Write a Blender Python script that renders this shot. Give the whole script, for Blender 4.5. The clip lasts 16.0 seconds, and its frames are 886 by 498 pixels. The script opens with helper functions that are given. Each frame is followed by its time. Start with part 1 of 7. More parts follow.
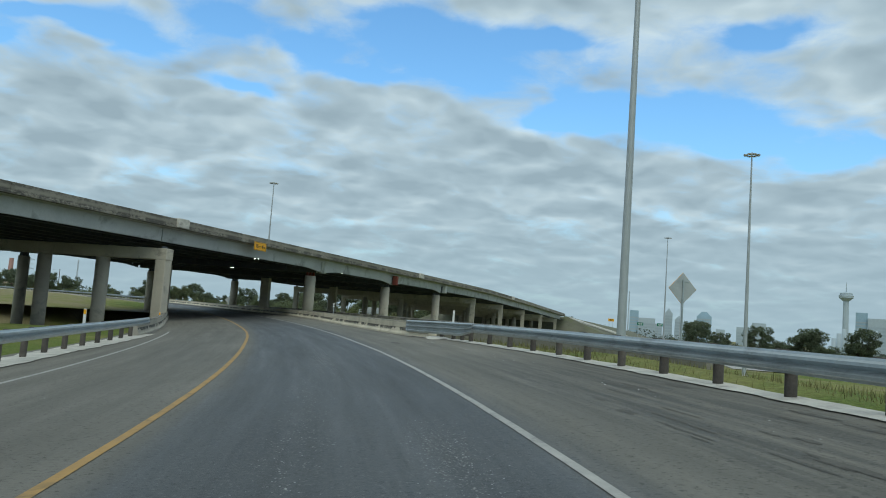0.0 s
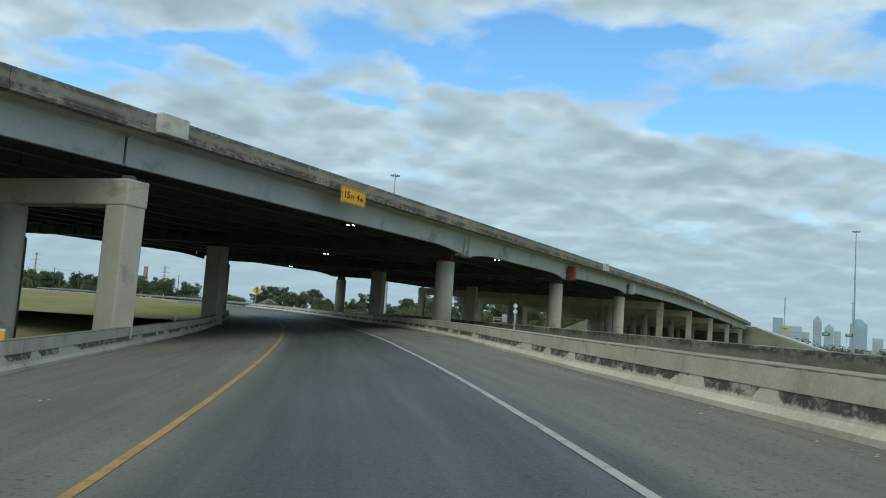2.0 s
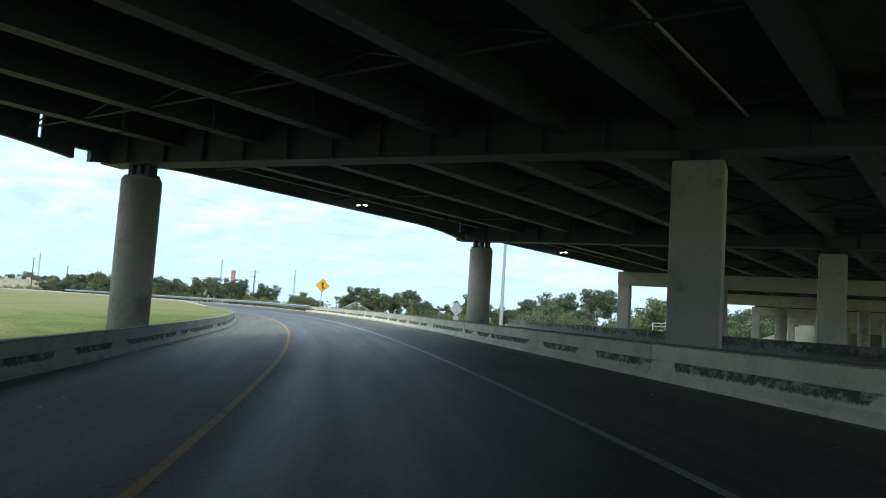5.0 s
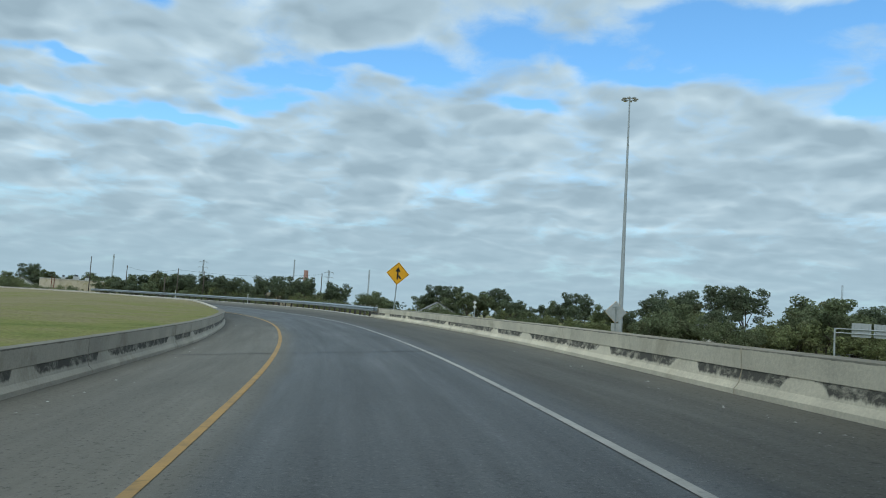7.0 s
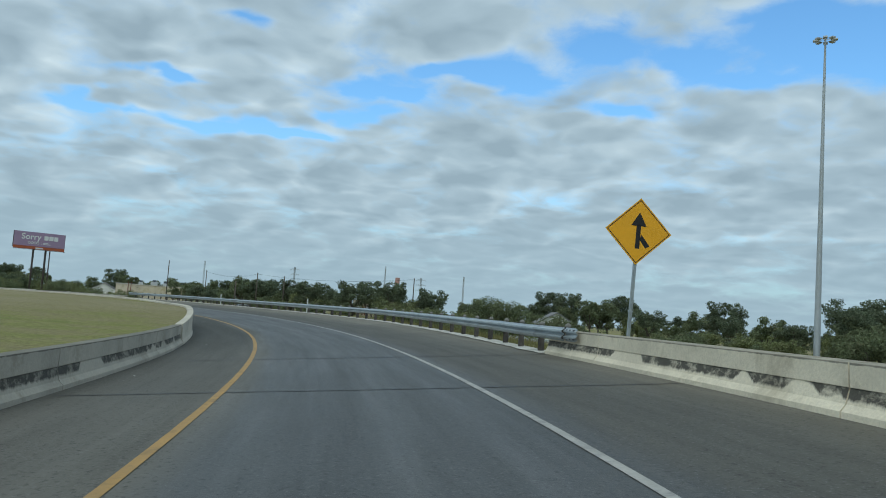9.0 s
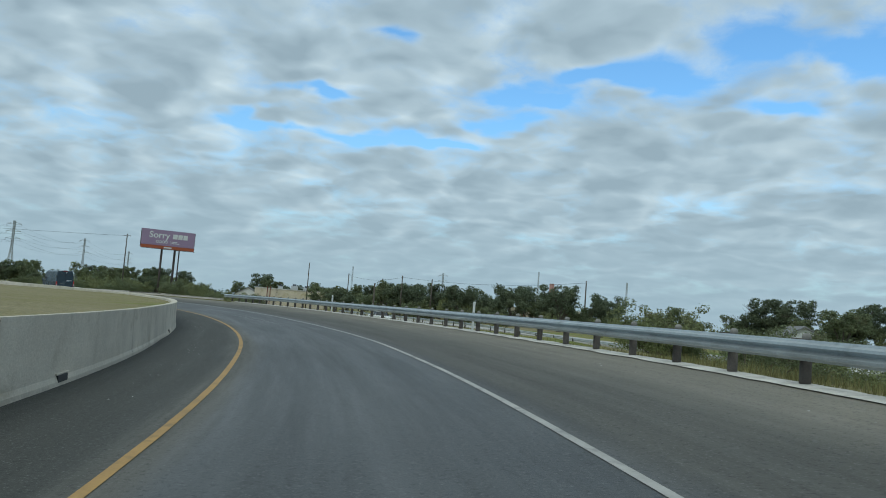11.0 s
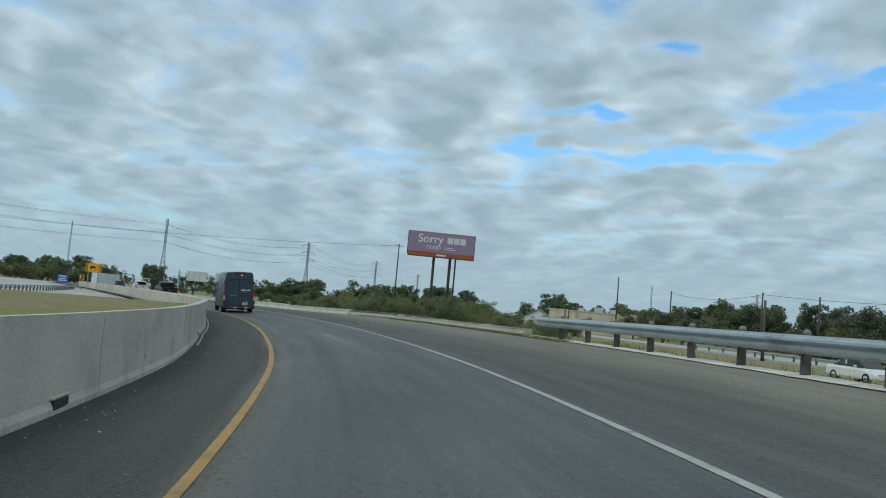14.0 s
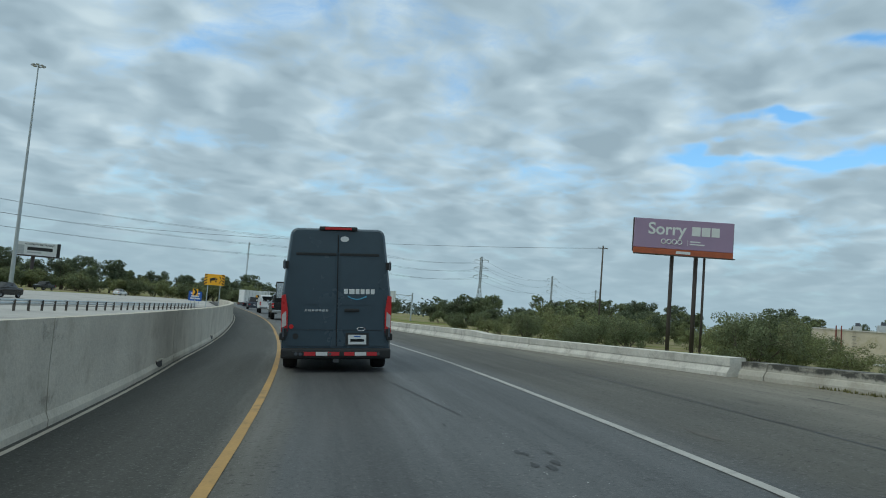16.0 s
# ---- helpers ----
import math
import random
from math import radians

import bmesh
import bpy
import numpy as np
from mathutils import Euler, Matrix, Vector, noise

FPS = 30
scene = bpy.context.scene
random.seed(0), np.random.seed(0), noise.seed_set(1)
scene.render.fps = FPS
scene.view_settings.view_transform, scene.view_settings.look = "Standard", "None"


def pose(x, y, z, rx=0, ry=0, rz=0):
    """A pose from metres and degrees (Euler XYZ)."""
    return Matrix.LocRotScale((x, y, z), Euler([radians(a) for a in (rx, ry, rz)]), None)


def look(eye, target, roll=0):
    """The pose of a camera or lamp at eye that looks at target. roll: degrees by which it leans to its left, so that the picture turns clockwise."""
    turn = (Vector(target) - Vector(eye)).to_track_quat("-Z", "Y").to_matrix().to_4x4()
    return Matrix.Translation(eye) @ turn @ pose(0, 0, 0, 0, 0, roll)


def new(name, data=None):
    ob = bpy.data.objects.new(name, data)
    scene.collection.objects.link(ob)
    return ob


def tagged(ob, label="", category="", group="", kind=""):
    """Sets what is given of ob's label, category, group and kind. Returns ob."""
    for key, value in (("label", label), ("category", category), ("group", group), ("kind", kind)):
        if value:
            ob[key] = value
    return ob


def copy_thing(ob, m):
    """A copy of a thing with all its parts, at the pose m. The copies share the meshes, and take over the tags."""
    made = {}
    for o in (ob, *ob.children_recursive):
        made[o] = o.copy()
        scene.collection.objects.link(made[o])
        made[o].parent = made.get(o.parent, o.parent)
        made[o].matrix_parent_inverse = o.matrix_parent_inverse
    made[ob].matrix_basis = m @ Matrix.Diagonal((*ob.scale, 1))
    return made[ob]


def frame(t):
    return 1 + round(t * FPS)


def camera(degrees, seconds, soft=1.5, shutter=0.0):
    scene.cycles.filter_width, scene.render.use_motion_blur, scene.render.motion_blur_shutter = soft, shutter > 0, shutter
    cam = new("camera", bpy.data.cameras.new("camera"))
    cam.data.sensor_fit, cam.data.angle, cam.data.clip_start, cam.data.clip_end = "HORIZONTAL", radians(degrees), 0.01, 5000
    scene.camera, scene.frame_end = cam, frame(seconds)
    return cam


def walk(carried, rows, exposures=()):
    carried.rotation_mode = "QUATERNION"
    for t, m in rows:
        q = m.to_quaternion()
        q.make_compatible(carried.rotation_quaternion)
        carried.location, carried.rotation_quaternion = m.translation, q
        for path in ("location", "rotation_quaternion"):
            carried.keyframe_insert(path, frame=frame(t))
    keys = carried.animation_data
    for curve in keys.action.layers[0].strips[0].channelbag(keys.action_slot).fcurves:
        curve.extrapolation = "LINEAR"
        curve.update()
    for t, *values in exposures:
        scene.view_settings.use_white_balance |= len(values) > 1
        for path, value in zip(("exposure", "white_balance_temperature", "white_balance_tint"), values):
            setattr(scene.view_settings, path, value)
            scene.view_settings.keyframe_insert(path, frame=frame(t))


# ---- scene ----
cam = camera(60.15, 16.0, soft=1.0)
PATH = [
    (0, (0.000, 0.000, 1.220), (0.045, 1.991, 1.399), 4.14),
    (0.5, (-0.850, 8.385, 1.215), (-0.893, 10.377, 1.395), 4.14),
    (1, (-2.069, 16.784, 1.210), (-2.196, 18.772, 1.388), 4.15),
    (1.5, (-3.639, 25.182, 1.205), (-3.844, 27.164, 1.382), 4.18),
    (2, (-5.536, 33.572, 1.200), (-5.811, 35.546, 1.375), 4.17),
    (2.5, (-7.732, 41.949, 1.194), (-8.071, 43.912, 1.371), 4.19),
    (3, (-10.190, 50.313, 1.189), (-10.580, 52.266, 1.368), 4.24),
    (3.5, (-12.860, 58.672, 1.184), (-13.291, 60.616, 1.365), 4.43),
    (4, (-15.683, 67.042, 1.178), (-16.136, 68.982, 1.348), 4.38),
    (4.5, (-18.594, 75.352, 1.175), (-19.070, 77.288, 1.341), 4.09),
    (5, (-21.587, 83.513, 1.174), (-22.097, 85.440, 1.342), 3.72),
    (5.5, (-24.709, 91.504, 1.176), (-25.266, 93.418, 1.343), 3.44),
    (6, (-27.992, 99.308, 1.181), (-28.601, 101.206, 1.341), 3.37),
    (6.5, (-31.423, 106.924, 1.189), (-32.075, 108.808, 1.351), 3.44),
    (7, (-34.976, 114.360, 1.199), (-35.670, 116.229, 1.357), 3.51),
    (7.5, (-38.650, 121.610, 1.211), (-39.389, 123.461, 1.371), 3.66),
    (8, (-42.454, 128.664, 1.226), (-43.242, 130.495, 1.381), 3.81),
    (8.5, (-46.464, 135.602, 1.240), (-47.310, 137.407, 1.398), 3.66),
    (9, (-50.768, 142.494, 1.249), (-51.680, 144.267, 1.416), 3.96),
    (9.5, (-55.399, 149.307, 1.252), (-56.382, 151.040, 1.422), 4.21),
    (10, (-60.387, 156.002, 1.251), (-61.448, 157.689, 1.420), 4.36),
    (10.5, (-65.760, 162.538, 1.244), (-66.905, 164.170, 1.410), 4.45),
    (11, (-71.546, 168.864, 1.233), (-72.779, 170.430, 1.392), 4.50),
    (11.5, (-77.767, 174.923, 1.216), (-79.093, 176.412, 1.376), 4.66),
    (12, (-84.434, 180.661, 1.193), (-85.851, 182.064, 1.352), 4.78),
    (12.5, (-91.551, 186.040, 1.167), (-93.054, 187.350, 1.328), 4.80),
    (13, (-99.108, 191.041, 1.138), (-100.688, 192.256, 1.298), 4.87),
    (13.5, (-107.081, 195.630, 1.108), (-108.735, 196.743, 1.266), 5.01),
    (14, (-115.434, 199.807, 1.075), (-117.146, 200.830, 1.234), 5.12),
    (14.5, (-124.132, 203.573, 1.040), (-125.899, 204.496, 1.202), 5.08),
    (15, (-133.166, 206.872, 1.005), (-134.984, 207.688, 1.169), 4.91),
    (15.5, (-142.506, 209.694, 0.968), (-144.365, 210.412, 1.135), 4.71),
    (16, (-152.115, 212.058, 0.932), (-154.008, 212.680, 1.101), 4.58),
]
# seconds, stops, kelvin, tint: the clip's own metering brightens under the overpass
EXPOSURE = [(0, 0.12, 6105, -2), (2.4, 0.32, 6055, -2), (3.5, 1.0, 5985, -1), (5.2, 1.15, 5935, 0), (6.1, 0.9, 5935, 1), (6.5, 0.55, 5935, 0), (7.0, 0.2, 5935, -2), (7.6, 0.1, 5935, -2), (9.8, 0.1, 5975, -2), (16, 0.1, 6045, -2)]
walk(cam, [(t, look(eye, target, roll)) for t, eye, target, roll in PATH], EXPOSURE)

# ---- world, sun ----
SUN_AZ, SUN_EL = 178.0, 52.0  # degrees clockwise from +y, and above the horizon


def node(nt, kind, **values):
    n = nt.nodes.new(kind)
    for key, value in values.items():
        n.inputs[key].default_value = value
    return n


def math_node(nt, op, a, b=None, c=None, clamp=False):
    n = nt.nodes.new("ShaderNodeMath")
    n.operation, n.use_clamp = op, clamp
    for k, v in enumerate((a, b, c)):
        if v is None:
            continue
        if isinstance(v, (int, float)):
            n.inputs[k].default_value = v
        else:
            nt.links.new(v, n.inputs[k])
    return n.outputs[0]


def ramp_node(nt, fac, stops):
    n = nt.nodes.new("ShaderNodeValToRGB")
    cr = n.color_ramp
    while len(cr.elements) < len(stops):
        cr.elements.new(0.5)
    for e, (pos, col) in zip(cr.elements, stops):
        e.position, e.color = pos, (*col, 1.0)
    nt.links.new(fac, n.inputs[0])
    return n.outputs[0]


def mix_node(nt, fac, a, b, mode="MIX"):
    n = nt.nodes.new("ShaderNodeMix")
    n.data_type, n.blend_type = "RGBA", mode
    for k, v in ((0, fac), (6, a), (7, b)):
        if isinstance(v, (int, float)):
            n.inputs[k].default_value = v
        elif isinstance(v, tuple):
            n.inputs[k].default_value = (*v, 1.0)
        else:
            nt.links.new(v, n.inputs[k])
    return n.outputs[2]


def noise_node(nt, vec, scale, detail=4.0, rough=0.55, distortion=0.0):
    n = node(nt, "ShaderNodeTexNoise", Scale=scale, Detail=detail, Roughness=rough, Distortion=distortion)
    if vec is not None:
        nt.links.new(vec, n.inputs["Vector"])
    return n.outputs["Fac"]


CLEAR, GAP_DEPTH, RELIEF = 0.20, 0.47, 1.9  # where the cover opens, how deep the openings are, the light on its relief
# openings in the cloud cover: degrees to the left of +y, degrees up, half width, half height
GAPS = [
    (-2.5, 18.4, 6.5, 1.7), (2.0, 20.8, 4.5, 1.3), (6.5, 17.6, 3.0, 0.8), (-8.2, 20.4, 2.6, 0.7), (-12.3, 16.4, 4.5, 1.2),
    (-17.5, 15.6, 4.5, 1.2), (-23.0, 13.9, 4.5, 1.0), (-23.5, 20.8, 3.0, 0.7), (-29.5, 12.2, 4.0, 0.8), (21.0, 17.6, 3.6, 1.3),
    (15.5, 20.6, 3.6, 1.1), (10.0, 19.4, 3.0, 0.9), (14.5, 15.7, 2.4, 0.6), (25.5, 17.6, 2.6, 0.8), (32.5, 16.0, 2.6, 0.6),
    (43.3, 20.0, 2.2, 0.6), (45.0, 12.4, 4.2, 0.55), (53.4, 12.4, 2.0, 0.4), (35.5, 14.2, 2.8, 0.6), (29.5, 17.5, 2.4, 0.6),
    (-8.0, 15.2, 3.0, 0.7), (50.0, 14.8, 1.8, 0.4), (38.4, 12.2, 2.4, 0.4),
]


def build_world():
    world = bpy.data.worlds.new("overcast_sky")
    world.use_nodes = True
    scene.world = world
    nt = world.node_tree
    nt.nodes.clear()
    out = nt.nodes.new("ShaderNodeOutputWorld")
    back = nt.nodes.new("ShaderNodeBackground")
    sky = nt.nodes.new("ShaderNodeTexSky")
    sky.sky_type, sky.sun_disc = "NISHITA", False
    sky.sun_elevation, sky.sun_rotation = radians(SUN_EL), radians(SUN_AZ)
    sky.air_density, sky.dust_density, sky.ozone_density = 1.1, 0.6, 1.6
    blue = mix_node(nt, 1.0, sky.outputs[0], (0.130, 0.168, 0.196), "MULTIPLY")
    tc = nt.nodes.new("ShaderNodeTexCoord")
    sep = nt.nodes.new("ShaderNodeSeparateXYZ")
    nt.links.new(tc.outputs["Generated"], sep.inputs[0])
    dx, dy, dz = sep.outputs
    # the cloud layer: a deep sheet overhead, so that clouds draw together towards the horizon
    up = math_node(nt, "MAXIMUM", math_node(nt, "ADD", dz, 0.21), 0.06)
    px, py = math_node(nt, "DIVIDE", dx, up), math_node(nt, "DIVIDE", dy, up)
    com = nt.nodes.new("ShaderNodeCombineXYZ")
    nt.links.new(px, com.inputs[0])
    nt.links.new(py, com.inputs[1])
    com.inputs[2].default_value = 3.7
    # the puffs are warped a little, so that no outline looks combed
    warp = nt.nodes.new("ShaderNodeTexNoise")
    warp.inputs["Scale"].default_value, warp.inputs["Detail"].default_value = 3.4, 3.0
    nt.links.new(com.outputs[0], warp.inputs["Vector"])
    bend = nt.nodes.new("ShaderNodeVectorMath")
    bend.operation = "MULTIPLY_ADD"
    bend.inputs[1].default_value = (0.20, 0.20, 0.0)
    nt.links.new(warp.outputs["Color"], bend.inputs[0])
    nt.links.new(com.outputs[0], bend.inputs[2])
    plane = bend.outputs[0]

    def puffs(vec, scale):
        v = nt.nodes.new("ShaderNodeTexVoronoi")
        v.feature = "SMOOTH_F1"
        v.inputs["Scale"].default_value, v.inputs["Smoothness"].default_value = scale, 0.6
        v.inputs["Detail"].default_value, v.inputs["Roughness"].default_value = 2.0, 0.5
        nt.links.new(vec, v.inputs["Vector"])
        return math_node(nt, "SUBTRACT", 1.0, v.outputs["Distance"])

    def heap(vec):
        a = math_node(nt, "MULTIPLY", noise_node(nt, vec, 1.8, 8.0, 0.52), 0.60)
        c = math_node(nt, "MULTIPLY", puffs(vec, 4.3), 0.30)
        return math_node(nt, "ADD", a, c)

    big = noise_node(nt, plane, 0.7, 3.0, 0.5, 0.2)
    mid = heap(plane)
    fine = noise_node(nt, plane, 11.0, 6.0, 0.6, 0.0)
    body = math_node(nt, "ADD", mid, math_node(nt, "MULTIPLY", big, 0.30))
    body = math_node(nt, "ADD", body, math_node(nt, "MULTIPLY_ADD", fine, 0.26, -0.07))
    # the openings, with edges frayed by the same cloud noise
    wsep = nt.nodes.new("ShaderNodeSeparateColor")
    nt.links.new(warp.outputs["Color"], wsep.inputs[0])
    bearing = math_node(nt, "MULTIPLY", math_node(nt, "ARCTAN2", math_node(nt, "MULTIPLY", dx, -1.0), dy), 57.296)
    bearing = math_node(nt, "ADD", bearing, math_node(nt, "MULTIPLY_ADD", wsep.outputs[1], 13.0, -6.5))
    rise = math_node(nt, "MULTIPLY", math_node(nt, "ARCSINE", dz), 57.296)
    rise = math_node(nt, "ADD", rise, math_node(nt, "MULTIPLY_ADD", wsep.outputs[2], 5.0, -2.5))
    total = None
    for az, el, wide, high in GAPS:
        a = math_node(nt, "MULTIPLY", math_node(nt, "SUBTRACT", bearing, az), 1.0 / wide)
        b = math_node(nt, "MULTIPLY", math_node(nt, "SUBTRACT", rise, el), 1.0 / high)
        q = math_node(nt, "ADD", math_node(nt, "MULTIPLY", a, a), math_node(nt, "MULTIPLY", b, b))
        g = math_node(nt, "POWER", 0.45, q)
        total = g if total is None else math_node(nt, "ADD", total, g)
    gap = math_node(nt, "MINIMUM", total, 1.15)
    open_body = math_node(nt, "SUBTRACT", body, math_node(nt, "MULTIPLY", gap, GAP_DEPTH))
    frayed = math_node(nt, "ADD", open_body, math_node(nt, "MULTIPLY_ADD", noise_node(nt, plane, 6.0, 7.0, 0.62), 0.5, -0.25))
    cover = nt.nodes.new("ShaderNodeMapRange")
    cover.interpolation_type = "SMOOTHSTEP"
    cover.inputs["From Min"].default_value, cover.inputs["From Max"].default_value = CLEAR - 0.05, CLEAR + 0.36
    nt.links.new(frayed, cover.inputs["Value"])
    # light on the clouds: bright thin rims towards the sun, grey thick bellies
    shift = nt.nodes.new("ShaderNodeVectorMath")
    shift.operation = "ADD"
    shift.inputs[1].default_value = (-0.015, -0.085, 0.0)
    nt.links.new(plane, shift.inputs[0])
    relief = math_node(nt, "MULTIPLY_ADD", math_node(nt, "SUBTRACT", heap(shift.outputs[0]), mid), RELIEF, 0.50)
    relief = math_node(nt, "ADD", relief, math_node(nt, "MULTIPLY_ADD", fine, 0.22, -0.11))
    thick = math_node(nt, "MULTIPLY", math_node(nt, "SUBTRACT", open_body, CLEAR + 0.22), 0.9)
    tone = math_node(nt, "SUBTRACT", relief, thick)
    cloud = ramp_node(nt, tone, [(0.05, (0.36, 0.43, 0.50)), (0.36, (0.465, 0.54, 0.615)), (0.58, (0.575, 0.645, 0.715)), (0.90, (0.79, 0.84, 0.885))])
    col = mix_node(nt, cover.outputs[0], blue, cloud)
    # overhead the cover is closed and its light is neutral
    high = ramp_node(nt, dz, [(0.40, (0.0, 0.0, 0.0)), (0.58, (1.0, 1.0, 1.0))])
    col = mix_node(nt, high, col, ramp_node(nt, tone, [(0.1, (0.42, 0.452, 0.475)), (0.9, (0.715, 0.765, 0.805))]))
    haze = ramp_node(nt, dz, [(0.0, (0.94, 0.94, 0.94)), (0.06, (0.70, 0.70, 0.70)), (0.15, (0.16, 0.16, 0.16)), (0.27, (0.0, 0.0, 0.0))])
    col = mix_node(nt, haze, col, (0.41, 0.50, 0.575))
    low = ramp_node(nt, math_node(nt, "ADD", dz, 0.5), [(0.47, (1.0, 1.0, 1.0)), (0.5, (0.0, 0.0, 0.0))])
    col = mix_node(nt, low, col, (0.12, 0.13, 0.12))
    nt.links.new(col, back.inputs["Color"])
    back.inputs["Strength"].default_value = 0.89
    nt.links.new(back.outputs[0], out.inputs[0])


build_world()
sun = new("sun", bpy.data.lights.new("sun", "SUN"))
sun.data.energy, sun.data.angle, sun.data.color = 1.0, radians(40), (1.0, 0.94, 0.85)
a, e = radians(SUN_AZ), radians(SUN_EL)
sun.matrix_world = look((60 * math.sin(a), 60 * math.cos(a), 80), (0, 0, 80 - 60 * math.tan(e)))


# ---- materials ----
def material(name, base, rough=0.8, metal=0.0, spread=0.25, scale=1.0, fine=40.0, bump=0.0, stain=None, island=0.0, spec=0.5, emit=0.0, piece=0.0):
    """A procedural surface: two scales of tone, an optional stain colour in blotches, fine relief."""
    m = bpy.data.materials.new(name)
    m.use_nodes = True
    nt = m.node_tree
    bsdf = nt.nodes["Principled BSDF"]
    tc = nt.nodes.new("ShaderNodeTexCoord")
    geo = nt.nodes.new("ShaderNodeNewGeometry")
    vec = geo.outputs["Position"]
    lo = tuple(c * (1 - spread) for c in base)
    hi = tuple(min(1.0, c * (1 + spread)) for c in base)
    wide = noise_node(nt, vec, scale, 5.0, 0.6)
    tiny = noise_node(nt, vec, fine, 3.0, 0.6)
    both = math_node(nt, "ADD", math_node(nt, "MULTIPLY", wide, 0.65), math_node(nt, "MULTIPLY", tiny, 0.35))
    col = ramp_node(nt, both, [(0.32, lo), (0.68, hi)])
    if stain:
        tint, amount, size = stain
        blot = noise_node(nt, vec, size, 7.0, 0.68, 0.4)
        mask = nt.nodes.new("ShaderNodeMapRange")
        mask.inputs["From Min"].default_value, mask.inputs["From Max"].default_value = 0.64 - 0.28 * amount, 0.74 - 0.2 * amount
        nt.links.new(blot, mask.inputs["Value"])
        col = mix_node(nt, math_node(nt, "MULTIPLY", mask.outputs[0], 0.8), col, tint)
    if island or piece:
        if island:
            rnd = geo.outputs["Random Per Island"]
        else:
            rnd = nt.nodes.new("ShaderNodeObjectInfo").outputs["Random"]
        k = math_node(nt, "MULTIPLY_ADD", rnd, 2 * (island or piece), 1 - (island or piece))
        com = nt.nodes.new("ShaderNodeCombineColor")
        for i in range(3):
            nt.links.new(k, com.inputs[i])
        col = mix_node(nt, 1.0, col, com.outputs[0], "MULTIPLY")
    nt.links.new(col, bsdf.inputs["Base Color"])
    rr = math_node(nt, "MULTIPLY_ADD", wide, 0.24, rough - 0.12, True)
    nt.links.new(rr, bsdf.inputs["Roughness"])
    bsdf.inputs["Metallic"].default_value = metal
    bsdf.inputs["Specular IOR Level"].default_value = spec
    if bump:
        b = node(nt, "ShaderNodeBump", Strength=bump, Distance=0.02)
        nt.links.new(tiny, b.inputs["Height"])
        nt.links.new(b.outputs[0], bsdf.inputs["Normal"])
    if emit:
        nt.links.new(col, bsdf.inputs["Emission Color"])
        bsdf.inputs["Emission Strength"].default_value = emit
    return m


def leaf_material(name, base, tint):
    m = material(name, base, 0.75, spread=0.4, scale=0.35, fine=4.0, island=0.45, stain=(tint, 0.4, 0.3), spec=0.2)
    nt = m.node_tree
    bsdf = nt.nodes["Principled BSDF"]
    thin = nt.nodes.new("ShaderNodeBsdfTranslucent")
    nt.links.new(bsdf.inputs["Base Color"].links[0].from_socket, thin.inputs["Color"])
    both = nt.nodes.new("ShaderNodeMixShader")
    both.inputs[0].default_value = 0.55
    nt.links.new(bsdf.outputs[0], both.inputs[1])
    nt.links.new(thin.outputs[0], both.inputs[2])
    nt.links.new(both.outputs[0], nt.nodes["Material Output"].inputs["Surface"])
    return m


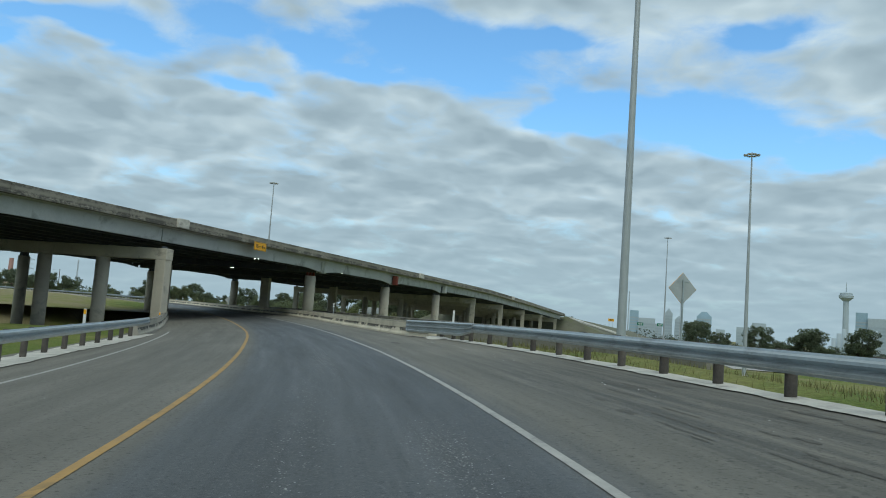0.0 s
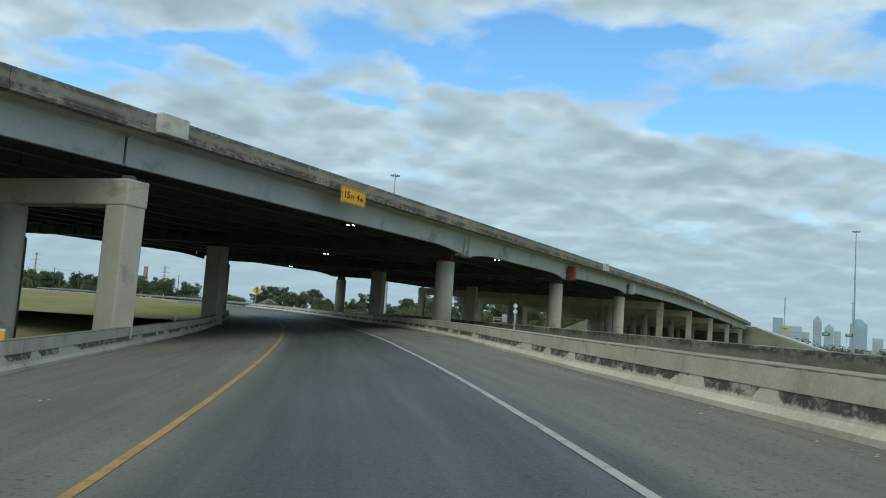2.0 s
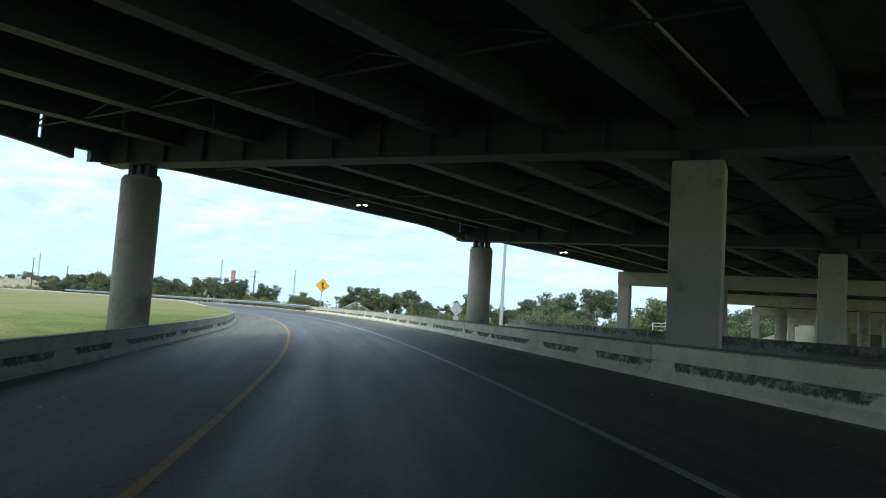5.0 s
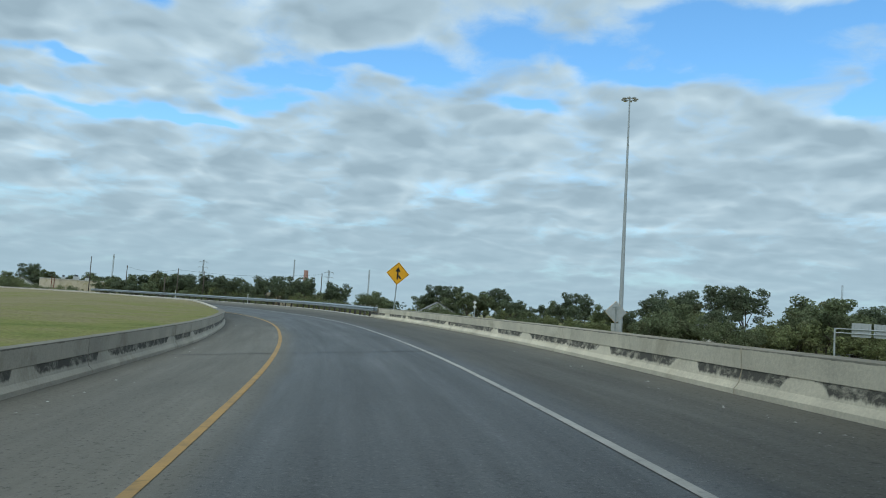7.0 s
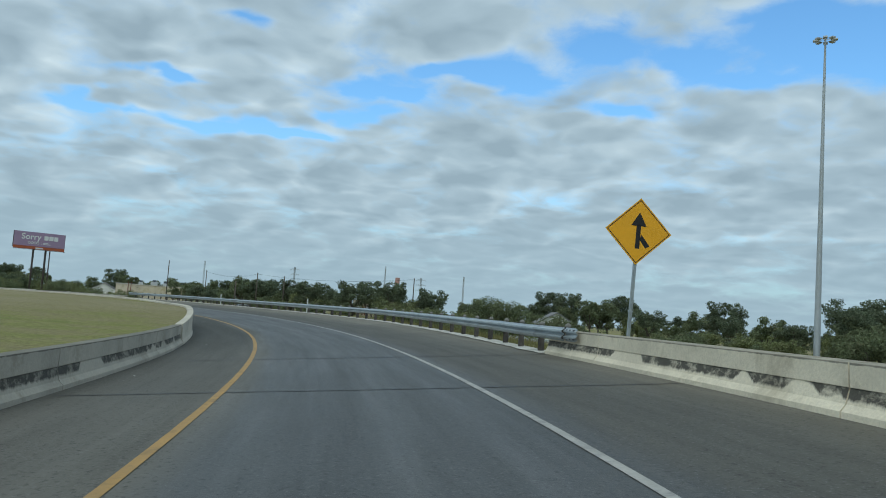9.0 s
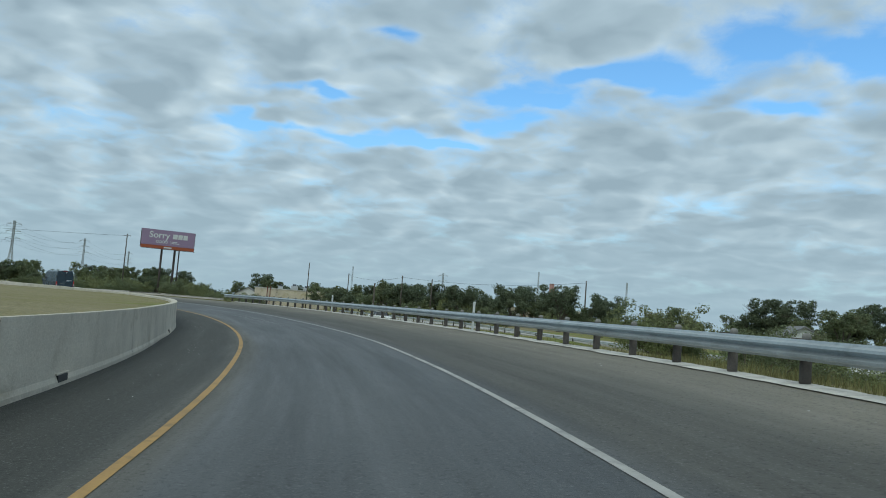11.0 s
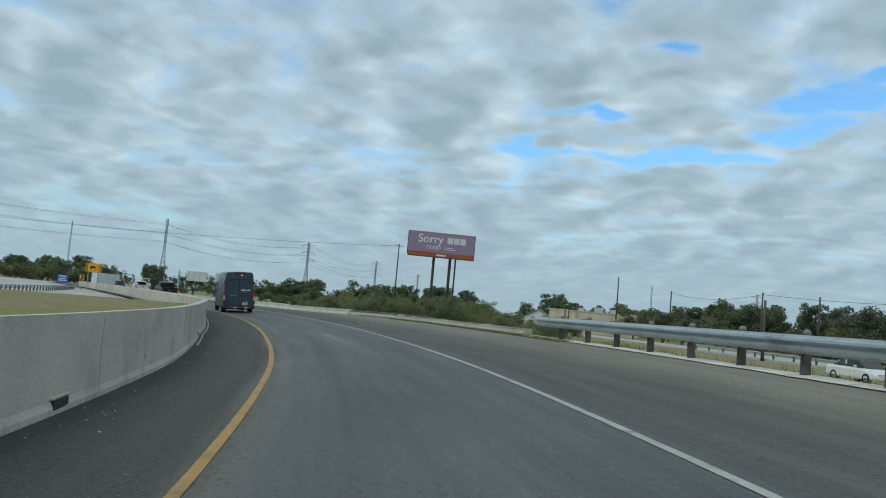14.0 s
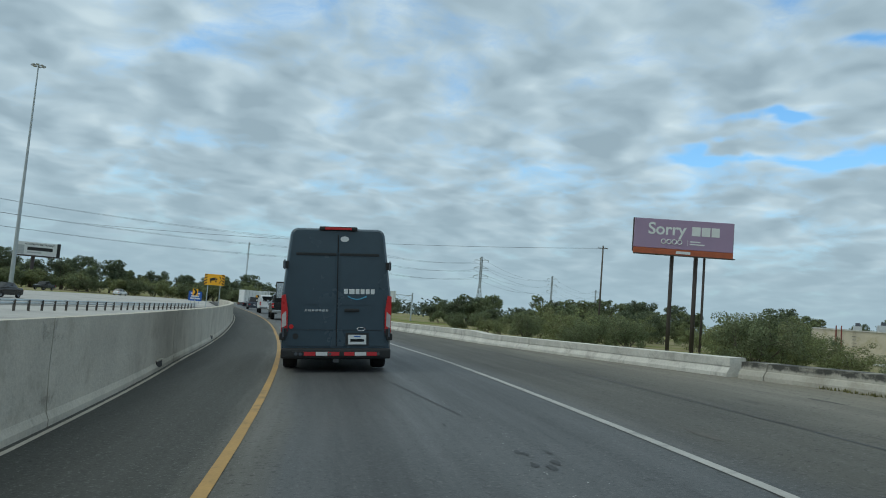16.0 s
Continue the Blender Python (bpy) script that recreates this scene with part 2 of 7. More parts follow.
def asphalt_material():
    """Dark worn asphalt: polished wheel tracks along the lane come from the mesh's own lane coordinate."""
    m = bpy.data.materials.new("worn_asphalt")
    m.use_nodes = True
    nt = m.node_tree
    bsdf = nt.nodes["Principled BSDF"]
    uv = nt.nodes.new("ShaderNodeUVMap")
    uv.uv_map = "lane"
    sep = nt.nodes.new("ShaderNodeSeparateXYZ")
    nt.links.new(uv.outputs[0], sep.inputs[0])
    along, across = sep.outputs[0], sep.outputs[1]
    geo = nt.nodes.new("ShaderNodeNewGeometry")
    pos = geo.outputs["Position"]
    grain = noise_node(nt, pos, 30.0, 4.0, 0.75)
    grit = noise_node(nt, pos, 11.0, 6.0, 0.7)
    wide = noise_node(nt, pos, 0.22, 5.0, 0.6)
    # streaks along the way of travel
    com = nt.nodes.new("ShaderNodeCombineXYZ")
    nt.links.new(math_node(nt, "MULTIPLY", along, 0.05), com.inputs[0])
    nt.links.new(across, com.inputs[1])
    streak = noise_node(nt, com.outputs[0], 2.1, 6.0, 0.65)
    tone = math_node(nt, "ADD", math_node(nt, "MULTIPLY", streak, 0.5), math_node(nt, "MULTIPLY", wide, 0.3))
    tone = math_node(nt, "ADD", tone, math_node(nt, "MULTIPLY", grit, 0.2))
    lane = ramp_node(nt, tone, [(0.34, (0.044, 0.046, 0.048)), (0.5, (0.062, 0.065, 0.066)), (0.68, (0.094, 0.094, 0.093))])
    shoulder = ramp_node(nt, tone, [(0.34, (0.114, 0.109, 0.094)), (0.5, (0.156, 0.149, 0.128)), (0.68, (0.210, 0.199, 0.171))])
    # lane between the lines (across = 0 at the yellow line, 3.78 at the white)
    edge = math_node(nt, "ADD", across, math_node(nt, "MULTIPLY_ADD", streak, 0.8, -0.4))

    def step(lo, hi):
        r = nt.nodes.new("ShaderNodeMapRange")
        r.interpolation_type = "SMOOTHSTEP"
        r.inputs["From Min"].default_value, r.inputs["From Max"].default_value = lo, hi
        nt.links.new(edge, r.inputs["Value"])
        return r.outputs[0]

    inside = math_node(nt, "SUBTRACT", step(-0.05, 0.6), step(3.7, 4.5))
    col = mix_node(nt, inside, shoulder, lane)
    # oily darker tracks in the lane and along the inner shoulders, paler gravelly outer shoulder
    wob = math_node(nt, "ADD", across, math_node(nt, "MULTIPLY_ADD", wide, 0.9, -0.45))
    band = ramp_node(nt, math_node(nt, "MULTIPLY_ADD", wob, 0.0625, 0.25), [(0.0, (1.0, 0.99, 0.97)), (0.16, (0.84, 0.84, 0.84)), (0.24, (0.95, 0.95, 0.95)), (0.29, (1.12, 1.12, 1.12)), (0.33, (0.86, 0.86, 0.87)), (0.39, (1.08, 1.08, 1.09)), (0.45, (0.86, 0.86, 0.87)), (0.49, (1.05, 1.05, 1.05)), (0.56, (0.94, 0.94, 0.93)), (0.66, (1.14, 1.12, 1.08))])
    col = mix_node(nt, 1.0, col, band, "MULTIPLY")
    # rubber and dirt gather on the inner shoulder of the later curve
    later = ramp_node(nt, math_node(nt, "MULTIPLY", along, 0.002), [(0.30, (0.0, 0.0, 0.0)), (0.37, (1.0, 1.0, 1.0))])
    # the outer shoulder is travelled beside the line and pale with dust towards its edge
    outer = ramp_node(nt, math_node(nt, "MULTIPLY", wob, 0.1), [(0.375, (1.0, 1.0, 1.0)), (0.42, (0.50, 0.51, 0.52)), (0.58, (0.52, 0.53, 0.53)), (0.73, (0.96, 0.95, 0.93)), (0.86, (1.16, 1.14, 1.08))])
    past = ramp_node(nt, math_node(nt, "MULTIPLY", along, 0.002), [(0.20, (0.0, 0.0, 0.0)), (0.25, (1.0, 1.0, 1.0))])
    col = mix_node(nt, past, col, mix_node(nt, 1.0, col, outer, "MULTIPLY"))
    dirty = math_node(nt, "MULTIPLY", math_node(nt, "SUBTRACT", 1.0, step(-0.4, 0.5)), later)
    col = mix_node(nt, math_node(nt, "MULTIPLY", dirty, 0.88), col, (0.027, 0.029, 0.025))
    field = ramp_node(nt, math_node(nt, "MULTIPLY_ADD", along, 0.01, 0.5), [(0.51, (0.0, 0.0, 0.0)), (0.56, (1.0, 1.0, 1.0)), (0.64, (1.0, 1.0, 1.0)), (0.72, (0.0, 0.0, 0.0))])
    worn = ramp_node(nt, math_node(nt, "MULTIPLY", wob, 0.1), [(0.46, (0.0, 0.0, 0.0)), (0.56, (1.0, 1.0, 1.0)), (0.74, (1.0, 1.0, 1.0)), (0.84, (0.0, 0.0, 0.0))])
    torn = ramp_node(nt, noise_node(nt, com.outputs[0], 4.0, 6.0, 0.7), [(0.36, (0.0, 0.0, 0.0)), (0.56, (1.0, 1.0, 1.0))])
    col = mix_node(nt, math_node(nt, "MULTIPLY", math_node(nt, "MULTIPLY", math_node(nt, "MULTIPLY", field, worn), torn), 0.72), col, (0.046, 0.047, 0.045))
    stone = ramp_node(nt, grain, [(0.56, (0.0, 0.0, 0.0)), (0.68, (0.85, 0.85, 0.85))])
    col = mix_node(nt, stone, col, (0.17, 0.17, 0.165))
    pits = ramp_node(nt, noise_node(nt, pos, 19.0, 3.0, 0.7), [(0.34, (0.45, 0.45, 0.45)), (0.44, (1.0, 1.0, 1.0))])
    col = mix_node(nt, 1.0, col, pits, "MULTIPLY")
    nt.links.new(col, bsdf.inputs["Base Color"])
    dull = math_node(nt, "MULTIPLY_ADD", streak, -0.30, 0.90)
    nt.links.new(math_node(nt, "MULTIPLY_ADD", inside, -0.20, dull, True), bsdf.inputs["Roughness"])
    bsdf.inputs["Specular IOR Level"].default_value = 0.45
    b = node(nt, "ShaderNodeBump", Strength=0.35, Distance=0.012)
    nt.links.new(grain, b.inputs["Height"])
    nt.links.new(b.outputs[0], bsdf.inputs["Normal"])
    return m


def barrier_material(name, base, grime, amount, ledge=0.0, crown=0.58):
    """Weathered concrete with black run-off streaks in a band of patches."""
    m = material(name, base, 0.9, spread=0.22, scale=0.7, fine=22.0, bump=0.35, stain=((base[0] * 0.72, base[1] * 0.70, base[2] * 0.66), 0.4, 1.1), piece=0.10)
    nt = m.node_tree
    bsdf = nt.nodes["Principled BSDF"]
    col = bsdf.inputs["Base Color"].links[0].from_socket
    uv = nt.nodes.new("ShaderNodeUVMap")
    uv.uv_map = "lane"
    sep = nt.nodes.new("ShaderNodeSeparateXYZ")
    nt.links.new(uv.outputs[0], sep.inputs[0])
    com = nt.nodes.new("ShaderNodeCombineXYZ")
    nt.links.new(sep.outputs[0], com.inputs[0])
    nt.links.new(math_node(nt, "MULTIPLY", sep.outputs[1], 1.6), com.inputs[1])
    drip = noise_node(nt, com.outputs[0], 3.0, 8.0, 0.72, 0.3)
    com2 = nt.nodes.new("ShaderNodeCombineXYZ")
    nt.links.new(math_node(nt, "MULTIPLY", sep.outputs[0], 0.35), com2.inputs[0])
    patch = noise_node(nt, com2.outputs[0], 1.2, 3.0, 0.5)
    band = ramp_node(nt, sep.outputs[1], [(0.02, (0.25, 0.25, 0.25)), (0.16, (1.0, 1.0, 1.0)), (0.34, (0.9, 0.9, 0.9)), (0.46, (0.05, 0.05, 0.05)), (0.56, (0.12, 0.12, 0.12)), (0.64, (0.75, 0.75, 0.75))])
    k = math_node(nt, "ADD", math_node(nt, "MULTIPLY", drip, 0.75), math_node(nt, "MULTIPLY", patch, 0.55))
    mask = nt.nodes.new("ShaderNodeMapRange")
    mask.inputs["From Min"].default_value, mask.inputs["From Max"].default_value = 0.80 - 0.25 * amount, 0.90 - 0.25 * amount
    nt.links.new(k, mask.inputs["Value"])
    sepc = math_node(nt, "MULTIPLY", mask.outputs[0], math_node(nt, "MULTIPLY", band, 0.95))
    if ledge:
        # black growth hangs in ragged curtains under the ledge, in runs of a metre or two
        com3 = nt.nodes.new("ShaderNodeCombineXYZ")
        nt.links.new(sep.outputs[0], com3.inputs[0])
        runs = noise_node(nt, com3.outputs[0], 0.55, 2.0, 0.5)
        comb = noise_node(nt, com3.outputs[0], 7.0, 5.0, 0.7)
        long = math_node(nt, "MINIMUM", math_node(nt, "MULTIPLY_ADD", runs, 2.4, -1.0), 0.15)
        reach = math_node(nt, "ADD", long, math_node(nt, "MULTIPLY_ADD", comb, 0.16, -0.08))
        depth = math_node(nt, "SUBTRACT", ledge, sep.outputs[1])
        spare = math_node(nt, "SUBTRACT", reach, depth)
        soft = nt.nodes.new("ShaderNodeMapRange")
        soft.inputs["From Min"].default_value, soft.inputs["From Max"].default_value = 0.0, 0.035
        nt.links.new(spare, soft.inputs["Value"])
        under = math_node(nt, "MULTIPLY", math_node(nt, "GREATER_THAN", depth, 0.0), soft.outputs[0])
        broken = ramp_node(nt, drip, [(0.36, (0.25, 0.25, 0.25)), (0.52, (1.0, 1.0, 1.0))])
        # the weathered top edge
        crest = math_node(nt, "GREATER_THAN", math_node(nt, "ADD", sep.outputs[1], math_node(nt, "MULTIPLY_ADD", drip, 0.06, -0.03)), crown)
        crest = math_node(nt, "MULTIPLY", crest, math_node(nt, "MULTIPLY_ADD", drip, 0.8, 0.25, True))
        sepc = math_node(nt, "MULTIPLY", math_node(nt, "MAXIMUM", math_node(nt, "MULTIPLY", under, broken), crest), 0.93)
    nt.links.new(mix_node(nt, sepc, col, grime), bsdf.inputs["Base Color"])
    return m


def ground_material():
    m = bpy.data.materials.new("grass_ground")
    m.use_nodes = True
    nt = m.node_tree
    bsdf = nt.nodes["Principled BSDF"]
    pos = nt.nodes.new("ShaderNodeNewGeometry").outputs["Position"]
    wide = noise_node(nt, pos, 0.035, 5.0, 0.6, 0.5)
    mid = noise_node(nt, pos, 0.4, 6.0, 0.65)
    fine = noise_node(nt, pos, 9.0, 4.0, 0.7)
    k = math_node(nt, "ADD", math_node(nt, "MULTIPLY", wide, 0.7), math_node(nt, "MULTIPLY", mid, 0.3))
    # greener by the first bridge, drier inside the later curve
    gsep = nt.nodes.new("ShaderNodeSeparateXYZ")
    nt.links.new(pos, gsep.inputs[0])
    dry = nt.nodes.new("ShaderNodeMapRange")
    for key, value in (("From Min", 150.0), ("From Max", 205.0), ("To Min", -0.085), ("To Max", 0.05)):
        dry.inputs[key].default_value = value
    nt.links.new(math_node(nt, "SUBTRACT", gsep.outputs[1], gsep.outputs[0]), dry.inputs["Value"])
    k = math_node(nt, "ADD", math_node(nt, "MULTIPLY_ADD", k, 1.5, -0.25), dry.outputs[0])
    col = ramp_node(nt, k, [(0.36, (0.15, 0.195, 0.05)), (0.46, (0.245, 0.25, 0.085)), (0.54, (0.27, 0.245, 0.125)), (0.70, (0.31, 0.275, 0.165))])
    shade = ramp_node(nt, fine, [(0.3, (0.55, 0.55, 0.55)), (0.7, (1.2, 1.2, 1.2))])
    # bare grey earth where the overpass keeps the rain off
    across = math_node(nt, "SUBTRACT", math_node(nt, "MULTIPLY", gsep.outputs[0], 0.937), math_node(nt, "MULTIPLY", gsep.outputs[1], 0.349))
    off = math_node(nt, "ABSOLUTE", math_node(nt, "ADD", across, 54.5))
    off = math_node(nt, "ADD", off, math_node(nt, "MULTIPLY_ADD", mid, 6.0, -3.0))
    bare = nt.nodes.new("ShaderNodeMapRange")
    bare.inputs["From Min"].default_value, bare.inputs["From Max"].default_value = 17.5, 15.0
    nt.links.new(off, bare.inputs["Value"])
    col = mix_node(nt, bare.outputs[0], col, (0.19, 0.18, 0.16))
    nt.links.new(mix_node(nt, 1.0, col, shade, "MULTIPLY"), bsdf.inputs["Base Color"])
    bsdf.inputs["Roughness"].default_value = 0.95
    bsdf.inputs["Specular IOR Level"].default_value = 0.15
    b = node(nt, "ShaderNodeBump", Strength=0.8, Distance=0.08)
    nt.links.new(fine, b.inputs["Height"])
    nt.links.new(b.outputs[0], bsdf.inputs["Normal"])
    return m


M = dict(
    asphalt=asphalt_material(),
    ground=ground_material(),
    barrier=barrier_material("weathered_barrier_concrete", (0.66, 0.60, 0.475), (0.045, 0.044, 0.038), 0.66, 0.326),
    barrier_dirty=barrier_material("dirty_barrier_concrete", (0.43, 0.405, 0.35), (0.04, 0.04, 0.035), 0.8, 0.342, 0.61),
    wall=barrier_material("retaining_wall_concrete", (0.52, 0.485, 0.415), (0.22, 0.20, 0.17), 0.2),
    parapet=barrier_material("old_parapet_concrete", (0.285, 0.265, 0.225), (0.07, 0.066, 0.06), 0.85),
    concrete=material("pier_concrete", (0.52, 0.475, 0.39), 0.9, spread=0.18, scale=0.6, fine=18, bump=0.25, stain=((0.29, 0.27, 0.23), 0.35, 0.8)),
    # soot stains, and a base darkened to paint the shade under the deck
    slab=material("sooty_shaded_deck_concrete", (0.11, 0.115, 0.12), 0.9, spread=0.25, scale=0.5, fine=14, bump=0.2, stain=((0.06, 0.06, 0.065), 0.5, 0.5)),
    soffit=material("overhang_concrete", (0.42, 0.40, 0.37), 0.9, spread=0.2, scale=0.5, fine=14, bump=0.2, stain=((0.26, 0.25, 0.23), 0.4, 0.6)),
    curb=material("pale_curb_concrete", (0.58, 0.56, 0.51), 0.9, spread=0.25, scale=1.4, fine=26, bump=0.3, stain=((0.33, 0.31, 0.28), 0.4, 1.6)),
    pave=material("grey_concrete_pavement", (0.42, 0.41, 0.39), 0.88, spread=0.16, scale=0.2, fine=12, stain=((0.24, 0.23, 0.22), 0.45, 0.1)),
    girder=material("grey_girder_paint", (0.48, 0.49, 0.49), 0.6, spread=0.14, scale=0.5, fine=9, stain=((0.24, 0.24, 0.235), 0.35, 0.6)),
    # plain dark steel; under the overpass this colour also holds the deck's shade
    dark_steel=material("dark_and_shaded_steel_paint", (0.075, 0.085, 0.105), 0.6, spread=0.25, scale=0.8, fine=9, stain=((0.09, 0.085, 0.08), 0.5, 0.7)),
    rust=material("red_lead_primer", (0.22, 0.05, 0.035), 0.75, spread=0.3, scale=3),
    galv=material("galvanised_steel", (0.44, 0.48, 0.50), 0.42, 0.65, spread=0.18, scale=1.2, fine=16, stain=((0.28, 0.30, 0.31), 0.35, 1.4)),
    mast=material("mast_galvanised", (0.42, 0.45, 0.47), 0.55, 0.35, spread=0.12, scale=0.9, fine=10),
    wood=material("dark_treated_timber", (0.085, 0.075, 0.066), 0.9, spread=0.35, scale=6, fine=30, bump=0.5, piece=0.25),
    pole_wood=material("weathered_pole_timber", (0.10, 0.085, 0.07), 0.9, spread=0.3, scale=2, fine=12),
    yellow=material("faded_yellow_paint", (0.38, 0.235, 0.075), 0.7, spread=0.2, scale=2.2, fine=30, stain=((0.20, 0.14, 0.06), 0.42, 3.0)),
    white_line=material("worn_white_paint", (0.38, 0.375, 0.355), 0.7, spread=0.2, scale=2.2, fine=30, stain=((0.20, 0.20, 0.20), 0.42, 3.0)),
    tar=material("black_tar_seal", (0.018, 0.018, 0.019), 0.55, spread=0.3, scale=3),
    weathered=material("weathered_cap_timber", (0.24, 0.235, 0.22), 0.9, spread=0.25, scale=6, fine=30),
    bank=material("dry_bank_earth", (0.155, 0.155, 0.115), 0.95, spread=0.35, scale=0.25, fine=4, bump=0.4, stain=((0.13, 0.15, 0.06), 0.5, 0.12)),
    smear=material("dark_asphalt_smear", (0.092, 0.088, 0.078), 0.85, spread=0.35, scale=5),
    chips=material("pale_gravel", (0.36, 0.36, 0.35), 0.85, spread=0.3, scale=8, island=0.4),
    sign_yellow=material("sign_yellow_sheeting", (0.86, 0.42, 0.010), 0.5, spread=0.06, scale=2, fine=9),
    sign_back=material("sign_bare_aluminium", (0.46, 0.48, 0.49), 0.5, 0.3, spread=0.12, scale=2, fine=9),
    sign_black=material("sign_black", (0.012, 0.012, 0.012), 0.5, spread=0.1),
    sign_white=material("sign_white", (0.72, 0.73, 0.73), 0.5, spread=0.06, scale=1),
    sign_blue=material("sign_blue", (0.03, 0.11, 0.42), 0.5, spread=0.08),
    sign_green=material("sign_green", (0.01, 0.17, 0.09), 0.5, spread=0.08),
    purple=material("billboard_purple", (0.34, 0.245, 0.37), 0.7, spread=0.05, scale=0.5),
    trim_orange=material("billboard_apron_orange", (0.40, 0.11, 0.05), 0.8, spread=0.15, scale=1.5),
    brown_steel=material("brown_painted_steel", (0.085, 0.068, 0.064), 0.7, spread=0.15, scale=1),
    paint_navy=material("navy_van_paint", (0.044, 0.068, 0.090), 0.26, spread=0.08, scale=0.8, fine=5),
    paint_black=material("black_car_paint", (0.008, 0.008, 0.009), 0.22, spread=0.1),
    paint_white=material("white_car_paint", (0.72, 0.73, 0.73), 0.3, spread=0.05),
    paint_grey=material("grey_blue_car_paint", (0.05, 0.065, 0.085), 0.28, spread=0.08),
    paint_red=material("red_truck_paint", (0.42, 0.02, 0.02), 0.35, spread=0.1),
    plastic=material("black_plastic", (0.016, 0.017, 0.018), 0.6, spread=0.2, scale=6),
    rubber=material("tyre_rubber", (0.014, 0.014, 0.014), 0.85, spread=0.2, scale=8),
    rim=material("wheel_steel", (0.28, 0.29, 0.30), 0.4, 0.6, spread=0.15, scale=6),
    glass_dark=material("tinted_window_glass", (0.010, 0.012, 0.014), 0.07, spread=0.1, scale=2),
    red_lens=material("red_lamp_lens", (0.52, 0.014, 0.016), 0.3, spread=0.15, scale=9),
    clear_lens=material("clear_lamp_lens", (0.50, 0.46, 0.45), 0.2, spread=0.15, scale=9),
    red_tape=material("red_reflective_tape", (0.50, 0.022, 0.03), 0.45, spread=0.1),
    white_tape=material("white_reflective_tape", (0.66, 0.66, 0.66), 0.45, spread=0.06),
    logo_blue=material("logo_light_blue", (0.10, 0.36, 0.55), 0.4, spread=0.05),
    chrome=material("chrome", (0.62, 0.63, 0.64), 0.14, 1.0, spread=0.05),
    lamp=material("lit_lamp_lens", (1.0, 0.93, 0.76), 0.4, spread=0.05, emit=7.0),
    cream=material("cream_stucco", (0.58, 0.51, 0.39), 0.9, spread=0.14, scale=0.5, fine=8, stain=((0.42, 0.36, 0.2), 0.4, 0.35)),
    house_white=material("white_siding", (0.66, 0.66, 0.64), 0.85, spread=0.1, scale=0.7),
    roof_grey=material("grey_roofing", (0.20, 0.20, 0.205), 0.9, spread=0.2, scale=0.8),
    # skyline colours: the pale blue of distance haze is painted into the base
    tower_haze=material("hazed_tower_concrete", (0.45, 0.52, 0.57), 0.95, spread=0.10, scale=0.02, fine=0.2, spec=0.0),
    tower_haze_blue=material("hazed_tower_glass", (0.36, 0.49, 0.59), 0.95, spread=0.12, scale=0.02, fine=0.3, spec=0.0),
    tower_window=material("hazed_tower_windows", (0.41, 0.48, 0.535), 0.95, spread=0.1, scale=0.02, spec=0.0),
    brick_red=material("red_chimney_paint", (0.42, 0.25, 0.22), 0.9, spread=0.1),
    bark=material("grey_brown_bark", (0.10, 0.085, 0.07), 0.95, spread=0.3, scale=3, fine=14),
    leaf_a=leaf_material("live_oak_leaves", (0.150, 0.180, 0.115), (0.185, 0.195, 0.125)),
    leaf_b=leaf_material("mesquite_leaves", (0.225, 0.250, 0.120), (0.265, 0.255, 0.14)),
    leaf_c=leaf_material("hackberry_leaves", (0.185, 0.215, 0.120), (0.230, 0.228, 0.135)),
    # horizon woods: distance haze is mixed into this greyed green
    leaf_far=leaf_material("hazed_wood_leaves", (0.12, 0.145, 0.12), (0.135, 0.15, 0.12)),
    grass=leaf_material("grass_blades", (0.22, 0.21, 0.09), (0.30, 0.26, 0.14)),
    wire=material("weathered_cable", (0.10, 0.105, 0.11), 0.7, spread=0.1),
)


# ---- mesh helpers ----
def finish(bm, name, mat, smooth=False):
    me = bpy.data.meshes.new(name)
    bm.to_mesh(me)
    bm.free()
    if mat is not None:
        me.materials.append(M[mat] if isinstance(mat, str) else mat)
    if smooth:
        for p in me.polygons:
            p.use_smooth = True
    return me


def part(name, bm, mat, parent, label="", smooth=False):
    ob = new(name, finish(bm, name, mat, smooth) if isinstance(bm, bmesh.types.BMesh) else bm)
    ob.parent = parent
    if label:
        tagged(ob, label)
    return ob


def thing(name, label, category, m=None, group="", kind="", bm=None, mat=None, smooth=False):
    ob = new(name, finish(bm, name, mat, smooth) if bm is not None else None)
    if m is not None:
        ob.matrix_basis = m
    return tagged(ob, label, category, group, kind)


def box(bm, x0, x1, y0, y1, z0, z1, m=None, bevel=0.0):
    vs = [bm.verts.new((x, y, z)) for z in (z0, z1) for x, y in ((x0, y0), (x1, y0), (x1, y1), (x0, y1))]
    fs = [bm.faces.new([vs[i] for i in f]) for f in ((3, 2, 1, 0), (4, 5, 6, 7), (0, 1, 5, 4), (1, 2, 6, 5), (2, 3, 7, 6), (3, 0, 4, 7))]
    if bevel:
        es = list({e for f in fs for e in f.edges})
        r = bmesh.ops.bevel(bm, geom=es, offset=bevel, segments=2, affect="EDGES", profile=0.6)
        vs = list({v for f in r["faces"] for v in f.verts} | {v for v in vs if v.is_valid})
    if m is not None:
        for v in vs:
            v.co = m @ v.co
    return bm


def boxed(*dims, m=None, bevel=0.0):
    return box(bmesh.new(), *dims, m=m, bevel=bevel)


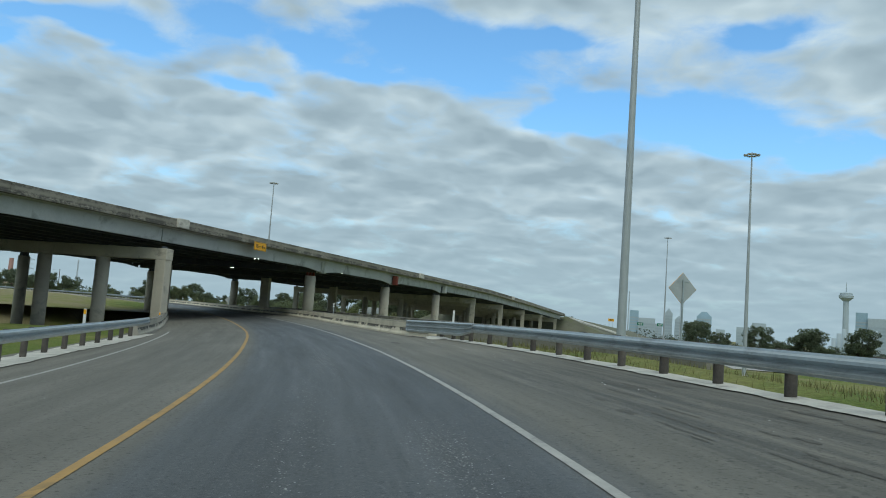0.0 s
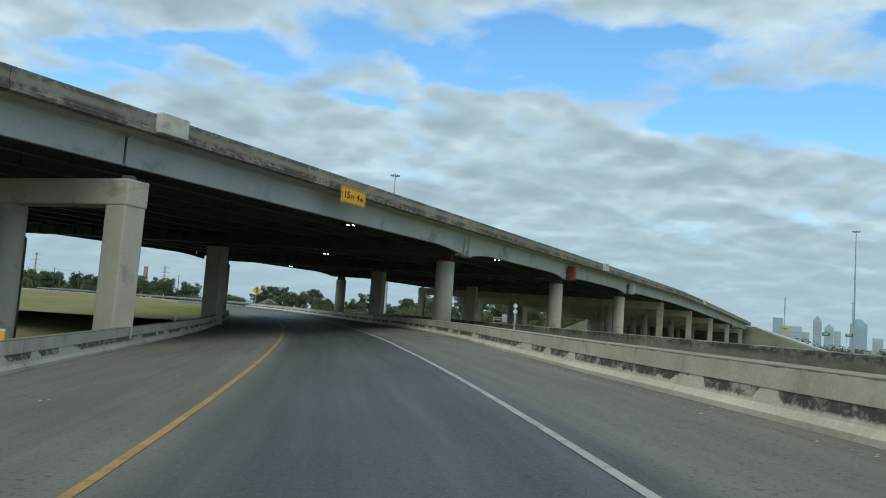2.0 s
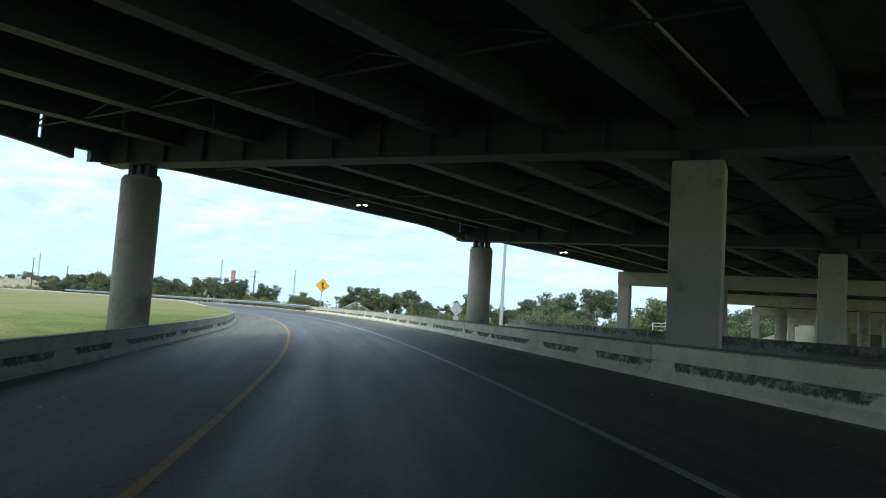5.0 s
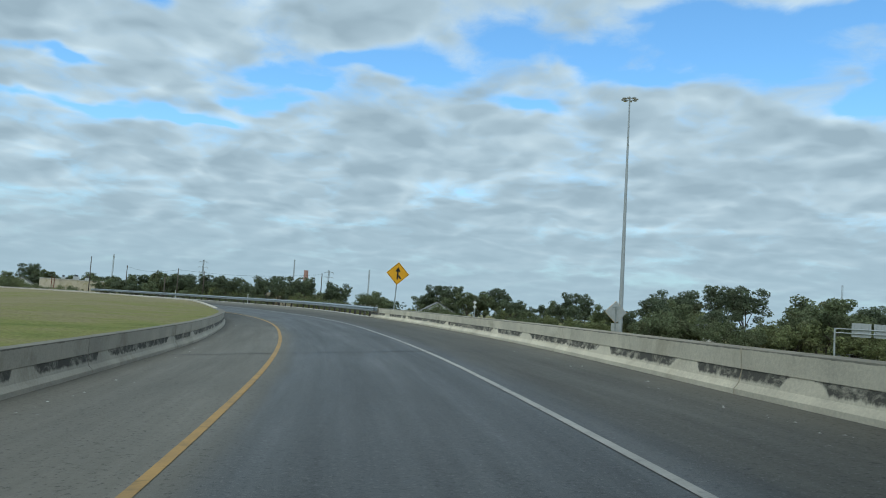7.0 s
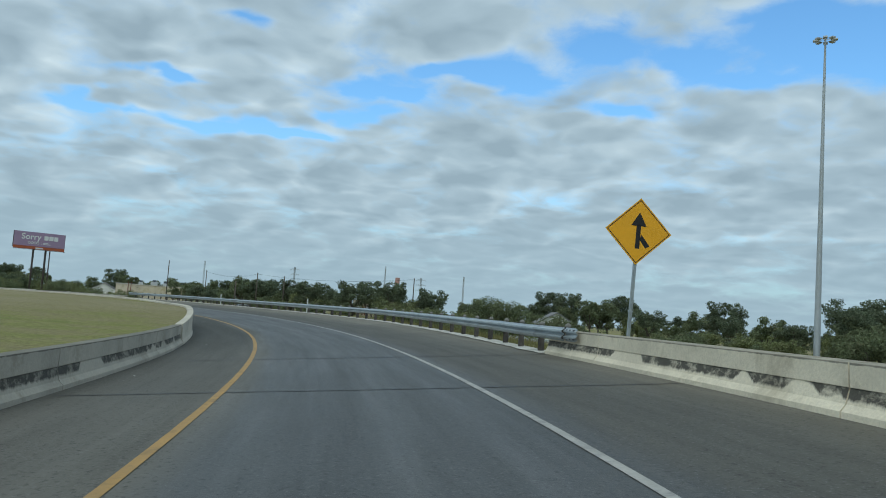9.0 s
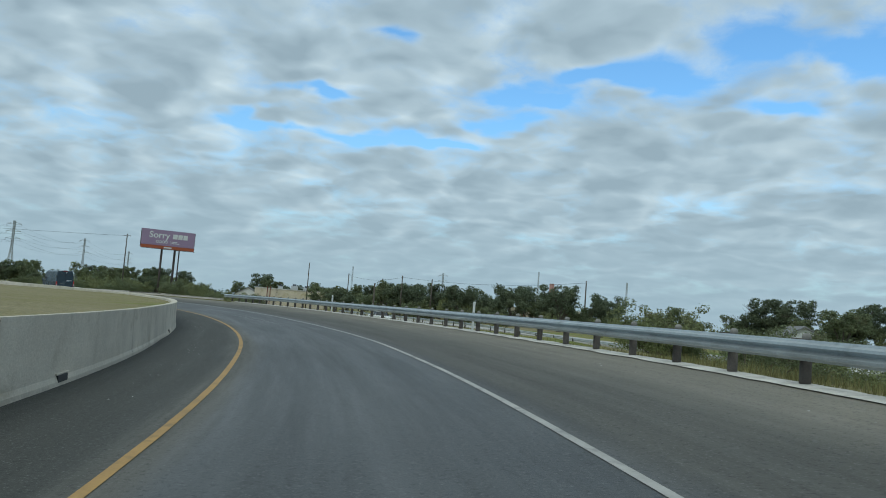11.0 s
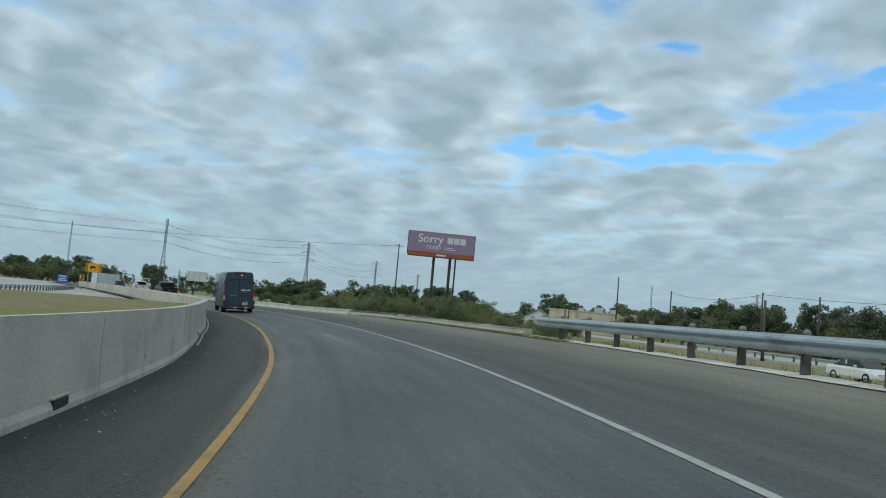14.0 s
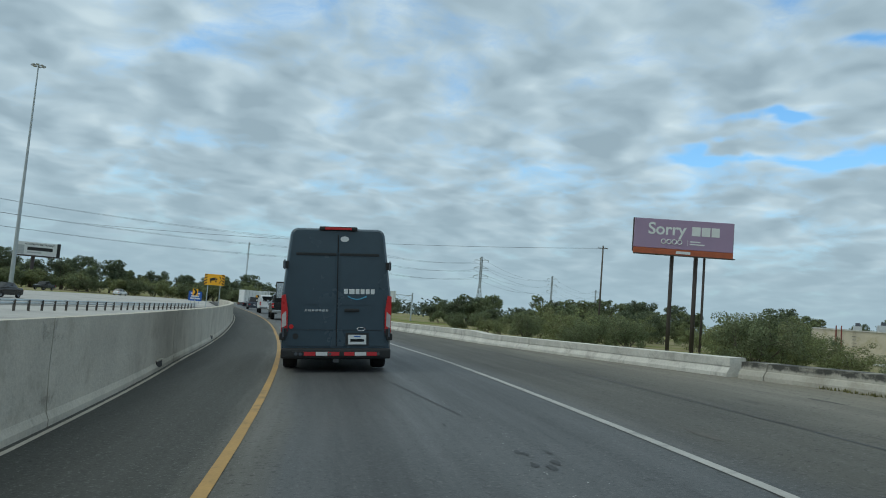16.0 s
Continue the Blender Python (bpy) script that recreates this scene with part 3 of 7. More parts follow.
def tube(bm, a, b, r0, r1=None, n=10, caps=True):
    a, b = Vector(a), Vector(b)
    r1 = r0 if r1 is None else r1
    q = (b - a).to_track_quat("Z", "Y")
    rings = []
    for c, r in ((a, r0), (b, r1)):
        rings.append([bm.verts.new(c + q @ Vector((r * math.cos(2 * math.pi * k / n), r * math.sin(2 * math.pi * k / n), 0))) for k in range(n)])
    for k in range(n):
        bm.faces.new((rings[0][k], rings[0][(k + 1) % n], rings[1][(k + 1) % n], rings[1][k]))
    if caps:
        bm.faces.new(rings[0][::-1])
        bm.faces.new(rings[1])
    return bm


def poly_prism(bm, pts, y0, y1, m=None):
    """A polygon in x and z pushed from y0 to y1."""
    a = [bm.verts.new((x, y0, z)) for x, z in pts]
    b = [bm.verts.new((x, y1, z)) for x, z in pts]
    n = len(pts)
    bm.faces.new(a)
    bm.faces.new(b[::-1])
    for k in range(n):
        bm.faces.new((a[k], b[k], b[(k + 1) % n], a[(k + 1) % n]))
    if m is not None:
        for v in a + b:
            v.co = m @ v.co
    bmesh.ops.recalc_face_normals(bm, faces=bm.faces)
    return bm


def loft(bm, rings, close=True, cap=True):
    vs = [[bm.verts.new(p) for p in r] for r in rings]
    n = len(rings[0])
    for i in range(len(rings) - 1):
        for k in range(n if close else n - 1):
            bm.faces.new((vs[i][k], vs[i][(k + 1) % n], vs[i + 1][(k + 1) % n], vs[i + 1][k]))
    if cap and close:
        bm.faces.new(vs[0][::-1])
        bm.faces.new(vs[-1])
    bmesh.ops.recalc_face_normals(bm, faces=bm.faces)
    return bm


def letters(text, height, mat, name="lettering"):
    """A mesh of words in the built-in font: x to the right, y up, its middle at the origin."""
    cu = bpy.data.curves.new(name, "FONT")
    cu.body, cu.size, cu.align_x, cu.align_y, cu.extrude = text, height, "CENTER", "CENTER", 0.004
    cu.offset = height * 0.018
    tmp = bpy.data.objects.new(name, cu)
    me = bpy.data.meshes.new_from_object(tmp)
    bpy.data.objects.remove(tmp)
    me.materials.clear()
    me.materials.append(M[mat])
    return me


# ---- the ramp's line: heading in degrees to the left of +y, by metres along it ----
HEADING = [(-60.0, -12.81), (-20.0, -1.11), (0.0, 4.58), (17.4, 9.59), (34.9, 13.92), (52.3, 17.28), (69.7, 19.02), (87.2, 20.72), (104.6, 23.76), (122.0, 26.48), (139.4, 29.8), (156.9, 34.29), (174.3, 39.75), (191.7, 46.27), (209.2, 53.36), (226.6, 60.26), (244.0, 66.33), (261.4, 72.33), (278.9, 77.79), (303.9, 83.17), (338.9, 86.84), (398.9, 88.74), (518.9, 89.22)]
BANK = [(-60, 3.6), (0, 4.14), (80, 4.2), (100, 3.4), (150, 3.84), (200, 4.75), (250, 5.05), (279, 4.6), (330, 2.5), (400, 1.0)]
LEVEL = [(-60, 0.0), (0, 0.0), (80, -0.05), (160, 0.03), (240, -0.14), (280, -0.29), (400, -0.6), (520, -0.9)]
YELLOW = [(-60, -2.05), (0, -2.0), (20, -2.01), (27, -1.98), (31, -1.9), (39, -1.75), (48, -1.69), (54, -1.61), (66, -1.47), (90, -1.37), (106, -1.3), (125, -1.35), (135, -1.38), (150, -1.53), (172, -1.57), (192, -1.62), (203, -1.57), (209, -1.47), (219, -1.34), (227, -1.22), (236, -1.06), (255, -0.88), (265, -0.93), (284, -0.81), (297, -1.0), (312, -1.18), (520, -1.2)]
LANE = [(-60, 3.86), (0, 3.86), (22, 3.93), (31, 3.86), (39, 3.79), (48, 3.87), (57, 3.89), (62, 3.94), (66, 3.92), (80, 3.95), (106, 3.70), (126, 3.60), (133, 3.60), (150, 3.64), (192, 3.84), (203, 3.9), (209, 3.92), (218, 3.8), (227, 3.68), (236, 3.69), (255, 3.82), (265, 3.92), (273, 3.92), (284, 3.78), (296, 3.80), (303, 3.66), (520, 3.66)]
RIGHT = [(-60, 6.1), (20, 6.1), (29, 5.7), (33, 4.88), (38, 4.72), (49, 4.76), (58, 5.12), (62, 5.35), (70, 5.5), (80, 5.5), (112, 5.1), (120, 5.18), (130, 5.1), (140, 5.3), (152, 5.3), (172, 5.6), (196, 6.9), (222, 7.15), (234, 7.25), (261, 8.0), (286, 7.95), (290, 7.65), (292.5, 7.2), (295, 6.88), (299, 6.42), (305, 5.8), (319, 5.1), (400, 5.0), (520, 5.0)]
LEFT = [(-60, -7.1), (24, -7.0), (37, -6.2), (44, -6.03), (58, -6.0), (74, -5.65), (96, -5.45), (116, -4.75), (128, -4.28), (136, -4.2), (145, -4.0), (160, -3.95), (174, -3.75), (196, -3.9), (212, -3.9), (222, -3.5), (230, -3.26), (236, -3.18), (256, -2.8), (268, -3.05), (284, -2.7), (291, -2.95), (297, -3.2), (320, -3.4), (520, -3.4)]


def table(rows, s):
    return np.interp(s, [r[0] for r in rows], [r[1] for r in rows])


def glide(rows, q):
    kx, ky = np.array(rows).T
    slope = np.gradient(ky, kx)
    i = np.clip(np.searchsorted(kx, q) - 1, 0, len(kx) - 2)
    h = kx[i + 1] - kx[i]
    t = (q - kx[i]) / h
    return (2 * t**3 - 3 * t**2 + 1) * ky[i] + (t**3 - 2 * t**2 + t) * h * slope[i] + (3 * t**2 - 2 * t**3) * ky[i + 1] + (t**3 - t**2) * h * slope[i + 1]


S_LINE = np.arange(-60.0, 519.0, 1.0)
H_LINE = np.radians(glide(HEADING, S_LINE))
H_MID = np.radians(glide(HEADING, S_LINE[:-1] + 0.5))
X_LINE = np.r_[0, np.cumsum(-np.sin(H_MID))]
Y_LINE = np.r_[0, np.cumsum(np.cos(H_MID))]
X_LINE, Y_LINE = X_LINE - X_LINE[60], Y_LINE - Y_LINE[60]


def at(s, u, h=0.0):
    """A place on the ramp: s metres along, u to the right, h over the banked road."""
    x, y, hd = (np.interp(s, S_LINE, v) for v in (X_LINE, Y_LINE, H_LINE))
    z = table(LEVEL, s) + u * math.tan(radians(table(BANK, s))) + h
    return Vector((x + u * math.cos(hd), y + u * math.sin(hd), z))


def turn_at(s):
    return math.degrees(np.interp(s, S_LINE, H_LINE))


def place_on(s, u, h=0.0, turn=0.0, bank=True):
    """The pose of a thing that stands on the ramp and faces along it (+y ahead)."""
    p = at(s, u, h)
    return Matrix.Translation(p) @ pose(0, 0, 0, 0, 0, turn_at(s) + turn) @ (pose(0, 0, 0, 0, -float(table(BANK, s)), 0) if bank else Matrix())


def sweep(section, s0, s1, step, closed=True, lane=False, base=None):
    """A section (u, h) swept along the ramp. section: a function of s. Its second coordinate also goes into the map "lane"."""
    bm = bmesh.new()
    uvl = bm.loops.layers.uv.new("lane")
    n = max(1, int(math.ceil((s1 - s0) / step)))
    ss = [s0 + (s1 - s0) * i / n for i in range(n + 1)]
    rows, coords = [], []
    for s in ss:
        sec = section(s)
        rows.append([bm.verts.new(at(s, u, h)) for u, h in sec])
        y0 = float(table(YELLOW, s))
        coords.append([(s, u - y0) if lane else (s, h) for u, h in sec])
    k = len(rows[0])
    for i in range(n):
        for j in range(k if closed else k - 1):
            jj = (j + 1) % k
            f = bm.faces.new((rows[i][j], rows[i][jj], rows[i + 1][jj], rows[i + 1][j]))
            for lp, c in zip(f.loops, (coords[i][j], coords[i][jj], coords[i + 1][jj], coords[i + 1][j])):
                lp[uvl].uv = c
    if closed:
        bm.faces.new(rows[0][::-1])
        bm.faces.new(rows[-1])
        bmesh.ops.recalc_face_normals(bm, faces=bm.faces)
    return bm


# ---- the ground: one sheet ----
RIGHT_DROP = [(-60, -2.2), (20, -2.6), (45, -4.5), (70, -5.6), (160, -5.6), (200, -3.6), (230, -2.0), (270, -1.1), (330, -1.3), (420, -1.8)]


def ground_height(x, y):
    """Ground level for arrays of places."""
    d = (x[:, None] - X_LINE[None, ::3]) ** 2 + (y[:, None] - Y_LINE[None, ::3]) ** 2
    i = np.argmin(d, axis=1) * 3
    hd, s = H_LINE[i], S_LINE[i]
    u = (x - X_LINE[i]) * np.cos(hd) + (y - Y_LINE[i]) * np.sin(hd)
    road = table(LEVEL, s) + np.clip(u, -9, 10) * np.tan(np.radians(table(BANK, s)))
    left, right = table(LEFT, s), table(RIGHT, s)
    k = np.clip((u - right - 0.6) / 20.0, 0, 1)
    k = k * k * (3 - 2 * k)
    verge = table([(30, 0.10), (42, 0.45), (165, 0.45), (175, 0.2), (262, 0.2), (270, 0.45)], s)
    z_right = (road - verge) * (1 - k) + table(RIGHT_DROP, s) * k
    j = np.clip((left - 0.5 - u) / 14.0, 0, 1)
    z_left = (road - 0.32) * (1 - j) + table([(244, -0.62), (278, -1.0)], s) * j
    # the hollow under the overpass
    n = x * 0.937 - y * 0.349
    hollow = np.clip((-36.0 - n) / 4.0, 0, 1) * np.clip((n + 99.0) / 18.0, 0, 1) * np.clip((112.0 - s) / 8.0, 0, 1)
    z_left = z_left - 3.1 * hollow
    z = np.where(u > right, z_right, np.where(u < left, z_left, road - 0.5))
    far = np.clip((np.abs(u) - 250) / 900, 0, 1)
    return np.where(u > 0, z * (1 - far) - 16 * far, z * (1 - far) - 3 * far)


def level(x, y):
    return float(ground_height(np.array([float(x)]), np.array([float(y)]))[0])


def build_ground():
    def axis(lo, hi, step, far):
        mid = np.arange(lo, hi + 0.1, step)
        out = np.geomspace(step * 2, far, 16)
        return np.r_[(lo - out)[::-1], mid, hi + out]

    xs, ys = axis(-430, 130, 4.0, 4200), axis(-110, 420, 4.0, 4200)
    gx, gy = np.meshgrid(xs, ys)
    x, y = gx.ravel(), gy.ravel()
    z = np.concatenate([ground_height(x[i : i + 4000], y[i : i + 4000]) for i in range(0, len(x), 4000)])
    z = z + 0.12 * np.sin(x * 0.11 + 1.3) * np.sin(y * 0.09)
    w = len(xs)
    faces = [(r * w + c, r * w + c + 1, (r + 1) * w + c + 1, (r + 1) * w + c) for r in range(len(ys) - 1) for c in range(w - 1)]
    me = bpy.data.meshes.new("ground")
    me.from_pydata(np.stack([x, y, z], 1).tolist(), [], faces)
    me.materials.append(M["ground"])
    for p in me.polygons:
        p.use_smooth = True
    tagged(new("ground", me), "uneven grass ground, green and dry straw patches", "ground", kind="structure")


build_ground()


# earth banked up behind the inner parapet and wall of the curve
BANK_TOP = [(104, -0.6), (124, 0.46), (150, 0.54), (178, 0.58), (194, 0.98), (264, 0.92), (280, 0.80), (300, -0.6)]


def bank_z(s, d):
    """Height of the banked earth d metres behind the inner parapet."""
    u0 = float(table(LEFT, s))
    crest = float(table(LEVEL, s)) + u0 * math.tan(radians(float(table(BANK, s)))) + float(table(BANK_TOP, s))
    f = min(1.0, max(0.0, (d - 9.0) / 24.0))
    return crest * (1 - f) - 1.0 * f + 0.10 * noise.noise((s * 0.07, d * 0.12, 0.0)) * min(1.0, d / 3)


def bank_section(s):
    u0, row = float(table(LEFT, s)), []
    for d in (0.30, 0.8, 2.0, 4.0, 6.5, 9.0, 13.0, 17.0, 21.0, 25.0, 29.0, 33.0):
        u = u0 - d
        row.append((u, bank_z(s, d) - float(table(LEVEL, s)) - u * math.tan(radians(float(table(BANK, s))))))
    return row


infield = tagged(new("infield_bank", finish(sweep(bank_section, 106, 298, 2.0, closed=False), "infield_bank", "ground", True)), "dry grass bank behind the inner parapet", "grass bank", kind="structure")
for p in infield.data.polygons:
    if p.normal.z < 0:
        p.flip()

# ---- the ramp road ----
road = tagged(new("road", finish(sweep(lambda s: [(float(table(LEFT, s)) - 1.0, 0.0), (float(table(LEFT, s)) * 0.5, 0.0), (0.6, 0.0), (3.4, 0.0), (float(table(RIGHT, s)) + 0.45, 0.0)][::-1], -58, 515, 3.0, closed=False, lane=True), "road", "asphalt")), "worn dark asphalt ramp with brown-grey shoulders", "road", kind="structure")
for p in road.data.polygons:
    if p.normal.z < 0:
        p.flip()


def line_strip(u_of, s0, s1, half, mat, name, label, lift=0.006, ragged=0.0):
    def wob(s, q):
        return half * (1 + ragged * (noise.noise((s * 0.9, q, 0)) + 0.7 * noise.noise((s * 2.7, q + 5, 0))))

    bm = sweep(lambda s: [(u_of(s) - wob(s, 1), lift), (u_of(s) + wob(s, 9), lift)], s0, s1, 0.4 if ragged else 2.0, closed=False)
    for f in bm.faces:
        f.normal_update()
        if f.normal.z < 0:
            f.normal_flip()
    return tagged(new(name, finish(bm, name, mat)), label, "road marking", kind="structure")


line_strip(lambda s: float(table(YELLOW, s)), -58, 512, 0.052, "yellow", "yellow_edge_line", "solid faded yellow edge line on the asphalt")
line_strip(lambda s: float(table(YELLOW, s) + table(LANE, s)), -58, 512, 0.049, "white_line", "white_edge_line", "solid worn white edge line on the asphalt")
line_strip(lambda s: -5.35, -40, 40, 0.05, "white_line", "left_edge_line", "thin white line along the wide shoulder's edge")


# ---- concrete barriers ----
def barrier_run(name, label, edge, side, s0, s1, seg, height, mat, category="concrete barrier", thick=0.30, toe=0.11, lip=0.014):
    """A run of cast panels along the ramp, each a part with open joints between. side: +1 right of the road, -1 left."""
    ob = thing(name, label, category, Matrix(), kind="structure")

    def sec(s):
        u, h = float(edge(s)), float(height(s))
        p = [(0, -0.35), (0, 0.07), (toe * 0.6, 0.15), (toe, h * 0.54), (toe - lip, h * 0.555), (toe - lip * 1.6, h), (toe + thick - 0.02, h), (toe + thick, h - 0.03), (toe + thick, -0.35)]
        return [(u + side * a, b) for a, b in p]

    s = s0
    while s < s1 - 0.5:
        e = min(s + seg, s1)
        part("panel", sweep(sec, s + 0.012, e - 0.012, 2.0), mat, ob)
        s = e
    return ob


barrier_run("bridge_parapet_right", "low weathered concrete bridge parapet with black run-off stains", lambda s: table(RIGHT, s), 1, 31.0, 171.0, 7.6, lambda s: 0.60, "barrier")
barrier_run("bridge_parapet_left", "low weathered concrete bridge parapet, dirty and stained black", lambda s: table(LEFT, s), -1, 35.4, 178.0, 7.6, lambda s: 0.63, "barrier_dirty")
barrier_run("wall_left", "tall smooth grey concrete wall along the inside of the curve", lambda s: table(LEFT, s), -1, 178.0, 420.0, 9.1, lambda s: 0.66 + 0.44 * min(1.0, max(0.0, (s - 178) / 16)), "wall", "retaining wall", thick=0.26, toe=0.05, lip=0.0)
barrier_run("low_barrier_right", "low pale concrete barrier, chipped, beside the wide shoulder", lambda s: table(RIGHT, s), 1, 292.05, 430.0, 9.0, lambda s: 0.42 if s > 305 else 0.35, "curb", thick=0.30, toe=0.08, lip=0.02)
barrier_run("low_curb_right", "low stained concrete kerb wall overgrown with dry grass", lambda s: table(RIGHT, s) + 0.03, 1, 266.0, 291.82, 8.4, lambda s: 0.22 + 0.08 * min(1.0, max(0.0, (s - 274) / 12)), "barrier_dirty", thick=0.30, toe=0.06, lip=0.0)


def second_barrier():
    ob = thing("neighbour_parapet", "dark weathered parapet of the neighbouring road", "concrete barrier", Matrix(), kind="structure")
    s = 20.0
    while s < 128:
        def sec(q):
            u = 11.0 + 0.02 * max(0, q - 70)
            z = 1.03 - float(u * math.tan(radians(table(BANK, q)))) - float(table(LEVEL, q))
            return [(u, z - 1.6), (u, z), (u + 0.3, z), (u + 0.3, z - 1.6)]
        part("panel", sweep(sec, s + 0.012, s + 7.988, 2.0), "parapet", ob)
        s += 8.0


second_barrier()

# drain slots at the foot of the inner wall: black blocks paint the openings' shade
for s in (199.0, 215.9, 232.6, 249.3, 266.0, 282.7, 294.1, 305.5):
    ob = thing("drain_slot", "dark block standing for a shaded drain opening at the wall's foot", "drain", place_on(s, float(table(LEFT, s)) - 0.012, 0.0))
    part("opening", boxed(-0.03, 0.02, -0.26, 0.26, 0.05, 0.17, bevel=0.015), "tar", ob)
    part("rim", boxed(-0.03, 0.026, -0.33, 0.33, 0.17, 0.20, bevel=0.01), "wall", ob)

# pale strips under the guardrails and along the walls
line_strip(lambda s: float(table(RIGHT, s)) + 0.12, -58, 33, 0.27, "curb", "mow_strip_right", "pale concrete strip under the guardrail", 0.02, 0.35)
line_strip(lambda s: float(table(LEFT, s)) - 0.1, -58, 37, 0.55, "curb", "mow_strip_left", "pale concrete strip under the guardrail", 0.02, 0.3)
line_strip(lambda s: float(table(RIGHT, s)) + 0.1, 171, 266, 0.25, "curb", "mow_strip_far", "pale concrete strip under the far guardrail", 0.02, 0.35)
line_strip(lambda s: float(table(LEFT, s)) + 0.10, 262, 420, 0.03, "wall", "wall_foot_line", "pale mortar line at the wall's foot", 0.008)


# ---- guardrails ----
W_BEAM = [(0.0, 0.0), (-0.015, 0.035), (-0.075, 0.06), (-0.08, 0.10), (-0.02, 0.135), (0.0, 0.156), (-0.02, 0.177), (-0.08, 0.212), (-0.075, 0.252), (-0.015, 0.277), (0.0, 0.312)]


def guardrail(name, label, edge, side, s0, s1, top, spacing=1.905, first=0.4, caps=False, last=1e9):
    ob = thing(name, label, "guardrail", Matrix(), kind="structure")
    bot = top - 0.312

    def sec(s):
        u = float(edge(s))
        outer = [(u + side * x, bot + h) for x, h in W_BEAM]
        back = [(u + side * (x + 0.006), bot + h) for x, h in reversed(W_BEAM)]
        return outer + back

    s = s0
    while s < s1 - 0.3:
        e = min(s + 3.81, s1)
        part("rail", sweep(sec, s - 0.02, e + 0.02, 1.27), "galv", ob, smooth=False)
        s = e
    # a round timber post, with a block between it and the rail
    post = bmesh.new()
    tube(post, (0, 0, -0.55), (0, 0, top - 0.05), 0.088, 0.084, 12)
    post_me = finish(post, "post", "wood", True)
    block_me = finish(boxed(-0.075, 0.075, -0.07, 0.07, bot + 0.02, top + 0.01, bevel=0.01), "block", "wood")
    dome = bmesh.new()
    bmesh.ops.create_uvsphere(dome, u_segments=10, v_segments=6, radius=0.08, matrix=Matrix.Diagonal((1, 0.6, 0.8, 1)))
    dome_me = finish(dome, "cap", "weathered", True)
    s = s0 + first
    while s < min(s1, last):
        u = float(edge(s))
        p = part("post", post_me, None, ob)
        p.matrix_basis = place_on(s, u + side * 0.24, 0, 0, False)
        b = part("block", block_me, None, ob)
        b.matrix_basis = place_on(s, u + side * 0.09, 0, 0, False)
        if caps:
            c = part("cap", dome_me, None, ob, "rounded weathered post top")
            c.matrix_basis = place_on(s, u + side * 0.24, top + 0.02, 0, False)
        s += spacing
    return ob


R_EDGE = lambda s: float(table(RIGHT, s))
L_EDGE = lambda s: float(table(LEFT, s))
guardrail("guardrail_right", "galvanised W-beam guardrail on dark round timber posts", lambda s: R_EDGE(s) + (0.0 if s < 30 else -0.02), 1, -40, 26.3, 0.68)
THREE_WAVE = [(0.0, 0.0)] + [(x, h + 0.194 * k) for k in range(3) for x, h in ((-0.015, 0.022), (-0.075, 0.045), (-0.08, 0.073), (-0.02, 0.108))] + [(0.0, 0.506)]


def deep_rail(s0, s1, taper, edge, side, top):
    """The deeper three-wave rail that stiffens the run before a parapet."""
    def sec(s):
        k = 0.617 + 0.383 * min(1.0, max(0.0, (s - s0) / taper))
        u = float(edge(s)) - side * 0.012
        line = [(x, top - 0.506 * k + h * k) for x, h in THREE_WAVE]
        return [(u + side * x, h) for x, h in line] + [(u + side * (x + 0.008), h) for x, h in reversed(line)]

    ob = thing("transition_rail", "deep three-wave galvanised rail leading to the parapet", "guardrail")
    part("rail", sweep(sec, s0, s1 - 0.5, 0.5), "galv", ob)

    def end(s):
        f = (s - s1 + 0.5) / 0.5
        u = float(edge(s)) - side * 0.014
        line = [(x * (1 - 0.7 * f), top - 0.253 + (h - 0.253) * (1 - 0.16 * max(0.0, f - 0.6) / 0.4)) for x, h in THREE_WAVE]
        return [(u + side * x, h) for x, h in line] + [(u + side * (x + 0.010), h) for x, h in reversed(line)]

    shoe = part("end_shoe", sweep(end, s1 - 0.52, s1, 0.1), "galv", ob, "flattened end shoe bolted to the parapet")
    for k in range(6):
        q = s1 - 0.36 + 0.2 * (k % 2)
        p, d = at(q, edge(q) - side * 0.065, top - 0.09 - 0.165 * (k // 2)), at(q, edge(q), 0) - at(q, edge(q) - side, 0)
        part("bolt", tube(bmesh.new(), p, p + d * 0.06, 0.018, n=6), "dark_steel", shoe)


deep_rail(26.2, 33.2, 1.6, R_EDGE, 1, 0.69)
for s in (27.2, 28.2, 29.2, 30.2):
    tr = thing("guardrail_post", "dark round timber post behind the deep rail", "guardrail post", place_on(s, R_EDGE(s) + 0.13, 0, 0, False), "transition posts")
    part("post", tube(bmesh.new(), (0.12, 0, -0.55), (0.12, 0, 0.64), 0.088, 0.084, 12), "wood", tr)
    part("block", boxed(-0.10, 0.06, -0.07, 0.07, 0.22, 0.67, bevel=0.01), "wood", tr)
guardrail("guardrail_left", "galvanised W-beam guardrail on dark round timber posts", L_EDGE, -1, -40, 37.2, 0.76, last=35.2)
guardrail("guardrail_far", "galvanised W-beam guardrail on weathered posts with round tops", lambda s: R_EDGE(s) + (-0.06 if s < 175 else 0.0), 1, 169.5, 265.0, 0.70, caps=True)

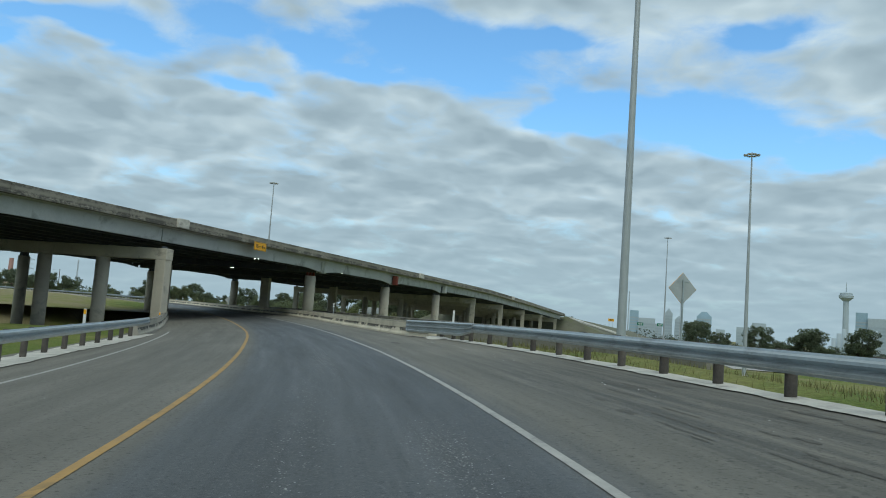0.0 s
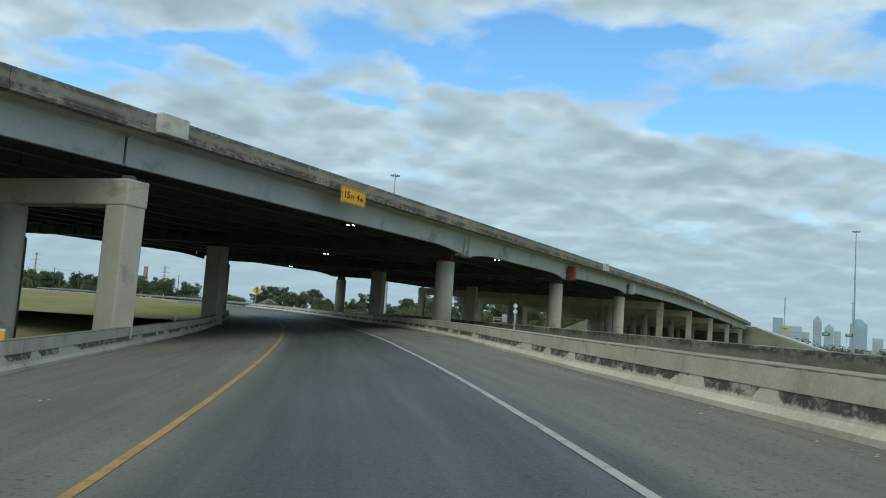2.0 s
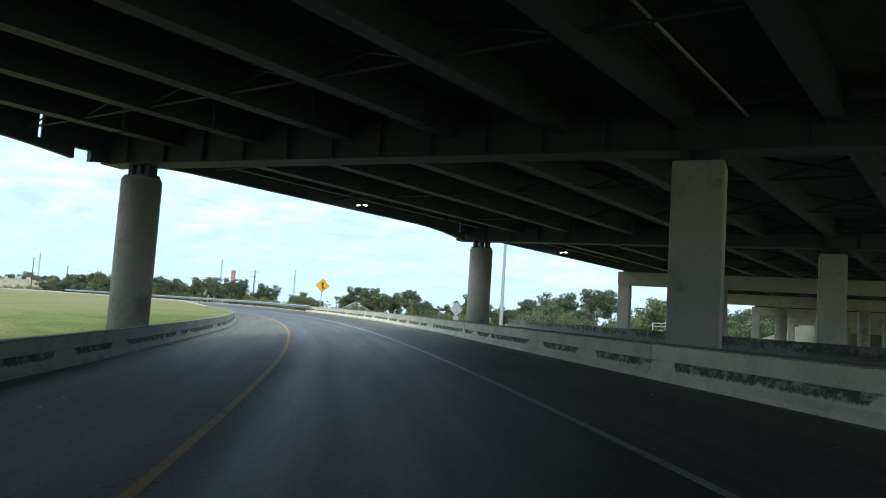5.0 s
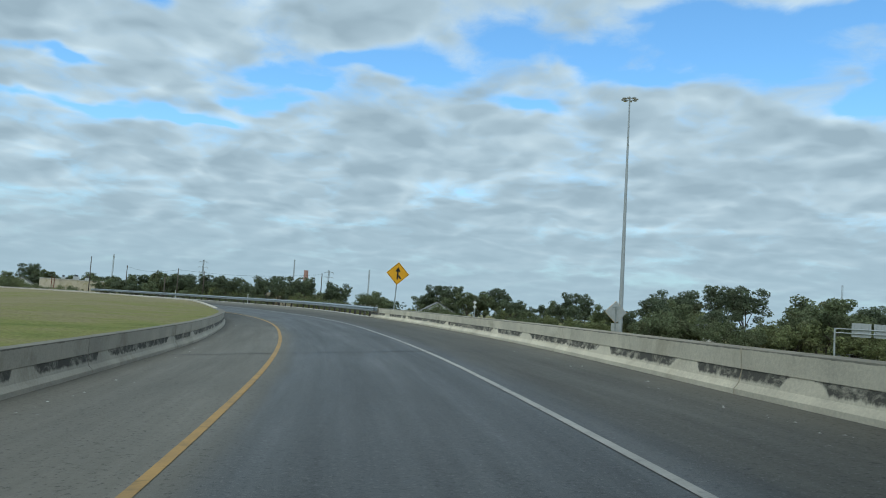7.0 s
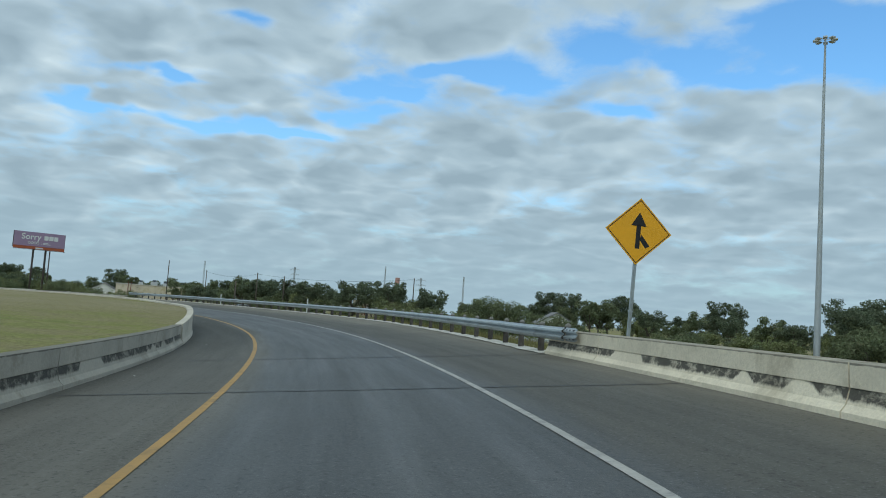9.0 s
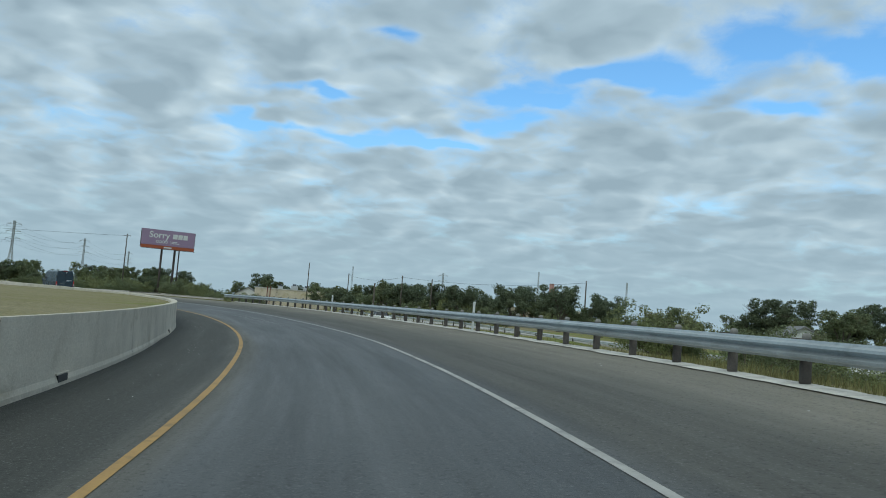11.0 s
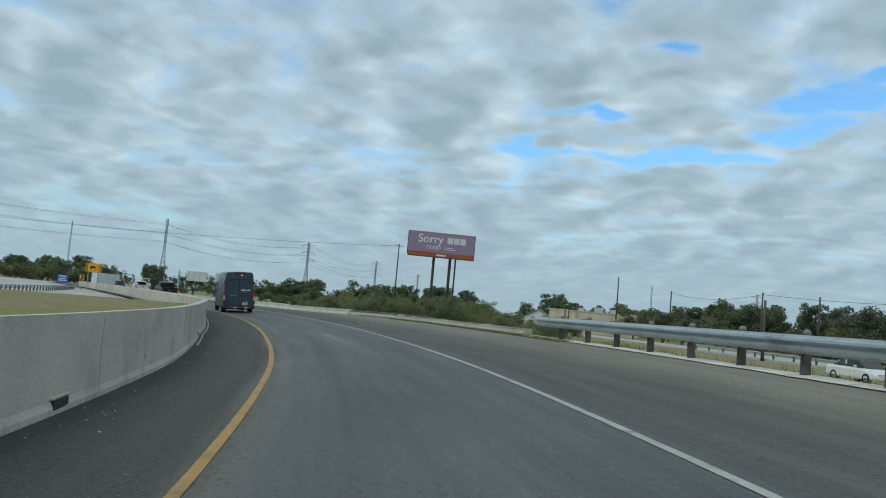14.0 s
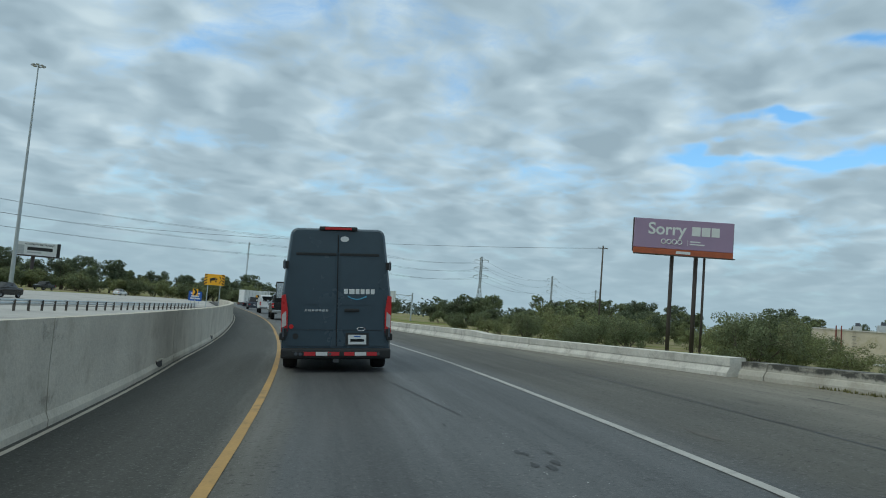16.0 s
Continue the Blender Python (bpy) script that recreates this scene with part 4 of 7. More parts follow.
# terminal shoe plates where a rail meets its parapet
for s0, way, edge, side, top in ((37.2, 1, L_EDGE, -1, 0.76), (169.5, -1, R_EDGE, 1, 0.70)):
    def shoe(s):
        f = min(1.0, abs(s - s0) / 0.72)
        squeeze = 1 - 0.22 * max(0.0, f - 0.75) / 0.25
        u = float(edge(s)) - side * 0.012
        line = [(x * (1 - 0.55 * f), top - 0.156 + (h - 0.156) * squeeze) for x, h in W_BEAM]
        return [(u + side * x, h) for x, h in line] + [(u + side * (x + 0.010), h) for x, h in reversed(line)]

    ob = thing("guardrail_end_shoe", "flared galvanised end shoe bolted to the parapet", "guardrail end")
    part("plate", sweep(shoe, min(s0, s0 + way * 0.72), max(s0, s0 + way * 0.72), 0.09), "galv", ob)
    for k in range(6):
        q = s0 + way * (0.16 + 0.22 * (k % 3))
        p, d = at(q, edge(q) - side * 0.075, top - 0.055 - 0.20 * (k // 3)), at(q, edge(q), 0) - at(q, edge(q) - side, 0)
        part("bolt", tube(bmesh.new(), p, p + d * 0.07, 0.018, n=6), "dark_steel", ob)

# ---- road joints, tar and scattered stones ----
def joint(s, skew=0.0, u0=None, u1=None, half=0.035, mat="tar"):
    u0 = L_EDGE(s) + 0.1 if u0 is None else u0
    u1 = R_EDGE(s) - 0.1 if u1 is None else u1
    bm = bmesh.new()
    n = 8
    rows = []
    for k in range(n + 1):
        u = u0 + (u1 - u0) * k / n
        q = s + skew * u + 0.05 * noise.noise((s, u * 0.8, 0))
        rows.append([bm.verts.new(at(q - half, u, 0.005)), bm.verts.new(at(q + half, u, 0.005))])
    for k in range(n):
        bm.faces.new((rows[k][0], rows[k + 1][0], rows[k + 1][1], rows[k][1]))
    bmesh.ops.recalc_face_normals(bm, faces=bm.faces)
    for f in bm.faces:
        if f.normal.z < 0:
            f.normal_flip()
    tagged(new("expansion_joint", finish(bm, "expansion_joint", mat)), "dark sealed expansion joint across the road", "road joint", "bridge joints", "structure")


for s in (35.8, 66.0, 81.5, 101.0, 124.0, 139.0, 152.6, 163.8, 170.6):
    joint(s)


def flat_patch(s, u, ls, lu, mat, name, label, seed):
    rnd = random.Random(seed)
    bm = bmesh.new()
    n = 18
    vs = []
    for k in range(n):
        a = 2 * math.pi * k / n
        r = 0.55 + 0.45 * rnd.random()
        vs.append(bm.verts.new(at(s + ls * r * math.cos(a), u + lu * r * math.sin(a), 0.0045)))
    f = bm.faces.new(vs)
    f.normal_update()
    if f.normal.z < 0:
        f.normal_flip()
    tagged(new(name, finish(bm, name, mat)), label, "road patch", kind="structure")


rnd = random.Random(4)
for k in range(12):
    s = 284.6 + rnd.random() * (0.8 if k < 7 else 14)
    flat_patch(s, 1.55 + rnd.random() * 0.35 if k < 7 else 0.6 + rnd.random() * 1.9, 0.05 + 0.10 * rnd.random(), 0.02 + 0.03 * rnd.random(), "tar", "tar_spot", "small black tar spot in the lane", k)
for k in range(26):
    flat_patch(5.5 + rnd.random() * 7, 3.3 + rnd.random() * 2.4, 0.25 + 0.5 * rnd.random(), 0.02 + 0.10 * rnd.random() ** 2, "smear", "worn_streak", "dark worn streak on the shoulder", 90 + k)
for s, u, ls, lu in ((27.0, 3.2, 0.8, 0.16), (64, 4.2, 1.0, 0.18), (66, 4.6, 1.1, 0.15)):
    flat_patch(s, u, ls, lu, "smear", "oil_stain", "dark irregular stain on the shoulder", int(s * 7))


def stones(name, label, spots, count, size, seed):
    rnd = random.Random(seed)
    verts, faces = [], []
    for k in range(count):
        s0, s1, u0, u1 = spots[k % len(spots)]
        t = (rnd.random() + rnd.random() + rnd.random()) / 3 * 1.3 - 0.15
        s, u = s0 + (s1 - s0) * t, u0 + (u1 - u0) * t + rnd.gauss(0, 0.16)
        p = at(s, u, 0.0)
        r = size * (0.4 + rnd.random())
        a = rnd.random() * 6.28
        b = len(verts)
        for q in range(4):
            verts.append((p.x + r * math.cos(a + q * 1.57), p.y + r * 0.7 * math.sin(a + q * 1.57), p.z + 0.004))
        verts.append((p.x, p.y, p.z + r * 0.6))
        faces += [(b + q, b + (q + 1) % 4, b + 4) for q in range(4)]
    me = bpy.data.meshes.new(name)
    me.from_pydata(verts, [], faces)
    me.materials.append(M["chips"])
    tagged(new(name, me), label, "gravel", kind="stuff")


stones("gravel_litter", "scattered pale grit and crumbs on the lane", [(2, 16, -0.4, -0.2), (14, 24, 0.1, 0.2), (4, 9, 0.9, 1.0), (46, 62, 0.2, 0.3), (108, 122, -0.5, 0.6), (108, 118, 1.0, 1.1), (216, 238, 0.9, 0.9), (252, 268, 1.3, 1.0), (262, 290, 1.2, 1.6)], 9000, 0.0085, 3)
stones("shoulder_litter", "small stones and debris on the shoulders", [(4, 60, 4.6, 4.4), (60, 160, 4.3, 4.4), (20, 170, -4.0, -3.4), (180, 290, -2.8, -2.4), (180, 290, 5.5, 6.4)], 900, 0.022, 5)

# cement spilled at the parapet's head, and cracks and smears on the wide shoulder
def spill(s, u, ls, lu, rise, seed):
    rnd = random.Random(seed)
    bm = bmesh.new()
    rows = []
    for k, (f, h) in enumerate(((1.0, 0.0), (0.86, 0.5), (0.55, 0.85), (0.2, 1.0))):
        ring = []
        for q in range(16):
            a = 2 * math.pi * q / 16
            w = 0.85 + 0.15 * math.sin(3 * a + seed) + 0.06 * rnd.random()
            ring.append(bm.verts.new(at(s + ls * f * w * math.cos(a), u + lu * f * w * math.sin(a), rise * h - 0.01)))
        rows.append(ring)
    for r0, r1 in zip(rows, rows[1:]):
        for q in range(16):
            bm.faces.new((r0[q], r0[(q + 1) % 16], r1[(q + 1) % 16], r1[q]))
    bm.faces.new(rows[-1])
    bmesh.ops.recalc_face_normals(bm, faces=bm.faces)
    tagged(new("cement_pad", finish(bm, "cement_pad", "curb", True)), "pale lump of spilled cement at the parapet's head", "cement pad", kind="structure")


spill(30.4, 5.5, 1.3, 0.5, 0.09, 2)
line_strip(lambda s: 4.78 + 0.05 * math.sin(s * 1.7), 284.5, 300, 0.014, "tar", "shoulder_crack", "long dark crack along the shoulder", 0.005)
line_strip(lambda s: 1.2 + 0.1 * (290 - s) + 0.03 * math.sin(s * 2.3), 287.5, 291.5, 0.012, "tar", "lane_crack", "thin dark crack in the lane", 0.005)
rnd = random.Random(12)
for k in range(30):
    flat_patch(276 + rnd.random() * 26, 3.5 + rnd.random() * 3.2, 0.25 + 0.5 * rnd.random(), 0.015 + 0.06 * rnd.random() ** 2, "smear", "dark_smear", "dark smear worn into the shoulder", 60 + k)

# ---- the overpass ----
OD, ON = Vector((0.349, 0.937, 0)), Vector((0.937, -0.349, 0))  # along it, and across it to the near side
OVER_TOP = [(-90, 7.05), (20, 7.10), (110, 7.0), (135, 6.9), (170, 6.1), (213, 4.9), (240, 4.0)]


def over(a, n, z):
    return OD * a + ON * n + Vector((0, 0, z))


def over_sweep(section, a0, a1, step=6.0):
    """A section (n, drop below the parapet's top) swept along the overpass."""
    k = max(1, int(math.ceil((a1 - a0) / step)))
    rings = []
    for i in range(k + 1):
        a = a0 + (a1 - a0) * i / k
        t = float(table(OVER_TOP, a))
        rings.append([over(a, n, t - d) for n, d in section])
    return loft(bmesh.new(), rings)


def lane_map(bm, a_scale=True):
    uvl = bm.loops.layers.uv.new("lane")
    for f in bm.faces:
        for lp in f.loops:
            c = lp.vert.co
            lp[uvl].uv = (c.dot(OD), max(0.0, c.z - 6.3))
    return bm


overpass = thing("overpass", "old concrete and steel highway overpass crossing above the ramp", "overpass", Matrix(), kind="structure")
NEAR, FAR_N = -37.0, -72.2
part("deck", over_sweep([(NEAR - 0.90, 0.52), (FAR_N + 0.90, 0.52), (FAR_N + 0.90, 0.74), (NEAR - 0.90, 0.74)], -90, 215), "slab", overpass, "sooty concrete deck slab, shade below it put into the colour")
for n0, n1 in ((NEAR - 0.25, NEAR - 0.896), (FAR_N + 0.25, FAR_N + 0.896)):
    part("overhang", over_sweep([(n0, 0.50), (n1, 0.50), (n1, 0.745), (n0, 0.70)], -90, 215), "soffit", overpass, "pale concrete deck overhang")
for side, n0, sg_ in (("near", NEAR, -1), ("far", FAR_N, 1)):
    a = -90.0
    while a < 214:
        e = min(a + 9.4, 215)
        part("parapet_panel", lane_map(over_sweep([(n0, 0.0), (n0, 0.50), (n0 - sg_ * 0.05, 0.53), (n0 - sg_ * 0.05, 0.66), (n0 + sg_ * 0.22, 0.69), (n0 + sg_ * 0.248, 0.48), (n0 + sg_ * 0.24, 0.0)], a + 0.01, e - 0.01, 10)), "parapet", overpass, "weathered stained parapet panel")
        a = e
# raised blocks over the joints of the near parapet
for a in (47.1, 98.1, 152.0):
    t = float(table(OVER_TOP, a))
    bm = bmesh.new()
    box(bm, -0.58, 0.58, -0.28, 0.30, t - 0.62, t + 0.05, bevel=0.03)
    m = Matrix.Translation(over(a, NEAR, 0)) @ pose(0, 0, 0, 0, 0, 90 - 20.43)
    bmesh.ops.transform(bm, matrix=m, verts=bm.verts)
    part("joint_block", bm, "curb", overpass, "pale cast block over a deck joint")

# bents, as the pairs of their end columns
BENTS = [((-11.9, 80.9), (-43.0, 83.3)), ((-4.8, 98.3), (-36.2, 103.1)), ((2.1, 116.6), (-29.7, 121.9))]
STEP = Vector((6.85, 18.1, 0))


def girder_section(n, depth, half=0.2, web=0.035, flange=0.045):
    top, bot = 0.745, 0.745 + depth
    return [(n - half, top), (n + half, top), (n + half, top + flange), (n + web, top + flange), (n + web, bot - flange), (n + half, bot - flange), (n + half, bot), (n - half, bot), (n - half, bot - flange), (n - web, bot - flange), (n - web, top + flange), (n - half, top + flange)]


n_rows = [-37.95 - 2.75 * k for k in range(13)]
for k, n in enumerate(n_rows):
    ends = [-90.0, 46.2, 71.5 + (n + 39) * 0.33, 90.3 + (n + 39) * 0.28, 109.6 + (n + 39) * 0.22, 213.0]
    for i, (a0, a1) in enumerate(zip(ends, ends[1:])):
        # only the near girder is pale; the rest carry underside shade in their colour
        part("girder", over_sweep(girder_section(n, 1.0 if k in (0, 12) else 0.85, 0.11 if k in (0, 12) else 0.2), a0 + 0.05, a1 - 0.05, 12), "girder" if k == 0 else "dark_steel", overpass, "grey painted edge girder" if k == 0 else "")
# deeper haunches of the edge girder at the steel bents, the far ones coloured as shaded
for n, spots in ((n_rows[0], (71.5, 90.3, 109.6)), (n_rows[-1], (82.6, 103.2))):
    for a in spots:
        t = float(table(OVER_TOP, a))
        for sg_ in (-1, 1):
            rings = []
            for f in range(7):
                q = a + sg_ * (0.25 + 3.6 * f / 6)
                low = 0.32 * (1 - f / 6) ** 1.7
                rings.append([over(q, n - 0.10, t - 1.70), over(q, n + 0.10, t - 1.70), over(q, n + 0.10, t - 1.75 - low), over(q, n - 0.10, t - 1.75 - low)])
            part("haunch", loft(bmesh.new(), rings), "girder" if n == n_rows[0] else "dark_steel", overpass, "curved girder haunch")
# cross frames between the girders
for a in np.arange(50, 134, 6.2):
    for n0, n1 in zip(n_rows, n_rows[1:]):
        bm = bmesh.new()
        t = float(table(OVER_TOP, a))
        for z0, z1 in ((t - 0.85, t - 1.5), (t - 1.5, t - 0.85), (t - 1.5, t - 1.5)):
            tube(bm, over(a, n0 - 0.04, z0), over(a, n1 + 0.04, z1), 0.035, n=4)
        part("cross_frame", bm, "dark_steel", overpass)


def column_round(x, y, top, r=0.58):
    g = level(x, y) - 0.4
    bm = bmesh.new()
    tube(bm, (x, y, g), (x, y, top - 0.1), r, n=28)
    tube(bm, (x, y, top - 0.1), (x, y, top), r, r - 0.05, n=28)
    return bm


def column_square(x, y, top, turn, w=0.54, d=0.5):
    g = level(x, y) - 0.4
    m = pose(x, y, 0, 0, 0, turn)
    return box(bmesh.new(), -w, w, -d, d, g, top, m, bevel=0.06)


for i, (p, q) in enumerate(BENTS):
    a3, b3 = Vector((*p, 0)), Vector((*q, 0))
    way = (b3 - a3).normalized()
    turn = math.degrees(math.atan2(way.y, way.x))
    t = 7.0
    # a steel box beam carried through the girders
    m = Matrix.Translation(a3 - way * 1.5) @ pose(0, 0, 0, 0, 0, turn)
    long = (b3 - a3).length + 2.8
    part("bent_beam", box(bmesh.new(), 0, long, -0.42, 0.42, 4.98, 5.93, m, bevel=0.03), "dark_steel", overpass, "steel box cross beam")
    bm = bmesh.new()
    box(bm, -0.05, 0.55, -0.46, 0.46, 4.95, 6.1, m, bevel=0.06)
    part("beam_end", bm, "rust" if i == 1 else "girder", overpass, "red-primed end of the cross beam" if i == 1 else "pale end of the cross beam")
    for k in range(int(long / 1.4)):
        for sg_ in (-1, 1):
            part("stiffener", box(bmesh.new(), 1.2 + k * 1.4, 1.23 + k * 1.4, sg_ * 0.43, sg_ * 0.55, 5.0, 5.9, m), "dark_steel", overpass)
    mid = a3.lerp(b3, 0.5)
    for x, y, kind in ((a3.x, a3.y, 1), (mid.x, mid.y, 0), (b3.x, b3.y, 1)):
        if kind:
            col = part("column", column_round(x, y, 4.62), "concrete", overpass, "round cast concrete column", True)
            for pl in col.data.polygons:
                pl.use_smooth = abs(pl.normal.z) < 0.3
        else:
            part("column", column_square(x, y, 4.75, turn), "concrete", overpass, "square cast concrete column")
        bm = bmesh.new()
        for dx in (-0.32, 0, 0.32):
            box(bm, dx - 0.09, dx + 0.09, -0.16, 0.16, 4.70, 4.98, Matrix.Translation((x, y, 0)) @ pose(0, 0, 0, 0, 0, turn))
        box(bm, -0.48, 0.48, -0.22, 0.22, 4.62, 4.70, Matrix.Translation((x, y, 0)) @ pose(0, 0, 0, 0, 0, turn))
        part("bearing", bm, "rust" if i == 0 and kind and x > -20 else "dark_steel", overpass, "steel rocker bearing")


def concrete_bent(ends, columns, top, deep=0.95, w=0.55):
    """A cast frame: a square-edged cap on columns."""
    a3, b3 = (Vector((*p, 0)) for p in ends)
    way = (b3 - a3).normalized()
    turn = math.degrees(math.atan2(way.y, way.x))
    m = Matrix.Translation(a3) @ pose(0, 0, 0, 0, 0, turn)
    long = (b3 - a3).length
    part("pier_cap", box(bmesh.new(), -0.45, long + 0.45, -w + 0.09, w - 0.09, top - deep, top, m, bevel=0.05), "concrete", overpass, "square-edged cast pier cap")
    for k in range(columns):
        p = a3.lerp(b3, k / (columns - 1))
        if k == 0 or k == columns - 1:
            part("column", column_square(p.x, p.y, top - deep + 0.02, turn, 0.41, 0.44), "concrete", overpass, "square cast end column")
        else:
            col = part("column", column_round(p.x, p.y, top - deep + 0.02, 0.5), "concrete", overpass, "round cast concrete column", True)
            for pl in col.data.polygons:
                pl.use_smooth = abs(pl.normal.z) < 0.3
    for k in range(7):
        p = a3.lerp(b3, k / 6)
        part("bearing", box(bmesh.new(), -0.16, 0.16, -0.16, 0.16, top, top + 0.16, Matrix.Translation(p)), "dark_steel", overpass)


first = Vector((-18.6, 56.2, 0))
back = Vector((-4.9, 1.15, 0))
concrete_bent(((first.x - 0.38, first.y), (first.x + back.x * 6, first.y + back.y * 6)), 7, 4.78, 0.84)
for k in (1, 2, 3):
    q = first - STEP * k + Vector((-0.6, 0.5, 0)) * k
    concrete_bent(((q.x, q.y), (q.x + back.x * 6, q.y + back.y * 6)), 7, 5.22)
for k in range(1, 6):
    p, q = Vector((*BENTS[2][0], 0)) + STEP * k, Vector((*BENTS[2][1], 0)) + STEP * k
    t = float(table(OVER_TOP, p.dot(OD))) - 1.93
    concrete_bent(((p.x, p.y), (q.x, q.y)), 6, t)
# drain pipe at the near bent
bm = bmesh.new()
tube(bm, over(70.9, -37.75, 6.05), over(70.9, -37.75, 5.15), 0.07, n=8)
tube(bm, over(70.9, -37.75, 5.15), over(70.6, -38.2, 4.98), 0.07, n=8)
part("drain_pipe", bm, "girder", overpass, "pale drain pipe at the beam end")
# earth abutment at the far end
bm = bmesh.new()
rings = []
for a, top in ((209, -4.5), (216, 4.0), (262, 3.4), (420, 1.2)):
    rings.append([over(a, -8, -6.5), over(a, NEAR + 0.5, top), over(a, FAR_N - 0.5, top), over(a, -98, -6.5)])
loft(bm, rings, cap=True)
thing("embankment", "grassy approach embankment with a pale concrete slope edge", "embankment", Matrix(), kind="structure", bm=bm, mat="bank")
bm = bmesh.new()
loft(bm, [[over(a, n + dn, z + dz) for dn, dz in ((0, 0), (1.2, -0.55), (1.2, -0.9), (0, -0.35))] for a, n, z in ((216, NEAR + 1.0, 4.1), (240, NEAR + 9, 1.4), (262, NEAR + 16, -1.0))])
part("slope_edge", bm, "curb", overpass, "pale concrete slope paving edge")


# lamps under the deck
def under_lamp(x, y, z):
    ob = thing("underdeck_lamp", "small lit floodlight under the overpass", "lamp", pose(x, y, z), "underdeck lamps")
    part("housing", boxed(-0.24, 0.24, -0.12, 0.12, 0.0, 0.12, bevel=0.02), "dark_steel", ob)
    for dx in (-0.14, 0.14):
        part("lens", boxed(dx - 0.055, dx + 0.055, -0.07, 0.07, -0.03, 0.004, bevel=0.01), "lamp", ob, "glowing warm lens")
    bm = bmesh.new()
    tube(bm, (0, 0, 0.1), (0, 0, 0.6), 0.025, n=6)
    part("stem", bm, "dark_steel", ob)
    return ob


for x, y in ((-15.4, 70.5), (-22.8, 91.5), (-9.1, 87.0), (-32.9, 112.8), (-26.4, 130.6)):
    under_lamp(x, y, 5.40)
    bm = bmesh.new()
    tube(bm, Vector((x, y, 5.62)) - OD * 8, Vector((x, y, 5.62)) + OD * 9, 0.03, n=6)
    part("conduit", bm, "girder", overpass, "thin conduit under the girders")

# clearance sign
ob = thing("clearance_sign", "yellow clearance sign reading 15 FT 4 IN on the overpass parapet", "road sign", Matrix.Translation(over(57.55, NEAR + 0.22, 6.24)) @ pose(0, 0, 0, 90, 0, 69.57) @ Matrix.Scale(0.9, 4))
part("panel", boxed(-1.05, 1.05, -0.40, 0.40, -0.02, 0.02, bevel=0.008), "sign_yellow", ob)
for x0, x1, y0, y1 in ((-1.0, 1.0, 0.335, 0.36), (-1.0, 1.0, -0.36, -0.335), (-1.0, -0.975, -0.335, 0.335), (0.975, 1.0, -0.335, 0.335)):
    part("border", boxed(x0, x1, y0, y1, 0.021, 0.025), "sign_black", ob)
for txt, size, x, y in (("15", 0.5, -0.60, 0), ("FT", 0.28, -0.12, -0.06), ("4", 0.5, 0.36, 0), ("IN", 0.28, 0.70, -0.06)):
    w = part("lettering", letters(txt, size, "sign_black"), None, ob, "black lettering")
    w.location = (x, y, 0.028)
for x in (-0.6, 0.6):
    part("strut", boxed(x - 0.03, x + 0.03, -0.36, 0.36, -0.10, -0.02), "galv", ob)


# ---- high-mast lamps ----
def high_mast(x, y, top, r0=0.36, r1=0.13, group="high masts"):
    g = level(x, y) - 0.2
    ob = thing("high_mast_lamp", "tall galvanised high-mast light pole with a ring of floodlights", "street lamp", pose(x, y, 0), group)
    bm = bmesh.new()
    tube(bm, (0, 0, g), (0, 0, top), r0, r1, 16, False)
    part("pole", bm, "mast", ob, smooth=True)
    part("foot", boxed(-r0 * 1.7, r0 * 1.7, -r0 * 1.7, r0 * 1.7, g - 0.3, g + 0.35, bevel=0.04), "curb", ob)
    bm = bmesh.new()
    for k in range(16):
        a0, a1 = 2 * math.pi * k / 16, 2 * math.pi * (k + 1) / 16
        tube(bm, (0.8 * math.cos(a0), 0.8 * math.sin(a0), top), (0.8 * math.cos(a1), 0.8 * math.sin(a1), top), 0.05, n=5)
    for k in range(4):
        tube(bm, (0, 0, top + 0.1), (0.8 * math.cos(k * 1.57), 0.8 * math.sin(k * 1.57), top), 0.04, n=5)
    tube(bm, (0, 0, top), (0, 0, top + 0.55), 0.22, 0.1, 8)
    part("ring", bm, "mast", ob)
    for k in range(8):
        m = pose(0, 0, top, 0, 0, k * 45)
        bm = box(bmesh.new(), 0.85, 1.55, -0.28, 0.28, -0.12, 0.10, m, bevel=0.04)
        f = part("floodlight", bm, "sign_back", ob)
        bm = box(bmesh.new(), 0.92, 1.5, -0.22, 0.22, -0.15, -0.118, m)
        part("lens", bm, "clear_lens", f)
    return ob


high_mast(17.0, 64.6, 42, 0.42, 0.17)
high_mast(61.9, 144.8, 37.0, 0.42)
high_mast(-52.6, 256.4, 42.2, 0.45)
high_mast(-343.2, 175.1, 49.6, 0.5)
high_mast(104.0, 326.0, 42.5, 0.42)
high_mast(188.3, 553.7, 28.5, 0.36)

stones("grit_trail", "pale scraped grit strewn along the lane", [(256, 271, 1.45, 1.0), (262, 270, 1.3, 1.05), (222, 236, 0.95, 0.8), (258, 274, 1.4, 1.0)], 4200, 0.011, 9)


